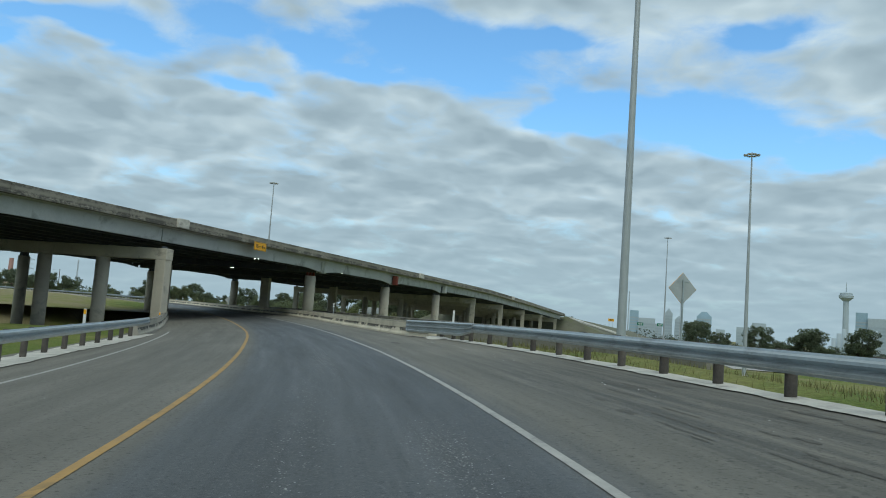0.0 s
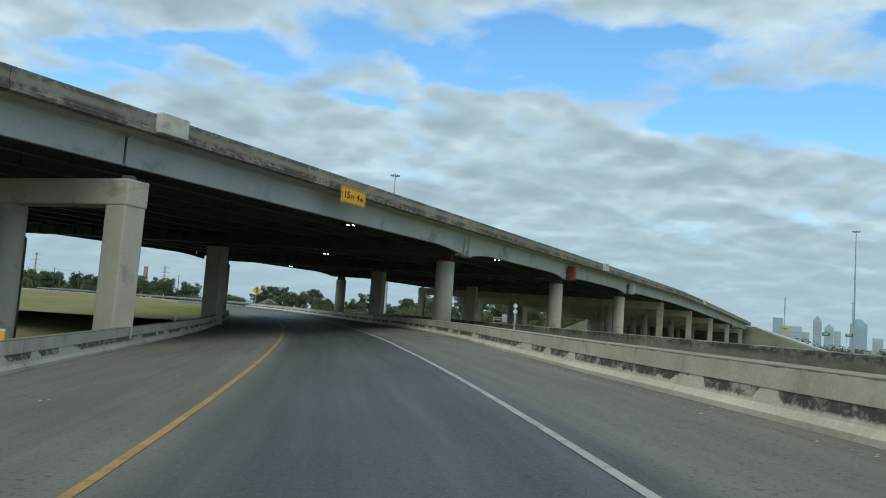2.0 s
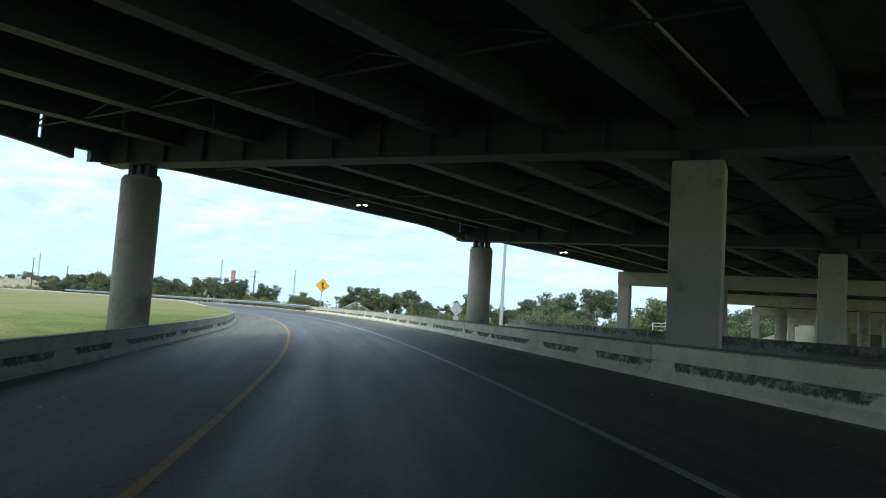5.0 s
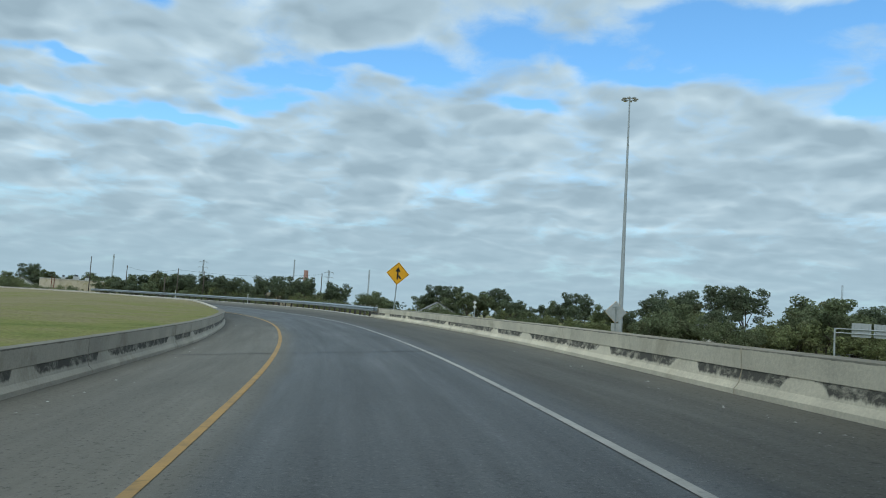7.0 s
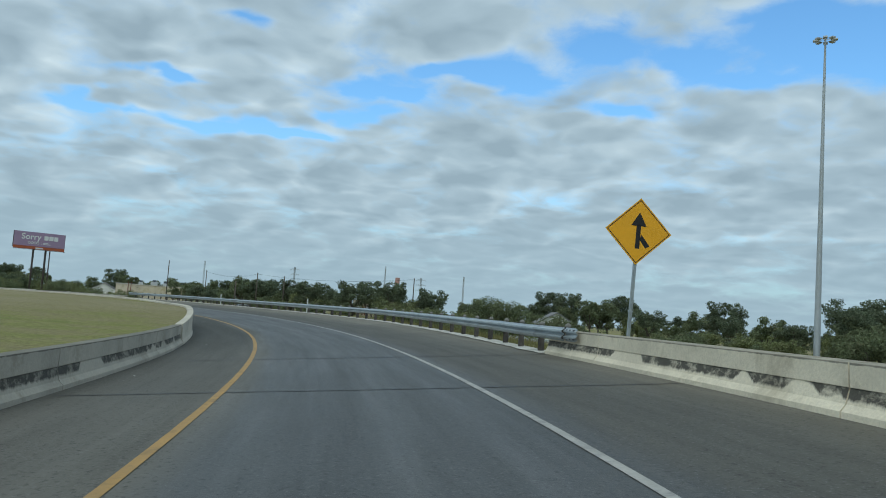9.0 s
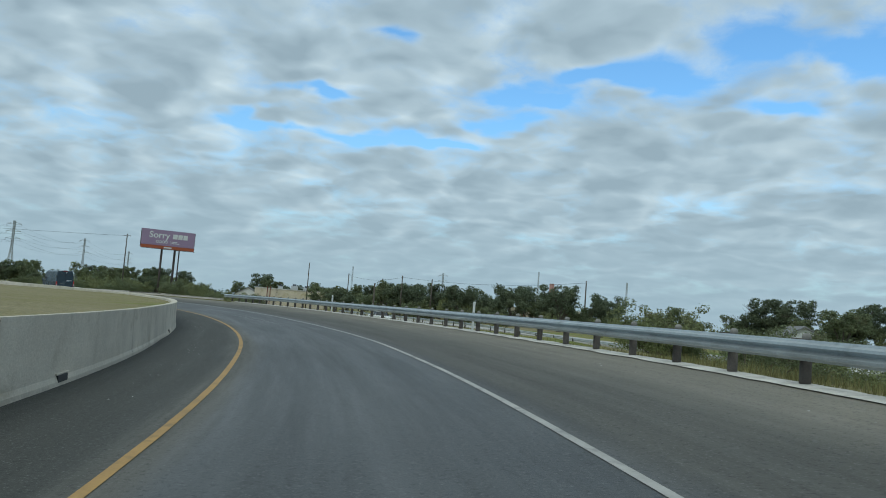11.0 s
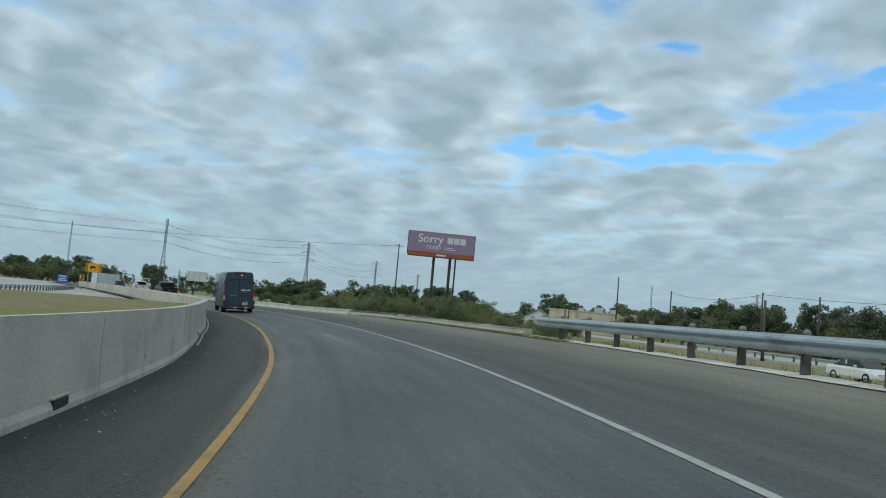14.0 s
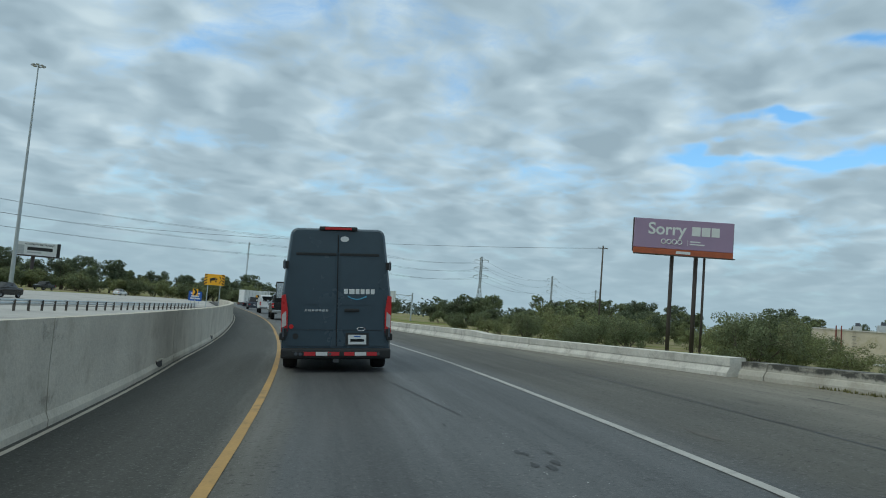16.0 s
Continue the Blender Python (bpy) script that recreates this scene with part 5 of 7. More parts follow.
# ---- trees and bushes ----
def leaf_cloud(blobs, count, size, rnd, flat=0.75):
    """Many small leaf sprays round the given blobs (x, y, z, radius), denser towards their skins."""
    pts = rnd.normal(size=(count, 3))
    pts /= np.linalg.norm(pts, axis=1)[:, None]
    vol = np.array([b[3] ** 2 for b in blobs])
    pick = rnd.choice(len(blobs), count, p=vol / vol.sum())
    ctr, rad = np.array([b[:3] for b in blobs])[pick], np.array([b[3] for b in blobs])[pick]
    r = rad * (0.45 + 0.55 * rnd.random(count) ** 0.5) * (0.85 + 0.3 * rnd.random(count))
    pos = ctr + pts * r[:, None] * np.array([1, 1, flat])
    face = pts + np.array([0, 0, 0.45]) + rnd.normal(size=(count, 3)) * 0.55
    face /= np.linalg.norm(face, axis=1)[:, None]
    a = np.cross(face, rnd.normal(size=(count, 3)))
    a /= np.linalg.norm(a, axis=1)[:, None]
    b = np.cross(face, a)
    b /= np.linalg.norm(b, axis=1)[:, None]
    k = size * (0.6 + 0.8 * rnd.random(count))[:, None]
    a, b = a * k, b * k * 0.62
    verts = np.stack([pos - a, pos + a * 0.5 - b, pos + a * 0.6 + b], 1).reshape(-1, 3)
    faces = (np.arange(count)[:, None] * 3 + np.arange(3)).tolist()
    return verts, faces


def leaf_mesh(name, verts, faces, mat):
    me = bpy.data.meshes.new(name)
    me.from_pydata(verts.tolist(), [], faces)
    me.materials.append(M[mat])
    return me


def tree(name, label, category, seed, height, spread, leaf, mat, count, trunk_part=0.3, bare=False):
    rnd = np.random.RandomState(seed)
    ob = thing(name, label, category, pose(0, 0, -60))
    bm = bmesh.new()
    forks = []
    lean = rnd.normal(0, 0.05, 2)
    top = Vector((lean[0] * height, lean[1] * height, height * trunk_part))
    stems = 1 if trunk_part > 0.2 else 4
    for q in range(stems):
        off = Vector((*(rnd.normal(0, 0.25, 2) if stems > 1 else (0, 0)), 0))
        tube(bm, off - Vector((0, 0, 0.5)), top + off, 0.030 * height / stems**0.5, 0.021 * height / stems**0.5, 8)
        for k in range(5 if stems == 1 else 2):
            a = 6.28 * (k + rnd.rand()) / 5 + q
            end = top + off + Vector((math.cos(a) * spread * (0.35 + 0.3 * rnd.rand()), math.sin(a) * spread * (0.35 + 0.3 * rnd.rand()), height * (0.22 + 0.3 * rnd.rand())))
            tube(bm, top + off, end, 0.016 * height / stems**0.5, 0.006 * height, 6)
            forks.append(end)
            for j in range(3):
                tip = end + Vector(rnd.normal(0, 0.16, 3) * spread) + Vector((0, 0, 0.10 * height))
                tube(bm, end, tip, 0.006 * height, 0.002 * height, 5)
                forks.append(tip)
    part("trunk", bm, "bark", ob, "forked grey-brown trunk and limbs")
    if not bare:
        blobs = []
        for f in forks:
            blobs.append((f.x, f.y, max(f.z, spread * 0.2), spread * (0.13 + 0.15 * rnd.rand())))
        low, high = height * trunk_part * 0.8, height
        for k in range(22):
            a, rr = rnd.rand() * 6.28, spread * 0.92 * rnd.rand() ** 0.5
            blobs.append((math.cos(a) * rr, math.sin(a) * rr, low + (high - low) * (0.15 + 0.72 * rnd.rand()), spread * (0.11 + 0.15 * rnd.rand())))
        v, f = leaf_cloud(blobs, count, leaf, rnd)
        v[:, 2] = np.clip(v[:, 2], 0.05, height * 1.04)
        part("crown", leaf_mesh("crown", v, f, mat), None, ob, "dense uneven crown of small leaves")
    return ob


def bare_tree(seed, height):
    rnd = random.Random(seed)
    ob = thing("bare_tree", "leafless grey tree with fine twigs", "tree", pose(0, 0, -60))
    bm = bmesh.new()

    def grow(p, d, length, r, depth):
        q = p + d * length
        tube(bm, p, q, r, r * 0.68, 5, False)
        if depth:
            for _ in range(3):
                e = (d + Vector((rnd.gauss(0, 0.5), rnd.gauss(0, 0.5), rnd.gauss(0.12, 0.3)))).normalized()
                grow(q, e, length * (0.62 + 0.2 * rnd.random()), r * 0.6, depth - 1)

    grow(Vector((0, 0, -0.3)), Vector((0, 0, 1)), height * 0.3, height * 0.018, 5)
    part("trunk", bm, "bark", ob)
    return ob


KINDS = [
    tree("oak_tree", "dark green live oak with a broad crown", "tree", 1, 9.5, 5.2, 0.22, "leaf_a", 5600, 0.2),
    tree("oak_tree", "dark green live oak, tall and ragged", "tree", 2, 11.5, 4.8, 0.215, "leaf_a", 5900, 0.2),
    tree("hackberry_tree", "mid-green hackberry with an open crown", "tree", 3, 10.5, 4.4, 0.25, "leaf_c", 4300, 0.21),
    tree("hackberry_tree", "mid-green spreading hackberry with a low crown", "tree", 4, 8.6, 4.9, 0.25, "leaf_c", 4300, 0.205),
    tree("mesquite_bush", "light olive green mesquite thicket", "bush", 5, 5.2, 3.6, 0.185, "leaf_b", 2900, 0.12),
    tree("mesquite_bush", "yellowish green ragged mesquite bush", "bush", 6, 4.2, 3.0, 0.165, "leaf_b", 3100, 0.10),
    tree("scrub_bush", "mid-green rounded scrub bush by the road", "bush", 7, 4.8, 3.3, 0.185, "leaf_c", 2900, 0.12),
    tree("mesquite_bush", "fine-leaved olive green mesquite thicket", "bush", 15, 5.0, 3.5, 0.085, "leaf_b", 9500, 0.12),
    tree("scrub_bush", "fine-leaved dark green scrub by the road", "bush", 17, 4.7, 3.2, 0.085, "leaf_c", 9500, 0.12),
]
GROUPS = ["roadside oaks", "roadside oaks", "roadside hackberries", "roadside hackberries", "roadside mesquites", "roadside mesquites", "roadside scrub", "roadside mesquites", "roadside scrub"]


def plant(kind, x, y, turn, size):
    ob = copy_thing(KINDS[kind], pose(x, y, level(x, y) - 0.15, 0, 0, turn) @ Matrix.Diagonal((size, size, size * 0.96, 1)))
    tagged(ob, group=GROUPS[kind])
    return ob


def belt(points, kinds, spacing, jitter, size, seed):
    rnd = random.Random(seed)
    for (x0, y0), (x1, y1) in zip(points, points[1:]):
        n = max(1, int(math.hypot(x1 - x0, y1 - y0) / spacing))
        for k in range(n):
            t = (k + rnd.random()) / n
            x, y = x0 + (x1 - x0) * t + rnd.gauss(0, jitter), y0 + (y1 - y0) * t + rnd.gauss(0, jitter)
            low = 0.74 if -190 < x < -48 and y > 250 else 1.14 if -48 <= x < 60 and y > 250 else 1.0  # the trees below the guardrail are young
            plant(rnd.choice(kinds), x, y, rnd.random() * 360, size * low * (0.66 + 0.62 * rnd.random()))


belt([(48, 306), (-5, 318), (-60, 318), (-110, 322), (-170, 334), (-250, 366), (-330, 366)], [0, 1, 2, 3, 0], 5.5, 7, 1.0, 11)
belt([(40, 282), (-20, 284), (-80, 292), (-125, 300)], [3, 4, 6, 3, 2, 0], 6.0, 6, 0.85, 12)
belt([(-196, 300), (-238, 322)], [3, 0], 11, 3, 0.75, 23)
belt([(-188, 249), (-207, 262), (-236, 282), (-262, 300)], [7, 8, 7, 8], 3.6, 3.0, 0.85, 13)
belt([(-205, 246), (-240, 256), (-290, 262)], [7, 8, 8, 7], 4.6, 3.0, 0.72, 14)
belt([(-268, 292), (-320, 300), (-380, 292), (-430, 270)], [3, 2, 0, 6], 6.0, 7, 0.85, 15)
belt([(-440, 262), (-436, 210), (-428, 165), (-405, 110), (-372, 60)], [2, 3, 0, 1, 6], 4.6, 8, 0.88, 16)
belt([(-480, 255), (-478, 190), (-460, 100)], [1, 0, 2], 6, 10, 1.05, 17)
belt([(99, 272), (108, 268), (118, 261), (140, 256), (160, 240)], [0, 1, 0, 6], 3.2, 4, 1.1, 18)
belt([(-330, 340), (-370, 345), (-430, 330)], [0, 1, 2], 6, 8, 1.0, 19)
belt([(-205, 345), (-290, 395), (-360, 400)], [0, 1], 7, 8, 1.05, 20)
belt([(30, 266), (10, 262), (-45, 258), (-90, 262), (-128, 284)], [4, 5, 6, 6], 4.2, 5, 1.0, 31)
belt([(36, 296), (-5, 302), (-60, 306), (-118, 312), (-170, 326), (-240, 352)], [6, 4, 6, 3], 4.5, 5, 1.1, 32)
belt([(-428, 250), (-424, 205), (-412, 160), (-390, 105)], [6, 4, 6], 4.5, 5, 1.1, 33)
belt([(-418, 240), (-414, 200), (-402, 150), (-380, 100), (-352, 52)], [6, 4, 6, 5], 3.4, 3, 1.15, 35)
belt([(36, 262), (0, 256), (-40, 262), (-75, 270)], [6, 3, 4, 6], 5.0, 3, 0.95, 36)
belt([(-275, 300), (-330, 308), (-390, 296)], [6, 4, 3], 5, 5, 1.0, 34)
belt([(-150, 285), (-196, 312)], [6, 4, 8], 3.2, 3, 0.75, 41)
for k, (x, y, s) in enumerate(((-168.0, 318.0, 1.12), (-176.0, 309.0, 1.0), (-159.0, 322.0, 1.05), (-147.0, 303.0, 0.92), (-47.0, 268.0, 0.85))):
    plant(0 if k < 3 else 1, x, y, k * 77, s)
rnd = random.Random(51)
for k in range(16):
    s = 174 + 40 * rnd.random()
    q = at(s, R_EDGE(s) + 6 + 7 * rnd.random())
    plant(rnd.choice((7, 8)), q.x, q.y, rnd.random() * 360, 0.38 + 0.25 * rnd.random())
for k, (x, y, size) in enumerate(((-187.5, 249.2, 0.62), (-181.0, 246.8, 0.55), (-176.4, 246.4, 0.5), (-172.6, 246.9, 0.5), (-189.0, 258.3, 0.7), (-183.2, 258.2, 0.66))):
    plant(7 + k % 2, x, y, k * 61, size)
bt = bare_tree(3, 6.0)
for x, y, s in ((-116.6, 327.0, 1.75), (-38.2, 87.4, 0.62)):
    tagged(copy_thing(bt, pose(x, y, level(x, y), 0, 0, x * 31) @ Matrix.Scale(s, 4)), group="bare trees")
bt.matrix_basis = pose(-122.5, 331, level(-122.5, 331)) @ Matrix.Scale(1.2, 4)
for i, (x, y) in enumerate(((-150, 330), (-180, 345), (60, 320), (-340, 372), (-250, 262), (-276, 270), (-262, 281), (-244, 270), (-258, 274))):
    KINDS[i].matrix_basis = pose(x, y, level(x, y))
    tagged(KINDS[i], group=GROUPS[i])


def far_woods():
    """The wooded distance all round the horizon."""
    rnd = np.random.RandomState(8)
    blobs = []
    for k in range(900):
        az = radians(-75 + 215 * rnd.rand())
        d = 560 + 900 * rnd.rand()
        x, y = -60 - d * math.sin(az), 150 + d * math.cos(az)
        blobs.append((x, y, level(x, y) + 3.0 + 4 * rnd.rand(), 6 + 6 * rnd.rand()))
    v, f = leaf_cloud(blobs, 45000, 1.5, rnd, 0.55)
    tagged(new("far_woods", leaf_mesh("far_woods", v, f, "leaf_far")), "distant woods along the horizon, haze in the leaf colour", "woods", kind="stuff")


far_woods()


def grass_tufts(name, spots, count, tall, seed, on_road=False, slim=1.0):
    rnd = np.random.RandomState(seed)
    verts, faces = [], []
    for k in range(count):
        s0, s1, u0, u1 = spots[k % len(spots)]
        s = s0 + (s1 - s0) * rnd.rand()
        side = u0 + (u1 - u0) * rnd.rand()
        base = (R_EDGE(s) if u0 > 0 or on_road else L_EDGE(s)) + side - (0.12 * rnd.rand() if on_road else 0)
        p = at(s, base)
        z = p.z if on_road else level(p.x, p.y)
        h = tall * (0.4 + 0.9 * rnd.rand())
        a = rnd.rand() * 6.28
        w = (0.05 + 0.05 * rnd.rand()) * (0.2 if on_road else slim)
        lx, ly = rnd.normal(0, 0.25 * h, 2)
        i = len(verts)
        verts += [(p.x - w * math.cos(a), p.y - w * math.sin(a), z - 0.03), (p.x + w * math.cos(a), p.y + w * math.sin(a), z - 0.03), (p.x + lx, p.y + ly, z + h)]
        faces.append((i, i + 1, i + 2))
    me = bpy.data.meshes.new(name)
    me.from_pydata(verts, [], faces)
    me.materials.append(M["grass"])
    tagged(new(name, me), "tufts of rough grass along the road's edge", "grass", kind="stuff")


grass_tufts("roadside_grass", [(-20, 34, 0.6, 6.0), (171, 268, 0.55, 2.0), (262, 296, 0.3, 3.0), (262, 296, 0.1, 0.6)], 24000, 0.17, 2, slim=0.16)
grass_tufts("tall_grass", [(171, 205, 0.5, 3.0), (178, 205, 0.6, 6.0)], 9000, 0.24, 8, slim=0.10)
grass_tufts("curb_grass", [(262, 290, 0.001, 0.12), (262, 284, -0.35, 0.2), (262, 284, -0.2, 0.1)], 16000, 0.05, 6, True)


# ---- signs ----
def diamond(bm, r, t0, t1):
    pts = [(0, -r), (r, 0), (0, r), (-r, 0)]
    return poly_prism(bm, pts, t0, t1)


def post_sign(m, ground, front, label, name="warning_sign", r=0.74, back_first=False, small=False):
    """A diamond sign on a square tube; its front looks along -y of m."""
    ob = thing(name, label, "road sign", m)
    part("panel", diamond(bmesh.new(), r, -0.006, 0.006), front, ob)
    part("backing", diamond(bmesh.new(), r * 0.985, 0.0065, 0.012), "sign_back", ob, "bare aluminium back")
    bm = boxed(-0.035, 0.035, 0.014, 0.08, ground, r * 0.55, bevel=0.006)
    part("post", bm, "galv", ob)
    part("brace", boxed(-r * 0.42, r * 0.42, 0.013, 0.04, r * 0.42, r * 0.47), "galv", ob)
    if small:
        part("plate", boxed(-0.3, 0.3, -0.006, 0.012, -r - 0.55, -r + 0.02), "sign_back", ob, "small square plate below")
    return ob


mg = post_sign(Matrix.Translation((-54.6, 159.2, 3.32)) @ pose(0, 0, 0, 0, 2.5, 30), -3.6, "sign_yellow", "yellow diamond merge sign on a galvanised post", "merge_sign", 0.735)
for r0, r1 in ((0.70, 0.675),):
    bm = bmesh.new()
    outer, inner = [(0, -r0), (r0, 0), (0, r0), (-r0, 0)], [(0, -r1), (r1, 0), (0, r1), (-r1, 0)]
    for k in range(4):
        q = [outer[k], outer[(k + 1) % 4], inner[(k + 1) % 4], inner[k]]
        bm.faces.new([bm.verts.new((x, -0.008, z)) for x, z in q])
    part("border", bm, "sign_black", mg)
bm = bmesh.new()
for q in ([(-0.05, -0.38), (0.05, -0.38), (0.05, 0.15), (-0.05, 0.15)], [(-0.17, 0.12), (0.17, 0.12), (0.0, 0.42)], [(0.18, -0.36), (0.27, -0.30), (0.07, -0.06), (0.04, -0.18)]):
    bm.faces.new([bm.verts.new((x, -0.009, z)) for x, z in q])
bmesh.ops.recalc_face_normals(bm, faces=bm.faces)
part("arrow", bm, "sign_black", mg, "black merging arrow")

post_sign(Matrix.Translation((12.5, 36.6, 3.45)) @ pose(0, 0, 0, 0, 0, 196), -5.2, "sign_yellow", "back of a diamond sign, bare aluminium, on a thin post", "diamond_sign_back", 0.78)
post_sign(Matrix.Translation((-42.0, 168.3, 1.75)) @ pose(0, 0, 0, 0, 0, 206), -6.5, "sign_yellow", "back of a diamond sign with a small plate below", "diamond_sign_back", 0.78, small=True)
post_sign(Matrix.Translation((-20.0, 196.0, -1.6)) @ pose(0, 0, 0, 0, 0, 200), -3.5, "sign_yellow", "back of a small diamond sign below the ramp", "diamond_sign_back", 0.5)


def delineator(m, label, mat="sign_white", height=1.15, double=False):
    ob = thing("delineator_post", label, "delineator", m, "delineators")
    part("post", boxed(-0.022 if double else -0.05, 0.022 if double else 0.05, -0.012, 0.012, -0.3, height, bevel=0.006), "sign_white" if not double else "galv", ob)
    if double:
        for z in (height - 0.05, height - 0.22):
            part("reflector", diamond(bmesh.new(), 0.08, -0.02, -0.012), "sign_white", ob, "white diamond reflector").location = (0, 0, z)
    else:
        part("reflector", boxed(-0.045, 0.045, -0.02, -0.012, height - 0.2, height - 0.03), mat, ob)


for s, u in ((33.2, 7.0), (215.8, 7.9), (238.3, 7.95)):
    delineator(place_on(s, u, -0.25, 0, False), "white flexible marker post behind the guardrail", height=1.35)
delineator(place_on(30.5, -7.7, -0.1, 0, False), "white marker post with a yellow top", "sign_yellow", 1.3)
for s in (50.0, 69.0, 87.0):
    delineator(place_on(s, L_EDGE(s) - 0.3, 0.58, 0, False), "small post with a yellow reflector on the parapet", "sign_yellow", 0.26)
for s, h in ((56.4, 0.35), (149.0, 0.2)):
    delineator(place_on(s, R_EDGE(s) + 0.45, 0.25, 0, False), "galvanised post with two white diamond reflectors on the parapet", height=h + 0.75, double=True)
delineator(pose(-34.7, 285.0, level(-34.7, 285.0)), "galvanised post with two white diamond reflectors", height=3.6, double=True)

# yellow truck-tipping board and chevrons in the gore
g = thing("truck_tipping_sign", "yellow warning board with black lorry and arrow on two posts", "road sign", pose(-248.4, 215.1, 2.85, 0, 0, 72))
part("panel", boxed(-1.22, 1.22, -0.012, 0.012, -0.66, 0.66, bevel=0.004), "sign_yellow", g)
for x in (-0.75, 0.75):
    part("post", boxed(x - 0.04, x + 0.04, 0.015, 0.09, -4.2, 0.6), "galv", g)
for k in range(4):
    z = -0.62 + 0.33 * k
    for sx in (-1, 1):
        bm = bmesh.new()
        bm.faces.new([bm.verts.new((sx * x, -0.015, zz)) for x, zz in ((1.2, z), (0.88, z + 0.16), (0.88, z + 0.32), (1.2, z + 0.16))])
        part("stripe", bm, "sign_black", g)
bm = bmesh.new()
for q in ([(-0.42, -0.18), (0.25, -0.05), (0.2, 0.28), (-0.45, 0.14)], [(0.28, -0.05), (0.45, -0.02), (0.42, 0.18), (0.26, 0.16)], [(-0.4, -0.36), (-0.24, -0.36), (-0.24, -0.2), (-0.4, -0.2)], [(0.2, -0.28), (0.36, -0.28), (0.36, -0.1), (0.2, -0.1)]):
    bm.faces.new([bm.verts.new((x - 0.1, -0.016, z)) for x, z in q])
part("symbol", bm, "sign_black", g, "black tipping lorry")
bm = bmesh.new()
bm.faces.new([bm.verts.new((x, -0.016, z)) for x, z in ((0.55, 0.4), (0.8, 0.0), (0.55, -0.4), (0.68, -0.4), (0.86, 0.0), (0.68, 0.4))])
part("arrow", bm, "sign_black", g)
for x, y in ((-262.0, 221.6), (-243.0, 213.0)):
    c = thing("chevron_sign", "yellow and black chevron board on one post", "road sign", pose(x, y, level(x, y) + 2.2, 0, 0, 74), "chevrons")
    part("panel", boxed(-0.3, 0.3, -0.008, 0.008, -0.38, 0.38), "sign_yellow", c)
    bm = bmesh.new()
    bm.faces.new([bm.verts.new((q, -0.011, z)) for q, z in ((-0.2, 0.36), (0.04, 0.36), (0.24, 0.0), (0.04, -0.36), (-0.2, -0.36), (0.0, 0.0))])
    part("arrow", bm, "sign_black", c)
    part("post", boxed(-0.03, 0.03, 0.01, 0.06, -2.5, 0.3), "galv", c)
b = thing("blue_info_sign", "small blue information sign with white bars", "road sign", pose(-279.0, 213.4, level(-279, 213) + 1.7, 0, 0, 84))
part("panel", boxed(-1.0, 1.0, -0.01, 0.01, -0.75, 0.75), "sign_blue", b)
for z, w in ((0.42, 0.7), (-0.02, 0.62), (-0.36, 0.75)):
    part("bar", boxed(-w, w, -0.016, -0.011, z - 0.1, z + 0.1), "sign_white", b)
for x in (-0.6, 0.6):
    part("post", boxed(x - 0.03, x + 0.03, 0.012, 0.06, -2.2, 0.5), "galv", b)

for x, y, z, mt, label in ((89.3, 310.4, 4.6, "sign_green", "green highway guide sign on two posts"), (83.0, 333.2, 5.6, "sign_yellow", "yellow highway sign on two posts"), (101.0, 322.0, 4.9, "sign_green", "small green highway guide sign on two posts")):
    c = thing("highway_sign", label, "road sign", pose(x, y, z, 0, 0, -17), "signs on the far highway")
    part("panel", boxed(-1.2, 1.2, -0.03, 0.03, -0.6, 0.6, bevel=0.01), mt, c)
    for k, w in enumerate((0.85, 0.6)):
        part("bar", boxed(-w, w, -0.04, -0.031, 0.16 - 0.4 * k, 0.33 - 0.4 * k), "sign_white" if mt == "sign_green" else "sign_black", c)
    for q in (-0.8, 0.8):
        part("post", boxed(q - 0.06, q + 0.06, 0.032, 0.15, level(x, y) - z - 0.3, 0.55), "galv", c)

# overhead sign bridge, seen from behind
gx, gy = -372.0, 266.0
gz = level(gx, gy)
g = thing("sign_gantry", "overhead sign bridge with the pale backs of two boards", "sign gantry", pose(gx, gy, gz, 0, 0, 76))
bm = bmesh.new()
for x in (-11.0, 9.5):
    tube(bm, (x, 0, -0.5), (x, 0, 8.2), 0.22, n=8)
part("leg", bm, "mast", g)
bm = bmesh.new()
for z in (6.0, 7.4):
    tube(bm, (-11, 0, z), (9.5, 0, z), 0.10, n=6)
for k in range(13):
    tube(bm, (-11 + k * 1.58, 0, 6.0 if k % 2 else 7.4), (-9.42 + k * 1.58, 0, 7.4 if k % 2 else 6.0), 0.05, n=5)
part("truss", bm, "mast", g)
for x0, x1 in ((-8.6, -2.2), (0.4, 4.6)):
    bd = part("board", boxed(x0, x1, -0.3, -0.22, 5.1, 8.3), "sign_white", g, "pale board back")
    for k in range(4):
        part("rib", boxed(x0 + 0.5 + k * (x1 - x0 - 1) / 3 - 0.05, x0 + 0.5 + k * (x1 - x0 - 1) / 3 + 0.05, -0.36, -0.302, 5.1, 8.3), "mast", bd)


# ---- billboards ----
def billboard(m, width, height, ground, label, mat, legs, name="billboard"):
    ob = thing(name, label, "billboard", m)
    part("panel", boxed(-width / 2, width / 2, 0.0, 0.35, 0, height, bevel=0.03), mat, ob)
    part("frame", boxed(-width / 2 - 0.12, width / 2 + 0.12, 0.36, 0.6, -0.5, height + 0.05), "brown_steel", ob)
    for k, (x, r) in enumerate(legs):
        bm = bmesh.new()
        tube(bm, (x, 0.8 + 0.5 * (k % 2), ground), (x, 0.8 + 0.5 * (k % 2), height * 0.7), r, n=14)
        part("leg", bm, "brown_steel", ob, "brown steel leg", True)
    return ob


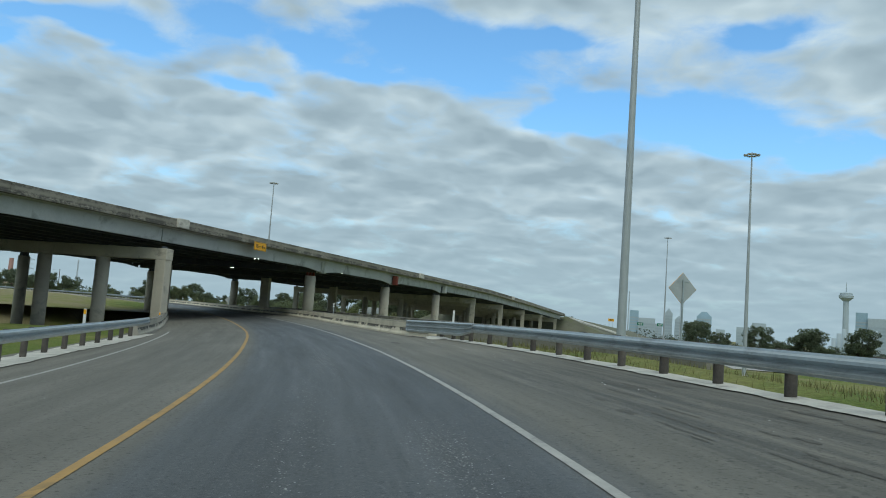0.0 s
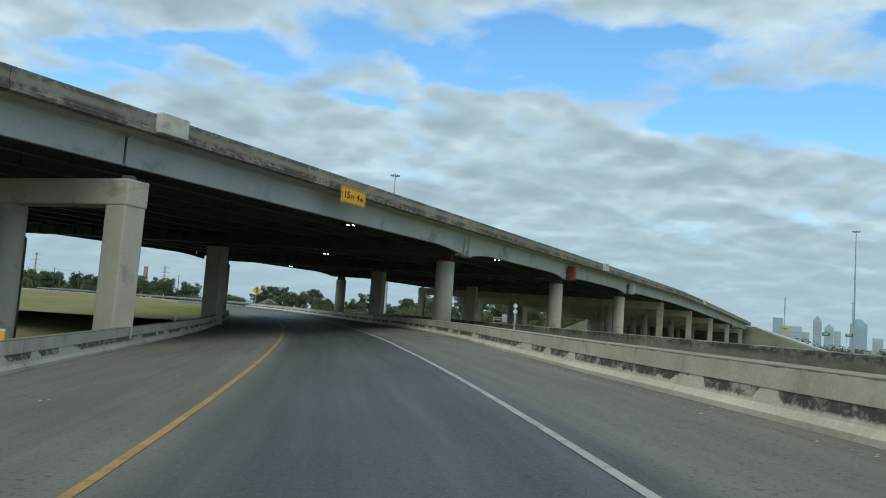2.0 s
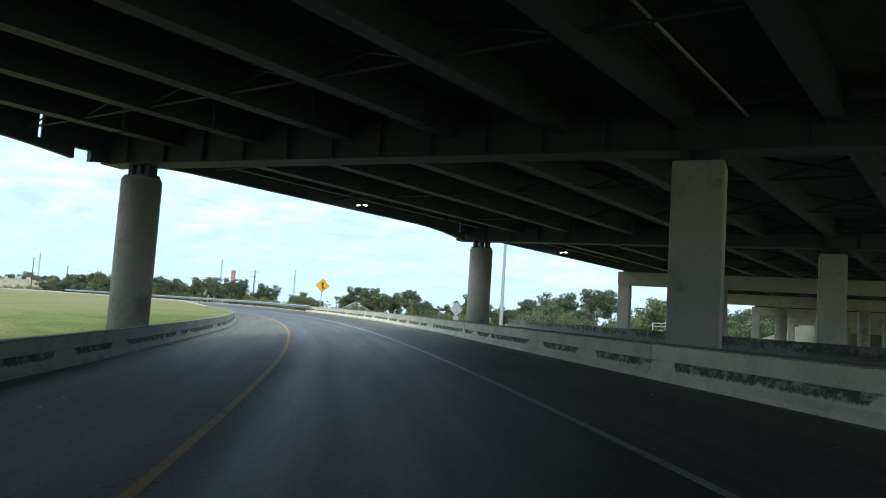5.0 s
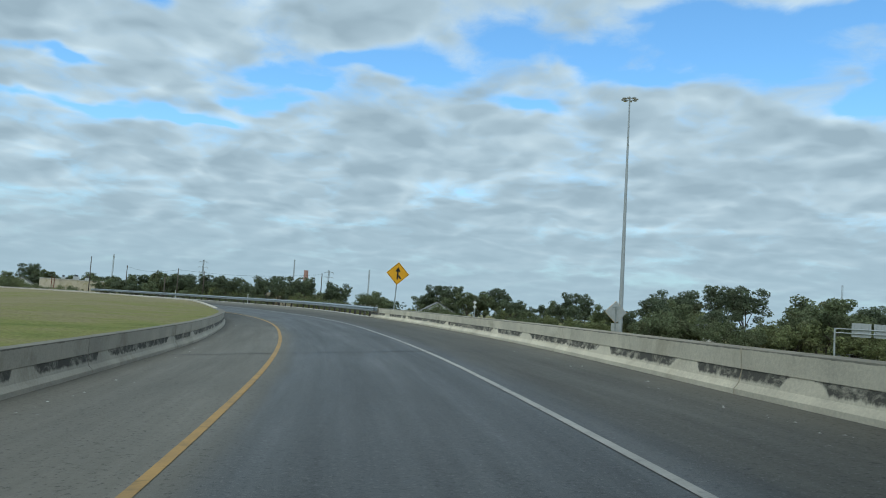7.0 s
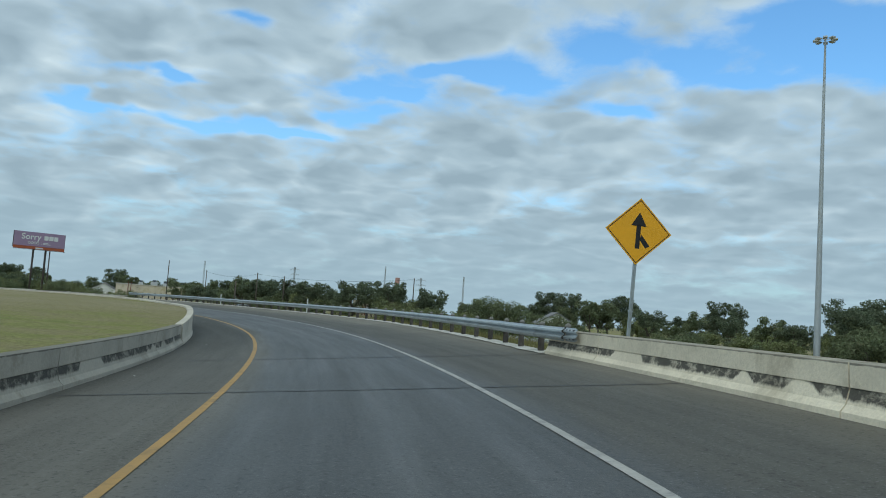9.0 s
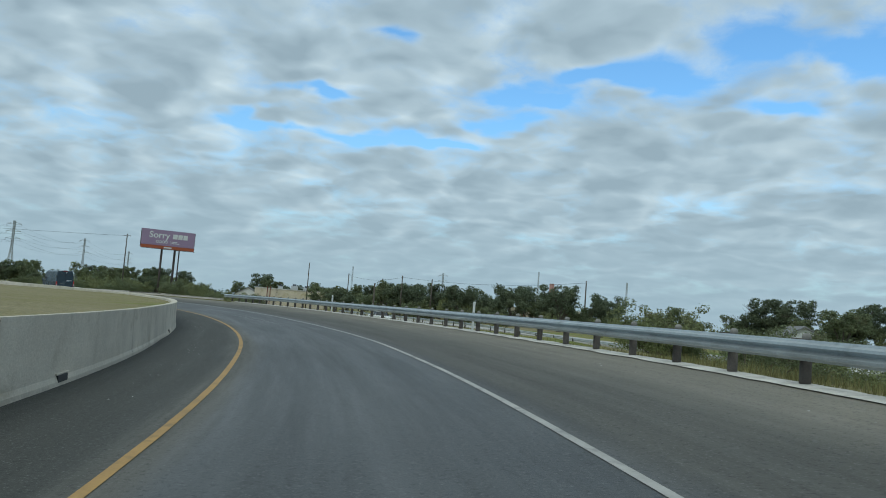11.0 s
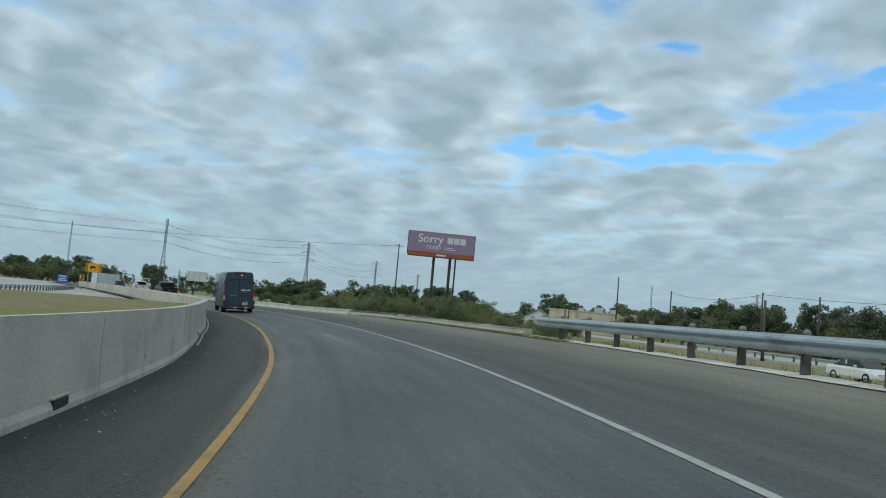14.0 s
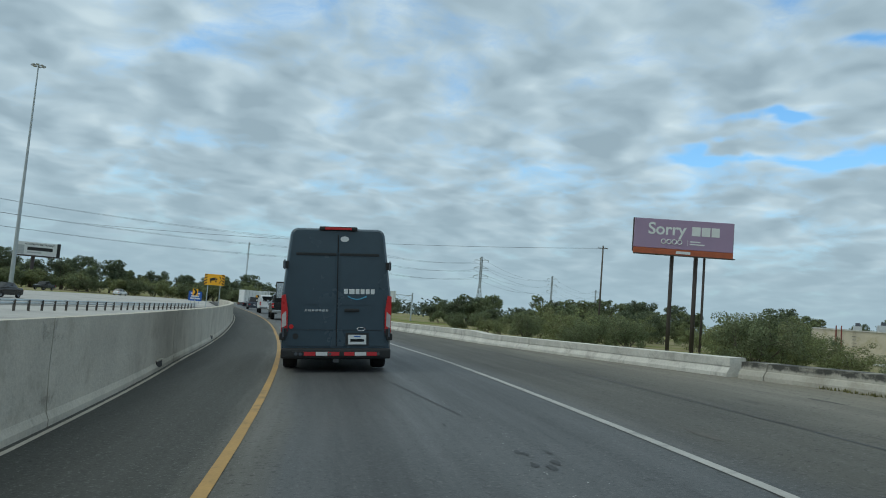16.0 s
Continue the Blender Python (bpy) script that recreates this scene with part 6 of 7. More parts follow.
bdir = Vector((-232.6, 262.8, 0)) - Vector((-227.9, 273.4, 0))
bturn = math.degrees(math.atan2(-bdir.y, -bdir.x))
bc = Vector((-230.25, 268.1, 0))
bg = level(bc.x, bc.y)
bb = billboard(Matrix.Translation((bc.x, bc.y, 10.95)) @ pose(0, 0, 0, 0, 0, bturn), 11.7, 3.55, bg - 11.6, "purple billboard with white lettering on three brown steel legs", "purple", [(-1.1, 0.24), (1.85, 0.26), (2.75, 0.15)])
apron = part("apron", boxed(-5.85, 5.85, -0.12, 0.5, -0.72, -0.04, bevel=0.02), "trim_orange", bb, "rust-orange apron")
part("name_plate", boxed(-0.85, 0.85, -0.16, -0.125, -0.58, -0.26), "sign_white", apron)
part("catwalk", boxed(-5.9, 5.9, -0.9, -0.12, -0.88, -0.80), "brown_steel", bb)
for k in range(9):
    bm = bmesh.new()
    tube(bm, (-5.6 + k * 1.4, -0.1, -0.78), (-5.6 + k * 1.4, -0.9, -0.86), 0.03, n=5)
    part("bracket", bm, "brown_steel", bb)
w = part("lettering", letters("Sorry", 2.0, "sign_white"), None, bb, "white word Sorry")
w.matrix_basis = pose(-2.0, -0.02, 2.30, 90, 0, 0)
for x0, x1 in ((0.95, 1.95), (2.1, 3.1), (3.25, 4.2)):
    part("name_bar", boxed(x0, x1, -0.03, -0.004, 1.72, 2.82, bevel=0.01), "sign_white", bb, "white block")
for k in range(4):
    bm = bmesh.new()
    for q in range(14):
        a0, a1 = 6.283 * q / 14, 6.283 * (q + 1) / 14
        tube(bm, (0.27 * math.cos(a0), -0.01, 0.27 * math.sin(a0)), (0.27 * math.cos(a1), -0.01, 0.27 * math.sin(a1)), 0.06, n=4)
    part("logo_ring", bm, "sign_white", bb).location = (-2.35 + k * 0.64, -0.01, 0.85)
for z, x1 in ((1.0, 2.0), (0.68, 2.5)):
    part("text_bar", boxed(0.75, x1, -0.03, -0.004, z - 0.07, z + 0.07), "sign_white", bb)
part("divider", boxed(0.5, 0.54, -0.03, -0.004, 0.45, 1.2), "sign_white", bb)

b2x, b2y = -418.0, 166.5
b2 = billboard(pose(b2x, b2y, 9.0, 0, 0, 92) @ Matrix.Scale(0.74, 4), 15.5, 5.4, (level(b2x, b2y) - 9.6) / 0.74, "white billboard with dark lettering on a single steel column", "sign_white", [(-1.0, 0.75)])
w = part("lettering", letters("ACCIDENTE DE TRABAJO", 1.0, "sign_black"), None, b2, "dark words")
w.matrix_basis = pose(1.2, -0.02, 4.5, 90, 0, 0)
part("number_bar", boxed(-3.4, 6.2, -0.03, -0.004, 2.0, 3.4), "sign_black", b2, "dark bar")
part("text_bar", boxed(-3.4, 2.0, -0.03, -0.004, 0.9, 1.4), "sign_back", b2)
part("picture", boxed(-7.4, -4.6, -0.03, -0.004, 0.2, 4.0), "sign_back", b2, "grey picture area")
part("catwalk", boxed(-9.5, 9.5, -1.2, 0.2, -0.6, -0.35), "brown_steel", b2)
part("return_panel", boxed(7.75, 9.0, 0.0, 1.2, -0.3, 5.6), "sign_black", b2, "dark end panel")
b3 = billboard(pose(-398.0, 132.0, 12.5, 0, 0, 96), 9.0, 5.0, level(-398, 132) - 13, "pale billboard seen at its edge", "sign_white", [(0.0, 0.6)])
part("catwalk", boxed(-6, 6, -1.0, 0.2, -1.6, -1.35), "brown_steel", b3)


# ---- poles, pylons and wires ----
def utility_pole(x, y, top, turn, arms, lamp=False):
    g = level(x, y)
    ob = thing("utility_pole", "weathered timber utility pole with cross arms", "utility pole", pose(x, y, 0, 0, 0, turn), "utility poles")
    bm = bmesh.new()
    tube(bm, (0, 0, g - 0.3), (0, 0, top), 0.19, 0.13, 10)
    part("pole", bm, "pole_wood", ob, smooth=True)
    for z, w in arms:
        arm = part("cross_arm", boxed(-w, w, -0.08, 0.02, z - 0.07, z + 0.07), "pole_wood", ob)
        for k in (-1, -0.5, 0.5, 1):
            bm = bmesh.new()
            tube(bm, (k * w * 0.93, -0.03, z + 0.07), (k * w * 0.93, -0.03, z + 0.28), 0.05, 0.03, 6)
            part("insulator", bm, "sign_back", arm)
    if lamp:
        bm = bmesh.new()
        tube(bm, (0, 0, top - 3), (2.2, 0, top - 2.0), 0.05, n=6)
        tube(bm, (2.2, 0, top - 2.0), (2.9, 0, top - 2.0), 0.12, 0.05, 6)
        part("lamp_arm", bm, "galv", ob)
    return ob


utility_pole(-249.2, 328.8, 12.6, 140, [(12.0, 1.3)], True)
utility_pole(-275.2, 283.2, 15.7, 60, [(15.2, 0.9)])
utility_pole(-243.0, 340.0, 10.4, 140, [(10.0, 1.2), (8.9, 1.0)])
utility_pole(-234.0, 346.0, 9.6, 140, [(9.2, 1.3)])
utility_pole(-205.0, 322.0, 9.5, 140, [(9.1, 0.7)])
utility_pole(-190.0, 316.0, 8.6, 120, [])
utility_pole(-150.0, 320.0, 10.0, 120, [(9.6, 0.9)])
utility_pole(-168.0, 272.0, 5.2, 120, [])


def pylon(x, y, top, turn, w=2.1):
    """A lattice tower with three pairs of arms."""
    g = level(x, y)
    ob = thing("power_pylon", "grey lattice power pylon with three pairs of arms", "pylon", pose(x, y, g, 0, 0, turn), "power pylons")
    h = top - g
    bm = bmesh.new()
    legs = lambda z: max(0.45, w * (1 - z / (h * 0.72))) if z < h * 0.72 else 0.45
    zs = [h * k / 14 for k in range(15)]
    for sx, sy in ((1, 1), (1, -1), (-1, -1), (-1, 1)):
        for z0, z1 in zip(zs, zs[1:]):
            tube(bm, (sx * legs(z0), sy * legs(z0), z0), (sx * legs(z1), sy * legs(z1), z1), 0.16, n=4, caps=False)
    part("leg", bm, "mast", ob)
    bm = bmesh.new()
    for z0, z1 in zip(zs, zs[1:]):
        a, b_ = legs(z0), legs(z1)
        for q in range(4):
            c0 = ((1, 1), (-1, 1), (-1, -1), (1, -1))[q]
            c1 = ((1, 1), (-1, 1), (-1, -1), (1, -1))[(q + 1) % 4]
            tube(bm, (c0[0] * a, c0[1] * a, z0), (c1[0] * b_, c1[1] * b_, z1), 0.08, n=3, caps=False)
            tube(bm, (c1[0] * a, c1[1] * a, z0), (c0[0] * b_, c0[1] * b_, z1), 0.08, n=3, caps=False)
    part("lattice", bm, "mast", ob)
    for z in (h * 0.70, h * 0.82, h * 0.94):
        for sg_ in (-1, 1):
            bm = bmesh.new()
            tube(bm, (sg_ * 0.4, 0.3, z), (sg_ * 4.0, 0, z + 0.25), 0.12, n=4)
            tube(bm, (sg_ * 0.4, 0, z + 1.2), (sg_ * 4.0, 0, z + 0.25), 0.09, n=4)
            tube(bm, (sg_ * 4.0, 0, z + 0.2), (sg_ * 4.0, 0, z - 1.0), 0.12, n=4)
            part("arm", bm, "mast", ob)
    return ob


def wire(a, b, sag, r=0.045):
    """A hanging cable as a thin tube."""
    a, b = Vector(a), Vector(b)
    bm = bmesh.new()
    n = 18
    pts = [a.lerp(b, k / n) - Vector((0, 0, sag * 4 * (k / n) * (1 - k / n))) for k in range(n + 1)]
    q = (b - a).to_track_quat("Z", "Y")
    ring = [q @ Vector((r * math.cos(k * math.pi / 2), r * math.sin(k * math.pi / 2), 0)) for k in range(4)]
    rows = [[bm.verts.new(p + o) for o in ring] for p in pts]
    for u, v in zip(rows, rows[1:]):
        for k in range(4):
            bm.faces.new((u[k], u[(k + 1) % 4], v[(k + 1) % 4], v[k]))
    return bm


PYL = [(-380.0, 20.0, 40.0), (-545.5, 282.7, 37.0), (-532.0, 359.0, 33.0), (-690.0, 480.0, 37.0), (-850.0, 610.0, 38.0)]
PTURN = [-58, -20, 45, 40, 40]
for (x, y, t), a in zip(PYL, PTURN):
    pylon(x, y, t, a)
pylon(-477.0, 687.0, 33.0, 20)
pylon(-356.0, 700.0, 29.0, 20)
lines = thing("power_lines", "thin sagging power cables between the pylons", "power line", Matrix())
for (p, q), (pa, qa) in zip(((PYL[0], PYL[1]), (PYL[1], PYL[2]), (PYL[2], PYL[3]), (PYL[3], PYL[4])), zip(PTURN, PTURN[1:])):
    for f in (0.70, 0.82, 0.94):
        for sg_ in (-1, 1):
            ends = []
            for (x, y, t), a in ((p, pa), (q, qa)):
                g = level(x, y)
                ends.append((x + sg_ * 4 * math.cos(radians(a)), y + sg_ * 4 * math.sin(radians(a)), g + (t - g) * f - 0.9))
            part("cable", wire(*ends, 6.0 if p is PYL[0] else 4.0, 0.04), "wire", lines)
local = thing("pole_wires", "thin wires between the timber poles", "power line", Matrix())
for a, b in (((-275.2, 283.2, 15.2), (-330, 190, 14)), ((-243, 340, 10.0), (-205, 322, 9.1)), ((-205, 322, 9.1), (-150, 320, 9.6))):
    part("cable", wire(a, b, 1.2, 0.03), "wire", local)


def thin_mast(x, y, top):
    ob = thing("radio_mast", "thin distant radio mast", "mast", pose(x, y, 0), "radio masts")
    bm = bmesh.new()
    g = level(x, y)
    for k in range(3):
        a = k * 2.094
        tube(bm, (0.5 * math.cos(a), 0.5 * math.sin(a), g), (0.4 * math.cos(a), 0.4 * math.sin(a), top), 0.14, n=4)
    for k in range(20):
        z = g + (top - g) * k / 20
        tube(bm, (0.5, 0, z), (-0.25, 0.4, z + (top - g) / 20), 0.08, n=3)
    part("mast", bm, "mast", ob)


for x, y, t in ((-330, 600, 31), (-250, 560, 24), (30, 620, 30), (190, 700, 38), (-440, 540, 26), (-700, 250, 40)):
    thin_mast(x, y, t)

# ---- buildings ----
def flat_building(x0, y0, x1, y1, depth, top, label):
    """A flat-roofed building from the ends of its front."""
    a, b_ = Vector((x0, y0, 0)), Vector((x1, y1, 0))
    w = (b_ - a).length
    turn = math.degrees(math.atan2(b_.y - a.y, b_.x - a.x))
    g = min(level(x0, y0), level(x1, y1)) - 0.5
    ob = thing("warehouse", label, "building", pose(x0, y0, g, 0, 0, turn))
    h = top - g
    wall = part("wall", boxed(0, w, 0, depth, 0, h, bevel=0.03), "cream", ob)
    part("coping", boxed(-0.15, w + 0.15, -0.15, depth + 0.15, h, h + 0.22), "curb", ob)
    part("roof", boxed(0.1, w - 0.1, 0.1, depth - 0.1, h - 0.5, h + 0.05), "roof_grey", ob)
    for x in (w * 0.18, w * 0.22):
        bm = bmesh.new()
        tube(bm, (x, -0.12, 0.3), (x, -0.12, h + 0.8), 0.1, n=8)
        part("pipe", bm, "rust", ob, "rusty down pipe")
    for k in range(9):
        part("rung", boxed(w * 0.30, w * 0.33, -0.2, -0.12, 0.8 + k * h / 10, 0.85 + k * h / 10), "dark_steel", ob)
    for x, s in ((w * 0.35, 0.7), (w * 0.55, 1.1), (w * 0.72, 0.8)):
        hv = part("roof_unit", boxed(x - s, x + s, depth * 0.3, depth * 0.3 + 1.6, h + 0.1, h + 0.3 + s, bevel=0.05), "sign_back", ob)
        part("hood", boxed(x - s * 0.5, x + s * 0.5, depth * 0.3 + 0.3, depth * 0.3 + 1.2, h + 0.3 + s, h + 0.9 + s), "dark_steel", hv)
    return ob


flat_building(-262.2, 319.2, -247.5, 334.5, 14, 3.7, "cream stucco flat-roofed warehouse with stained walls and roof units")
flat_building(-190.0, 352.0, -172.0, 357.0, 10, 3.6, "cream stucco flat-roofed building among trees")


def house(x, y, turn, w, d, h, label):
    g = level(x, y) - 0.3
    ob = thing("house", label, "house", pose(x, y, g, 0, 0, turn), "houses among the trees")
    part("wall", poly_prism(bmesh.new(), [(-w / 2, 0), (w / 2, 0), (w / 2, h), (0, h + w * 0.28), (-w / 2, h)], 0, d), "house_white", ob)
    for sg_ in (-1, 1):
        bm = bmesh.new()
        poly_prism(bm, [(0, h + w * 0.28 + 0.02), (sg_ * (w / 2 + 0.4), h - 0.2), (sg_ * (w / 2 + 0.4), h - 0.02), (0, h + w * 0.28 + 0.22)], -0.4, d + 0.4)
        part("roof", bm, "roof_grey", ob)
    for x0 in (-w * 0.25, w * 0.25):
        win = part("window", boxed(x0 - 0.5, x0 + 0.5, -0.04, 0.02, h * 0.4, h * 0.8), "glass_dark", ob)
        part("sill", boxed(x0 - 0.6, x0 + 0.6, -0.1, -0.042, h * 0.35, h * 0.4), "house_white", win)
    return ob


house(-96.0, 278.0, 25, 7, 9, 2.5, "white gabled house half hidden by trees")
house(-38.0, 281.0, 15, 6, 8, 2.6, "white gabled house half hidden by trees")
house(-12.0, 278.0, -20, 6, 8, 3.2, "small white shed among the trees")
house(-318.0, 360.0, 40, 10, 12, 3.4, "white gabled house half hidden by trees")

# chimney beyond the trees
cz = level(-300.0, 560.0)
ch = thing("chimney", "tall brick chimney, red at the top", "chimney", pose(-311.0, 585.0, cz))
for k, (z0, z1, r0, r1, mt) in enumerate(((0, 17, 1.9, 1.7, "concrete"), (17, 26, 1.7, 1.5, "brick_red"))):
    bm = bmesh.new()
    tube(bm, (0, 0, z0), (0, 0, z1), r0, r1, 16)
    part("band", bm, mt, ch, smooth=False)


# ---- the far city ----
def tower_block(az, d, top, w, mat, label, crown=0):
    """A far tower, by its bearing (degrees to the left of +y) from the start of the ramp."""
    x, y = -d * math.sin(radians(az)), d * math.cos(radians(az))
    ob = thing("office_tower", label, "office tower", pose(x, y, -16, 0, 0, az), "city skyline")
    h = d * math.tan(radians(top)) + 17
    ww = d * radians(w) / 2
    body = part("wall", boxed(-ww, ww, -ww * 0.7, ww * 0.7, 0, h * (0.86 if crown else 1.0)), mat, ob)
    if crown == 1:
        for k, f in ((0, 0.7), (1, 0.45), (2, 0.2)):
            part("setback", boxed(-ww * f, ww * f, -ww * f, ww * f, h * (0.86 + 0.045 * k), h * (0.905 + 0.045 * k)), mat, ob)
    if crown == 2:
        part("roof", poly_prism(bmesh.new(), [(-ww * 0.9, h * 0.86), (ww * 0.9, h * 0.86), (ww * 0.35, h), (-ww * 0.35, h)], -ww * 0.5, ww * 0.5), mat, ob)
    floors = max(4, int(h / 11))
    for k in range(floors):
        z = 6 + (h * 0.84 - 8) * k / floors
        part("window_band", boxed(-ww * 0.92, ww * 0.92, -ww * 0.7 - 0.6, -ww * 0.7 - 0.3, z, z + (h * 0.84) / floors * 0.45), "tower_window", body)
    return ob


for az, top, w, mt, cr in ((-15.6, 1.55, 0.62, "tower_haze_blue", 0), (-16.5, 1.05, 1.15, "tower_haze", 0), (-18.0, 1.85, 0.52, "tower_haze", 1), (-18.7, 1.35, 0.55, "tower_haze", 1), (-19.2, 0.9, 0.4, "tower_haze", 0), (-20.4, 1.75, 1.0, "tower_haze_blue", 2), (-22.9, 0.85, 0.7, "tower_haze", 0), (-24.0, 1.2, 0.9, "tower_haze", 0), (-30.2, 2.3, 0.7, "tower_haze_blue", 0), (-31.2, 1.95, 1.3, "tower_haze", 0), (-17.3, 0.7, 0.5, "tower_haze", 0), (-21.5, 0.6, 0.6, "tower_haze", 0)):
    tower_block(az, 2400, top, w, mt, "distant office tower of the city skyline, haze in its colour", cr)

tx, ty = 926.0, 1652.0
tw = thing("observation_tower", "slender observation tower with a round top house, haze in its colour", "tower", pose(tx, ty, -16))
bm = bmesh.new()
tube(bm, (0, 0, 0), (0, 0, 128), 6.5, 5.5, 12)
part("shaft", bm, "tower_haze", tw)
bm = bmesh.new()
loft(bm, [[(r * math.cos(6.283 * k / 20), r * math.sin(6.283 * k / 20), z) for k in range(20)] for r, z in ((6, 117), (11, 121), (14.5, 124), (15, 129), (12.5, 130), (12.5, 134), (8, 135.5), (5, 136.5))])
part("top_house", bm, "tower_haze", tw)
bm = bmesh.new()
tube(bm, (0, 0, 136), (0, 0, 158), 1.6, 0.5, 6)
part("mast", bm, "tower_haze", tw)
for k in range(9):
    az, d = -28.6 - 0.30 * k, 520
    x, y = -d * math.sin(radians(az)), d * math.cos(radians(az))
    ob = thing("silo", "concrete silo of a distant plant, pale haze in its colour", "silo", pose(x, y, -12), "plant silos")
    bm = bmesh.new()
    tube(bm, (0, 0, 0), (0, 0, 18 + 3 * ((k * 7) % 3)), 1.25, n=12)
    part("shell", bm, "tower_haze", ob, smooth=True)

# ---- neighbouring roads ----
def draped(points, half, mat, name, label, lift=0.06, step=4.0):
    """A road laid over the ground along a line of places."""
    pts = []
    for (x0, y0), (x1, y1) in zip(points, points[1:]):
        n = max(1, int(math.hypot(x1 - x0, y1 - y0) / step))
        pts += [(x0 + (x1 - x0) * k / n, y0 + (y1 - y0) * k / n) for k in range(n)]
    pts.append(points[-1])
    for q in range(120):
        pts = [pts[0]] + [tuple((np.array(a) + 2 * np.array(c) + np.array(d)) / 4) for a, c, d in zip(pts, pts[1:], pts[2:])] + [pts[-1]]
    bm = bmesh.new()
    rows = []
    for k, (x, y) in enumerate(pts):
        xa, ya = pts[max(0, k - 1)]
        xb, yb = pts[min(len(pts) - 1, k + 1)]
        d = Vector((xb - xa, yb - ya, 0)).normalized()
        n = Vector((d.y, -d.x, 0))
        m = 5
        row = []
        for j in range(m + 1):
            p = Vector((x, y, 0)) + n * half * (2 * j / m - 1)
            row.append(bm.verts.new((p.x, p.y, level(p.x, p.y) + lift + 0.12)))
        for end in (0, -1):
            c = row[end].co
            row.insert(0 if end == 0 else len(row), bm.verts.new((c.x, c.y, c.z - 0.6)))
        rows.append(row)
    for r0, r1 in zip(rows, rows[1:]):
        for j in range(len(r0) - 1):
            bm.faces.new((r0[j], r0[j + 1], r1[j + 1], r1[j]))
    bmesh.ops.recalc_face_normals(bm, faces=bm.faces)
    for f in bm.faces:
        if f.normal.z < -0.01:
            f.normal_flip()
    return tagged(new(name, finish(bm, name, mat)), label, "road", kind="structure")


draped([(-300, 330), (-215, 300), (-156, 272), (-108, 250), (-40, 244), (40, 270), (120, 330)], 5.0, "pave", "frontage_road", "grey frontage road below the ramp")
draped([(-520, 262), (-430, 236), (-330, 207), (-255, 193), (-205, 183), (-168, 160), (-172, 100), (-175, 20), (-170, -140)], 18.5, "pave", "main_road", "wide pale concrete main road beside the ramp", 0.1)
draped([(80, 170), (120, 320), (190, 560), (280, 900)], 9.0, "pave", "city_highway", "pale highway running towards the city")


def apron_section(s):
    row, u0 = [], float(table(LEFT, s))
    for d in (0.45, 3.0, 6.0, 10.0, 14.0, 19.0, 24.0, 30.0, 36.0, 42.0):
        p = at(s, u0 - d)
        row.append((u0 - d, level(p.x, p.y) + 0.13 - p.z))
    return row


apron = tagged(new("paved_gore", finish(sweep(apron_section, 292, 420, 3.0, closed=False), "paved_gore", "pave", True)), "pale concrete strip between the wall and the main road", "pavement", kind="structure")
for p in apron.data.polygons:
    if p.normal.z < 0:
        p.flip()


def ground_rail(points, name, label, top=0.72, spacing=3.81):
    ob = thing(name, label, "guardrail", Matrix(), kind="structure")
    pb = bmesh.new()
    box(pb, -0.07, 0.07, -0.07, 0.07, -0.5, top - 0.04)
    pm = finish(pb, "post", "wood")
    for (x0, y0), (x1, y1) in zip(points, points[1:]):
        n = max(1, int(math.hypot(x1 - x0, y1 - y0) / spacing))
        turn = math.degrees(math.atan2(y1 - y0, x1 - x0))
        for k in range(n):
            xa, ya, xb, yb = (x0 + (x1 - x0) * k / n, y0 + (y1 - y0) * k / n, x0 + (x1 - x0) * (k + 1) / n, y0 + (y1 - y0) * (k + 1) / n)
            za, zb = level(xa, ya) + 0.12, level(xb, yb) + 0.12
            bm = bmesh.new()
            for z0, z1 in ((top - 0.3, top - 0.17), (top - 0.14, top)):
                vs = []
                for x, y, z in ((xa, ya, za), (xb, yb, zb)):
                    nx, ny = -math.sin(radians(turn)), math.cos(radians(turn))
                    vs.append([bm.verts.new((x + nx * o, y + ny * o, z + h)) for o, h in ((0.0, z0), (0.06, (z0 + z1) / 2 - 0.03), (0.06, (z0 + z1) / 2 + 0.03), (0.0, z1), (-0.02, (z0 + z1) / 2))])
                for j in range(5):
                    bm.faces.new((vs[0][j], vs[0][(j + 1) % 5], vs[1][(j + 1) % 5], vs[1][j]))
            part("rail", bm, "galv", ob)
            p = part("post", pm, None, ob)
            p.matrix_basis = pose(xa, ya, za)


ground_rail([(-60, 231), (-112, 244.5), (-153, 266), (-190, 285)], "frontage_guardrail", "galvanised guardrail along the frontage road below")
ground_rail([(-158, 187), (-186, 198.5), (-222, 207.0), (-256, 213.5)], "main_road_guardrail", "galvanised guardrail along the main road", spacing=1.905)

# a smaller sign frame on the road below
fx, fy = -15.6, 242.8
fz = level(fx, fy)
frame_sign = thing("sign_gantry", "grey steel sign frame with the pale backs of two boards", "sign gantry", pose(fx, fy, fz, 0, 0, 10) @ Matrix.Diagonal((0.85, 1, 0.86, 1)))
for x in (-4.6, 4.6):
    part("post", tube(bmesh.new(), (x, 0, -0.3), (x, 0, 6.9), 0.16, 0.14, 12), "mast", frame_sign)
for z in (6.1, 6.8):
    part("beam", tube(bmesh.new(), (-4.6, 0, z), (4.6, 0, z), 0.09, n=10), "mast", frame_sign)
for x0, x1 in ((-1.8, 1.4), (1.8, 4.2)):
    board = part("board", boxed(x0, x1, 0.12, 0.17, 5.5, 7.9, bevel=0.02), "sign_back", frame_sign, "pale bare back of a sign board")
    for x in (x0 + 0.4, (x0 + x1) / 2, x1 - 0.4):
        part("stiffener", boxed(x - 0.04, x + 0.04, 0.04, 0.12, 5.5, 7.9), "mast", board)


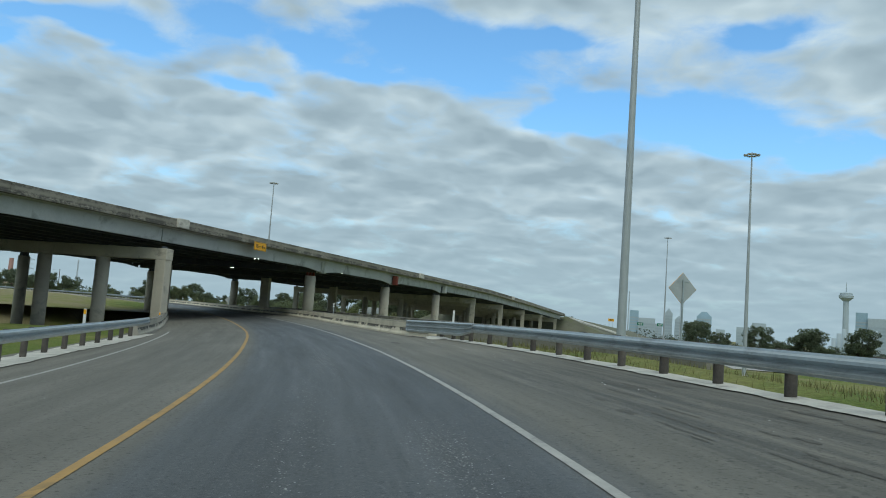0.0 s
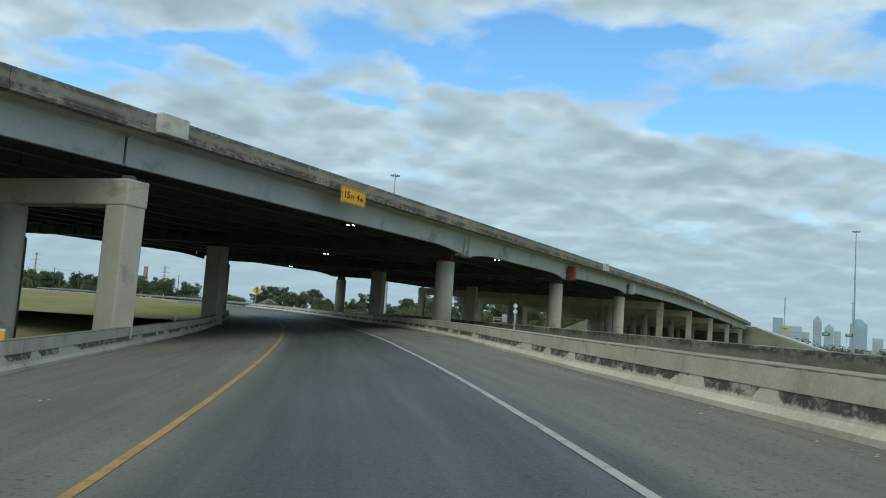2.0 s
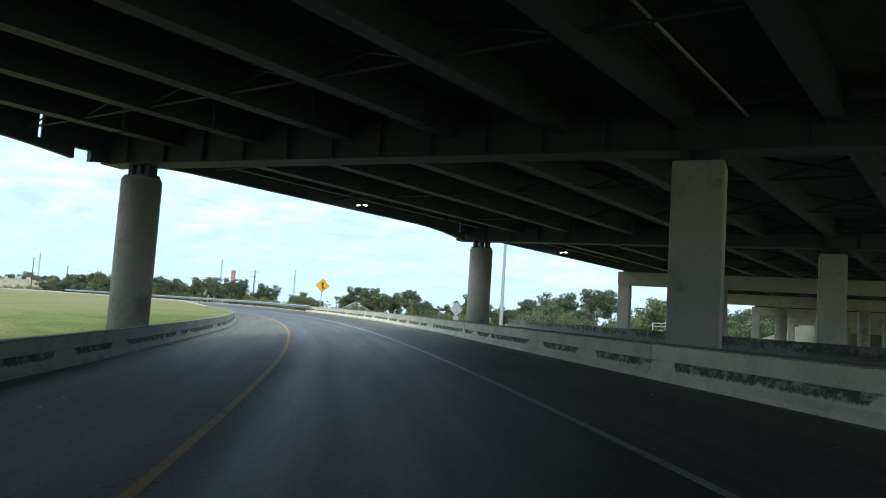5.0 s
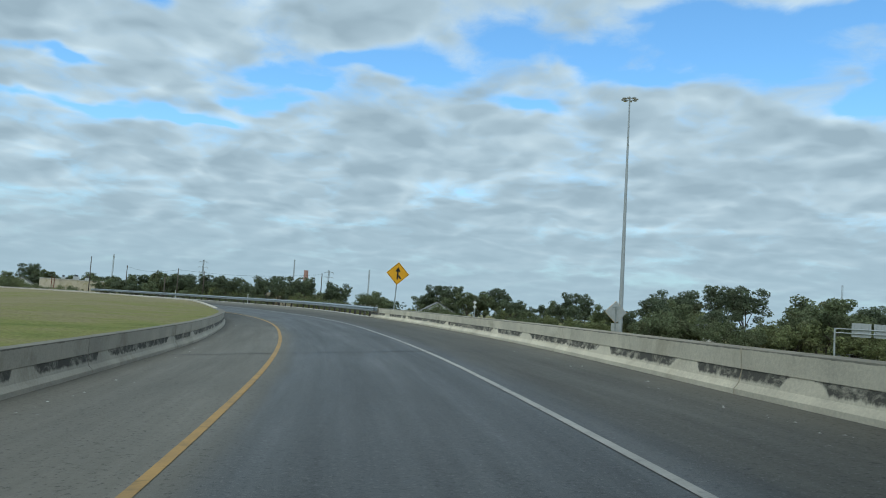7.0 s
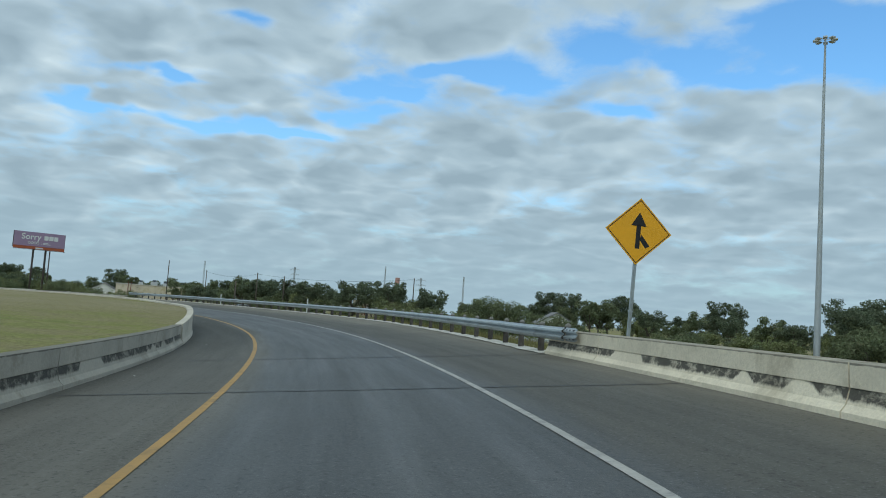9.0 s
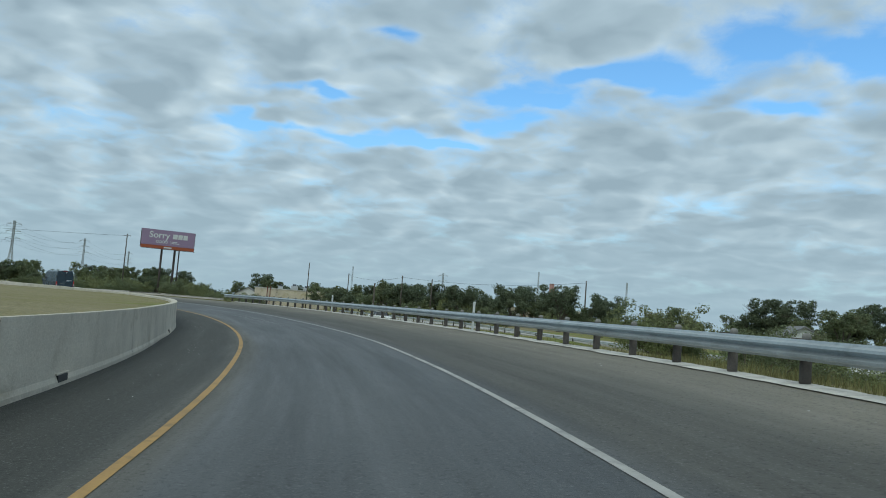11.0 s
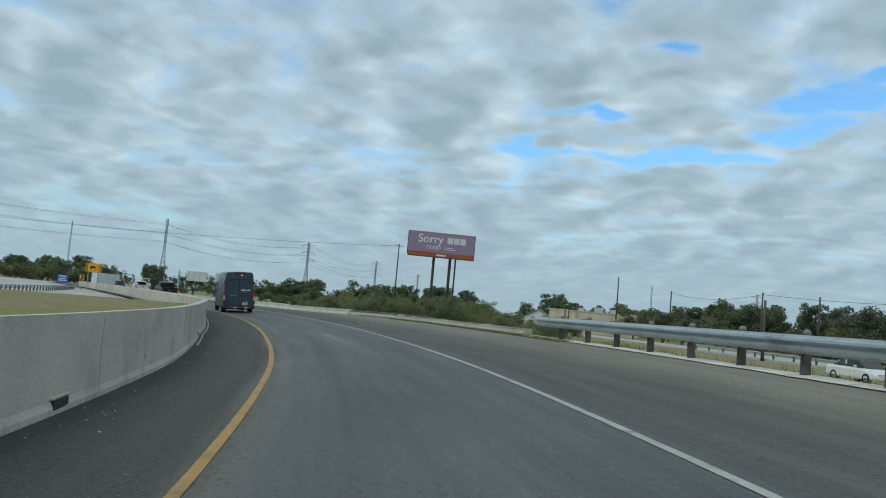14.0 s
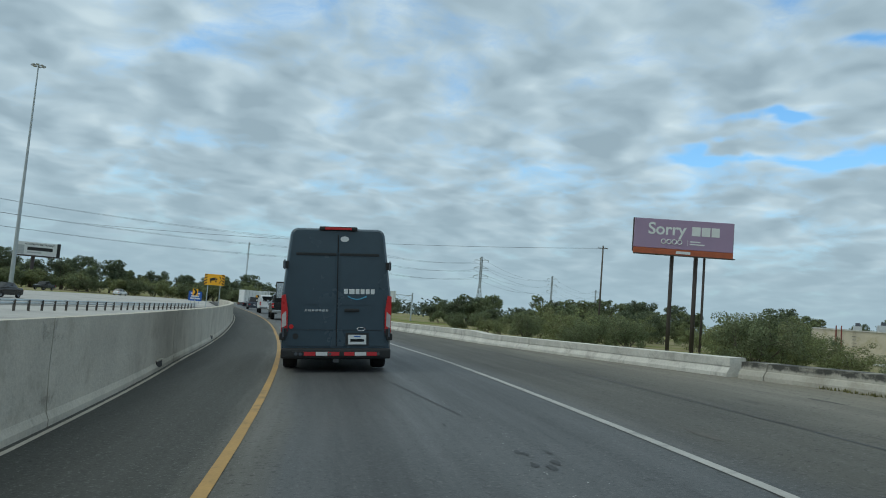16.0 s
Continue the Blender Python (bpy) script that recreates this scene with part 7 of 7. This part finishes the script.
# ---- vehicles ----
def wheel(parent, x, y, r, w, side):
    """A wheel as a part: a tyre with a rim and hub."""
    bm = bmesh.new()
    prof = [(-w / 2, r * 0.62), (-w / 2, r * 0.93), (-w * 0.38, r), (w * 0.38, r), (w / 2, r * 0.93), (w / 2, r * 0.62)]
    loft(bm, [[(x + px, y + pr * math.cos(6.2832 * k / 24), r + pr * math.sin(6.2832 * k / 24)) for px, pr in prof] for k in range(25)], close=False)
    t = part("wheel", bm, "rubber", parent, "black tyre on a steel rim")
    bm = bmesh.new()
    tube(bm, (x - w * 0.3, y, r), (x + side * w * 0.34, y, r), r * 0.63, n=20)
    part("rim", bm, "rim", t)
    bm = bmesh.new()
    tube(bm, (x + side * w * 0.2, y, r), (x + side * w * 0.44, y, r), r * 0.22, n=12)
    part("hub", bm, "dark_steel", t)
    return t


def ring_section(y, hw, z0, z1, top_in, r=0.12, belt=None, n=5):
    """A body cross-section: width 2 hw, from z0 to z1, drawn in by top_in at the roof, with round corners."""
    pts = []
    belt = z0 + 0.45 * (z1 - z0) if belt is None else belt
    ht = hw - top_in
    pts += [(-hw + 0.05, z0), (-hw, z0 + 0.10), (-hw, belt)]
    for k in range(n + 1):
        a = math.pi - k * math.pi / 2 / n
        pts.append((-ht + r + r * math.cos(a), z1 - r + r * math.sin(a)))
    for k in range(n + 1):
        a = math.pi / 2 - k * math.pi / 2 / n
        pts.append((ht - r + r * math.cos(a), z1 - r + r * math.sin(a)))
    pts += [(hw, belt), (hw, z0 + 0.10), (hw - 0.05, z0)]
    return [(x, y, z) for x, z in pts]


def plate_bars(parent, x, y, z, w=0.30, h=0.15, mat="sign_white"):
    p = part("number_plate", boxed(x - w / 2, x + w / 2, y - 0.012, y, z - h / 2, z + h / 2, bevel=0.004), mat, parent, "white plate with dark bars")
    part("bar", boxed(x - w * 0.38, x + w * 0.38, y - 0.015, y - 0.0125, z - h * 0.2, z + h * 0.08), "glass_dark", p)
    part("bar", boxed(x - w * 0.18, x + w * 0.18, y - 0.015, y - 0.0125, z + h * 0.27, z + h * 0.40), "sign_blue", p)
    return p


def delivery_van(m):
    """A tall navy panel van seen from behind; its tail stands at y = 0 and it faces +y."""
    ob = thing("delivery_van", "dark navy high-roof delivery van with red-and-white tape on its bumper", "van", m)
    hw, top = 1.03, 2.74
    rings = [ring_section(y, w, z0, zt, ti, r, 1.45) for y, w, z0, zt, ti, r in ((0.0, 0.985, 0.36, 2.66, 0.14, 0.10), (0.04, 1.01, 0.33, 2.69, 0.13, 0.13), (0.16, hw, 0.32, 2.715, 0.125, 0.16), (0.6, hw, 0.32, top, 0.12, 0.2), (4.2, hw, 0.34, top, 0.12, 0.24), (4.75, 1.02, 0.40, 2.60, 0.15, 0.24), (5.25, 1.00, 0.40, 1.75, 0.20, 0.2), (5.75, 0.95, 0.42, 1.28, 0.12, 0.18), (5.98, 0.86, 0.45, 1.05, 0.1, 0.12))]
    part("body", loft(bmesh.new(), rings), "paint_navy", ob, smooth=False)
    # rear doors, each slightly proud, with a window recess pressed in
    for sg_, x0, x1 in ((-1, -0.915, -0.008), (1, 0.008, 0.915)):
        bm = bmesh.new()
        a = (x0, x1)
        outer = [(a[0], 0.47), (a[1], 0.47), (a[1] * (1 if sg_ < 0 else 0.885), 2.52), (a[0] * (1 if sg_ > 0 else 0.885), 2.52)]
        poly_prism(bm, outer, -0.018, 0.06)
        bmesh.ops.bevel(bm, geom=bm.edges[:], offset=0.008, segments=2, affect="EDGES")
        door = part("rear_door", bm, "paint_navy", ob)
        # the pressed upper field, with a swept lower corner
        e0, e1 = (0.045, 0.80)
        f = [(sg_ * e0, 1.24), (sg_ * 0.58, 1.25), (sg_ * 0.72, 1.32), (sg_ * e1, 1.50), (sg_ * 0.765, 2.10), (sg_ * 0.71, 2.145), (sg_ * e0, 2.165)]
        bm = bmesh.new()
        poly_prism(bm, f, -0.026, -0.014)
        bmesh.ops.bevel(bm, geom=bm.edges[:], offset=0.006, segments=2, affect="EDGES")
        part("upper_field", bm, "paint_navy", door, "pressed blank window field")
        # black strips painting the rib's shadow above the field and the crease lines below
        part("rib", boxed(min(sg_ * 0.03, sg_ * 0.78), max(sg_ * 0.03, sg_ * 0.78), -0.030, -0.018, 2.18, 2.23, bevel=0.008), "plastic", door, "dark strip for the rib's shadow")
        part("crease", boxed(min(sg_ * 0.03, sg_ * 0.86), max(sg_ * 0.03, sg_ * 0.86), -0.024, -0.017, 0.775, 0.785), "plastic", door)
        for z in (0.88, 2.0):
            hinge = part("hinge", boxed(sg_ * 0.965 - 0.05, sg_ * 0.965 + 0.05, -0.05, 0.10, z - 0.07 - (0.14 if z < 1.5 else 0), z + 0.07 - (0.14 if z < 1.5 else 0), bevel=0.012), "plastic", door)
            part("pin", tube(bmesh.new(), (sg_ * 0.985, -0.055, z - 0.09 - (0.14 if z < 1.5 else 0)), (sg_ * 0.985, -0.055, z + 0.09 - (0.14 if z < 1.5 else 0)), 0.015, n=8), "dark_steel", hinge)
    part("door_gap", boxed(-0.007, 0.007, -0.0195, 0.02, 0.47, 2.58), "rubber", ob)
    # tail lamps
    for sg_ in (-1, 1):
        base = part("tail_lamp", poly_prism(bmesh.new(), [(sg_ * 0.91, 0.74), (sg_ * 1.025, 0.74), (sg_ * 1.03, 1.42), (sg_ * 0.955, 1.44), (sg_ * 0.905, 1.12)], -0.035, 0.14), "red_lens", ob, "tall red and clear lamp")
        part("clear_lens", poly_prism(bmesh.new(), [(sg_ * 0.93, 0.86), (sg_ * 1.015, 0.82), (sg_ * 1.015, 1.06), (sg_ * 0.94, 1.13)], -0.045, -0.03), "clear_lens", base)
        part("bezel", boxed(sg_ * 1.0 - 0.055, sg_ * 1.0 + 0.055, -0.05, 0.16, 0.59, 0.72, bevel=0.02), "plastic", base)
    part("handle", boxed(0.14, 0.42, -0.055, -0.018, 1.12, 1.18, bevel=0.018), "plastic", ob, "black door handle")
    # bumper with tape
    bumper = part("bumper", boxed(-1.02, 1.02, -0.13, 0.12, 0.25, 0.44, bevel=0.04), "plastic", ob)
    part("step", boxed(-0.82, 0.82, -0.16, -0.10, 0.30, 0.385, bevel=0.01), "plastic", bumper)
    x = -0.60
    for mt, w in (("red_tape", 0.22), ("white_tape", 0.22), ("red_tape", 0.22), (None, 0.08), ("red_tape", 0.20), ("white_tape", 0.22), ("red_tape", 0.20)):
        if mt:
            part("tape", boxed(x + 0.004, x + w - 0.004, -0.166, -0.161, 0.308, 0.378), mt, bumper)
        x += w
    for px in (-0.74, -0.66, -0.12, 0.78):
        part("sensor", tube(bmesh.new(), (px, -0.17, 0.34), (px, -0.155, 0.34), 0.03, n=12), "dark_steel", bumper)
    plate_bars(ob, 0.39, -0.0205, 0.60, 0.34, 0.18)
    part("plate_recess", boxed(0.17, 0.61, -0.0205, -0.017, 0.49, 0.73), "plastic", ob)
    cap = part("roof_lamp", boxed(-0.36, 0.36, -0.05, 0.30, 2.655, 2.735, bevel=0.03), "plastic", ob, "high brake lamp housing")
    part("lens", boxed(-0.25, 0.25, -0.062, -0.045, 2.672, 2.715, bevel=0.006), "red_lens", cap)
    # round badges and marks as plain shapes
    bm = bmesh.new()
    tube(bm, (0, 0, 0), (0, -0.006, 0), 0.09, n=20)
    bm2 = part("camera_badge", bm, "sign_white", ob, "white oval mark")
    bm2.matrix_basis = pose(0.12, -0.022, 2.50) @ Matrix.Diagonal((0.9, 1, 0.58, 1))
    bm = bmesh.new()
    tube(bm, (0, 0, 0), (0, -0.006, 0), 0.055, n=14)
    part("cap_mark", bm, "plastic", ob).location = (-0.76, -0.02, 0.66)
    part("red_dot", tube(bmesh.new(), (-0.84, -0.026, 0.84), (-0.84, -0.019, 0.84), 0.042, n=14), "red_lens", ob)
    for k in range(6):
        w = 0.085 if k not in (1,) else 0.12
        px = 0.125 + k * 0.096 + (0.026 if k > 1 else 0.0)
        part("name_bar", boxed(px, px + w * 0.86, -0.033, -0.027, 1.46, 1.555, bevel=0.003), "sign_white", ob, "white block mark")
    bm = bmesh.new()
    for k in range(10):
        q0, q1 = k / 10, (k + 1) / 10
        f = lambda q: (0.20 + 0.34 * q, -0.03, 1.435 - 0.075 * math.sin(math.pi * (0.08 + 0.84 * q)))
        tube(bm, f(q0), f(q1), 0.011, n=5)
    tube(bm, (0.545, -0.03, 1.43), (0.535, -0.03, 1.39), 0.011, n=5)
    part("smile_arc", bm, "logo_blue", ob, "pale blue curved stroke")
    for k in range(7):
        part("model_bar", boxed(-0.60 + k * 0.065, -0.60 + k * 0.065 + 0.05, -0.026, -0.0185, 1.125, 1.165), "chrome", ob)
    bm = bmesh.new()
    for k in range(16):
        a0, a1 = 6.2832 * k / 16, 6.2832 * (k + 1) / 16
        tube(bm, (0.46 + 0.075 * math.cos(a0), -0.026, 0.80 + 0.03 * math.sin(a0)), (0.46 + 0.075 * math.cos(a1), -0.026, 0.80 + 0.03 * math.sin(a1)), 0.008, n=4)
    part("oval_badge", bm, "chrome", ob)
    for sg_ in (-1, 1):
        wheel(ob, sg_ * 0.87, 1.05, 0.35, 0.27, sg_)
        wheel(ob, sg_ * 0.90, 4.85, 0.35, 0.23, sg_)
        mr = part("mirror", boxed(sg_ * 1.22 - 0.12, sg_ * 1.22 + 0.12, 4.55, 4.70, 1.35, 1.80, bevel=0.04), "plastic", ob)
        part("mirror_glass", boxed(sg_ * 1.22 - 0.10, sg_ * 1.22 + 0.10, 4.54, 4.548, 1.40, 1.76), "chrome", mr)
        part("arm", boxed(min(sg_ * 0.98, sg_ * 1.14), max(sg_ * 0.98, sg_ * 1.14), 4.6, 4.68, 1.45, 1.52), "plastic", mr)
        part("side_window", boxed(sg_ * 0.99 - 0.015, sg_ * 0.99 + 0.015, 4.0, 4.75, 1.42, 2.05, bevel=0.01), "glass_dark", ob)
    part("underbody", boxed(-0.8, 0.8, 0.2, 5.4, 0.22, 0.40), "rubber", ob)
    part("hitch", boxed(-0.06, 0.06, -0.10, 0.3, 0.18, 0.25), "dark_steel", ob)
    part("windscreen", loft(bmesh.new(), [[(-0.85, 4.83, 2.42), (0.85, 4.83, 2.42), (0.85, 4.86, 2.44), (-0.85, 4.86, 2.44)], [(-0.88, 5.27, 1.66), (0.88, 5.27, 1.66), (0.88, 5.32, 1.68), (-0.88, 5.32, 1.68)]]), "glass_dark", ob)
    return ob


def pickup(m, paint, label, rack=False):
    """A crew-cab pickup; tail at y = 0, facing +y. rack: a white work body with a ladder rack instead of a plain bed."""
    ob = thing("utility_truck" if rack else "pickup_truck", label, "pickup truck", m)
    hw = 0.98
    rings = [ring_section(y, w, z0, zt, ti, 0.07, zt - 0.12) for y, w, z0, zt, ti in ((0.02, 0.95, 0.55, 1.24, 0.01), (0.2, hw, 0.5, 1.26, 0.01), (1.9, hw, 0.48, 1.26, 0.01), (4.3, hw, 0.46, 1.22, 0.03), (5.2, 0.97, 0.48, 1.14, 0.05), (5.75, 0.90, 0.52, 1.02, 0.06))]
    part("body", loft(bmesh.new(), rings), paint, ob)
    cab = [ring_section(y, w, 1.18, zt, ti, 0.12, 1.24) for y, w, zt, ti in ((1.86, 0.93, 1.30, 0.04), (2.02, 0.93, 1.86, 0.17), (2.5, 0.94, 1.93, 0.18), (3.4, 0.94, 1.92, 0.18), (4.45, 0.92, 1.24, 0.06))]
    part("cab", loft(bmesh.new(), cab), paint, ob)
    part("rear_window", poly_prism(bmesh.new(), [(-0.72, 1.32), (0.72, 1.32), (0.62, 1.78), (-0.62, 1.78)], 1.84, 1.95), "glass_dark", ob)
    for sg_ in (-1, 1):
        bm = poly_prism(bmesh.new(), [(2.2, 1.34), (3.95, 1.34), (3.45, 1.80), (2.3, 1.80)], -0.02, 0.02)
        bmesh.ops.transform(bm, matrix=Matrix.Translation((sg_ * 0.86, 0, 0)) @ Matrix.Rotation(math.pi / 2, 4, "Z"), verts=bm.verts)
        part("side_window", bm, "glass_dark", ob)
        lamp = part("tail_lamp", boxed(sg_ * 0.90 - 0.075, sg_ * 0.90 + 0.075, -0.02, 0.16, 0.86, 1.20, bevel=0.015), "red_lens", ob)
        part("reverse_lens", boxed(sg_ * 0.90 - 0.06, sg_ * 0.90 + 0.06, -0.026, -0.021, 0.98, 1.05), "clear_lens", lamp)
        mr = part("mirror", boxed(sg_ * 1.10 - 0.10, sg_ * 1.10 + 0.10, 3.75, 3.86, 1.22, 1.44, bevel=0.03), "plastic", ob)
        part("mirror_glass", boxed(sg_ * 1.10 - 0.08, sg_ * 1.10 + 0.08, 3.742, 3.749, 1.25, 1.41), "chrome", mr)
        wheel(ob, sg_ * 0.84, 1.2, 0.39, 0.27, sg_)
        wheel(ob, sg_ * 0.84, 4.75, 0.39, 0.27, sg_)
    gate = part("tailgate", boxed(-0.80, 0.80, -0.025, 0.05, 0.66, 1.20, bevel=0.015), paint, ob)
    part("handle", boxed(-0.12, 0.12, -0.045, -0.02, 1.06, 1.13, bevel=0.01), "plastic", gate)
    part("badge", boxed(-0.09, 0.09, -0.035, -0.024, 0.90, 0.97, bevel=0.01), "chrome", gate)
    bp = part("bumper", boxed(-0.96, 0.96, -0.20, 0.02, 0.50, 0.70, bevel=0.03), "chrome", ob, "chrome rear bumper")
    plate_bars(bp, 0.0, -0.20, 0.60)
    part("bed_floor", boxed(-0.82, 0.82, 0.1, 1.85, 1.255, 1.275), "plastic", ob)
    part("windscreen", poly_prism(bmesh.new(), [(-0.78, 1.26), (0.78, 1.26), (0.68, 1.82), (-0.68, 1.82)], 3.62, 3.66), "glass_dark", ob)
    if rack:
        for sg_ in (-1, 1):
            chest = part("tool_chest", boxed(sg_ * 0.86 - 0.2, sg_ * 0.86 + 0.2, 0.05, 1.85, 1.0, 1.62, bevel=0.02), "paint_white", ob, "white side tool chest")
            for k in range(3):
                part("chest_door", boxed(sg_ * 1.065 - 0.006, sg_ * 1.065 + 0.006, 0.12 + k * 0.58, 0.64 + k * 0.58, 1.06, 1.56), "paint_white", chest)
            for y in (0.1, 1.8):
                part("rack_post", tube(bmesh.new(), (sg_ * 0.92, y, 1.6), (sg_ * 0.92, y, 2.28), 0.03, n=8), "paint_white", ob)
            part("rack_rail", tube(bmesh.new(), (sg_ * 0.92, 0.0, 2.28), (sg_ * 0.92, 3.3, 2.28), 0.035, n=8), "paint_white", ob)
            part("rack_rail", tube(bmesh.new(), (sg_ * 0.92, 0.05, 2.0), (sg_ * 0.92, 1.85, 2.0), 0.025, n=8), "paint_white", ob)
        for y in (0.1, 1.8, 3.2):
            part("rack_bar", tube(bmesh.new(), (-0.92, y, 2.28), (0.92, y, 2.28), 0.03, n=8), "paint_white", ob)
    return ob


def sedan(m, paint, label, tall=0.0, name="sedan"):
    ob = thing(name, label, "car", m)
    h = 1.42 + tall
    rings = [ring_section(y, w, z0, zt, ti, 0.08, zt - 0.16) for y, w, z0, zt, ti in ((0.0, 0.80, 0.40, 0.86, 0.05), (0.12, 0.87, 0.30, 0.94 + tall * 0.5, 0.05), (1.0, 0.90, 0.26, 0.98 + tall * 0.5, 0.05), (3.2, 0.90, 0.26, 0.94 + tall * 0.5, 0.05), (4.2, 0.87, 0.28, 0.80 + tall * 0.4, 0.06), (4.6, 0.76, 0.34, 0.66 + tall * 0.3, 0.06))]
    part("body", loft(bmesh.new(), rings), paint, ob)
    y0 = 0.25 if tall else 0.75
    cab = [ring_section(y, w, 0.86, zt, ti, 0.12, 0.98) for y, w, zt, ti in ((y0, 0.84, 0.97 + tall * 0.5, 0.05), (y0 + 0.45, 0.85, h - 0.04, 0.20), (y0 + 1.1, 0.85, h, 0.21), (2.5, 0.85, h - 0.02, 0.20), (3.35, 0.84, 0.95 + tall * 0.4, 0.06))]
    part("cabin", loft(bmesh.new(), cab), "glass_dark", ob, "tinted glasshouse")
    part("roof", boxed(-0.60, 0.60, y0 + 0.5, 2.45, h - 0.03, h + 0.012, bevel=0.015), paint, ob)
    for sg_ in (-1, 1):
        part("pillar", boxed(sg_ * 0.76 - 0.02, sg_ * 0.76 + 0.02, 1.75, 1.85, 0.95, h - 0.1), paint, ob)
        part("tail_lamp", boxed(sg_ * 0.68 - 0.13, sg_ * 0.68 + 0.13, -0.02, 0.08, 0.68, 0.80, bevel=0.01), "red_lens", ob)
        part("headlamp", boxed(sg_ * 0.62 - 0.14, sg_ * 0.62 + 0.14, 4.46, 4.60, 0.56, 0.66, bevel=0.01), "clear_lens", ob)
        part("mirror", boxed(sg_ * 0.98 - 0.07, sg_ * 0.98 + 0.07, 2.8, 2.9, 0.95, 1.07, bevel=0.02), paint, ob)
        wheel(ob, sg_ * 0.80, 0.85, 0.32, 0.21, sg_)
        wheel(ob, sg_ * 0.80, 3.65, 0.32, 0.21, sg_)
    part("bumper", boxed(-0.80, 0.80, -0.05, 0.1, 0.36, 0.58, bevel=0.03), paint, ob)
    plate_bars(ob, 0, -0.052, 0.66)
    return ob


def box_truck(m, label):
    ob = thing("box_truck", label, "truck", m)
    b = part("box", boxed(-1.2, 1.2, 0, 5.6, 1.05, 3.55, bevel=0.03), "paint_white", ob, "white cargo box")
    for k in range(8):
        for sg_ in (-1, 1):
            part("rib", boxed(sg_ * 1.205 - 0.008, sg_ * 1.205 + 0.008, 0.3 + k * 0.7, 0.36 + k * 0.7, 1.1, 3.5), "sign_back", b)
    part("door", boxed(-1.1, 1.1, -0.02, 0.01, 1.12, 3.45), "paint_white", b)
    cab = [ring_section(y, w, 0.6, zt, ti, 0.12, 1.6) for y, w, zt, ti in ((5.75, 1.0, 2.3, 0.1), (6.6, 1.02, 2.35, 0.12), (7.1, 1.0, 1.75, 0.12), (8.0, 0.9, 1.5, 0.1))]
    part("cab", loft(bmesh.new(), cab), "paint_white", ob)
    part("windscreen", poly_prism(bmesh.new(), [(-0.8, 1.7), (0.8, 1.7), (0.72, 2.2), (-0.72, 2.2)], 6.72, 6.8), "glass_dark", ob)
    for sg_ in (-1, 1):
        part("side_window", boxed(sg_ * 0.97 - 0.02, sg_ * 0.97 + 0.02, 5.95, 6.55, 1.6, 2.15), "glass_dark", ob)
        wheel(ob, sg_ * 0.95, 1.3, 0.45, 0.3, sg_)
        wheel(ob, sg_ * 0.95, 6.9, 0.45, 0.26, sg_)
        part("tail_lamp", boxed(sg_ * 1.0 - 0.1, sg_ * 1.0 + 0.1, -0.05, 0.05, 0.75, 0.9), "red_lens", ob)
    part("chassis", boxed(-0.5, 0.5, 0.1, 7.6, 0.6, 1.03), "dark_steel", ob)
    part("bumper", boxed(-1.15, 1.15, -0.15, 0.0, 0.45, 0.65), "dark_steel", ob)
    return ob


def on_ground(x, y, turn, lift=0.16):
    return pose(x, y, level(x, y) + lift + 0.12, 0, 0, turn)


delivery_van(place_on(293.5, 0.19, 0.008))
pickup(place_on(336.5, 0.25, 0.008), "paint_black", "black crew-cab pickup truck with a chrome bumper")
pickup(place_on(362.0, 0.5, 0.008), "paint_white", "white utility truck with tool chests and a ladder rack", True)
sedan(place_on(388.0, 0.4, 0.008), "paint_grey", "dark blue-grey family car driving ahead on the ramp", 0.3, "suv")
sedan(on_ground(-144.0, 246.5, -112, -0.02), "paint_white", "white sedan on the frontage road below", 0.0)
sedan(on_ground(-86.0, 247.0, -86, -0.02), "paint_white", "small white car on the frontage road below", 0.1)
sedan(on_ground(-18.0, 252.0, -74, -0.02), "paint_white", "small white car on the frontage road below", 0.1)
sedan(on_ground(-235.5, 196.4, 250, 0.1), "paint_black", "black sedan on the wide concrete main road", 0.0)
sedan(on_ground(-352.0, 196.0, 70, 0.1), "paint_white", "white car on the wide concrete main road", 0.1)
box_truck(on_ground(-309.7, 222.5, 22, 0.1), "white box truck with a plain cargo body")
pickup(on_ground(-338.0, 184.0, 250, 0.1), "paint_black", "black pickup truck on the concrete main road")
for k, (x, y) in enumerate(((97.0, 246.0), (104.0, 262.0), (110.5, 290.0), (116.0, 322.0), (124.0, 340.0), (131.0, 358.0))):
    sedan(on_ground(x, y, -17 if k % 2 else 163, 0.02), ("paint_white", "paint_grey", "paint_black")[k % 3], ("white", "dark blue-grey", "black")[k % 3] + " car on the far highway towards the city", 0.1 * (k % 3))
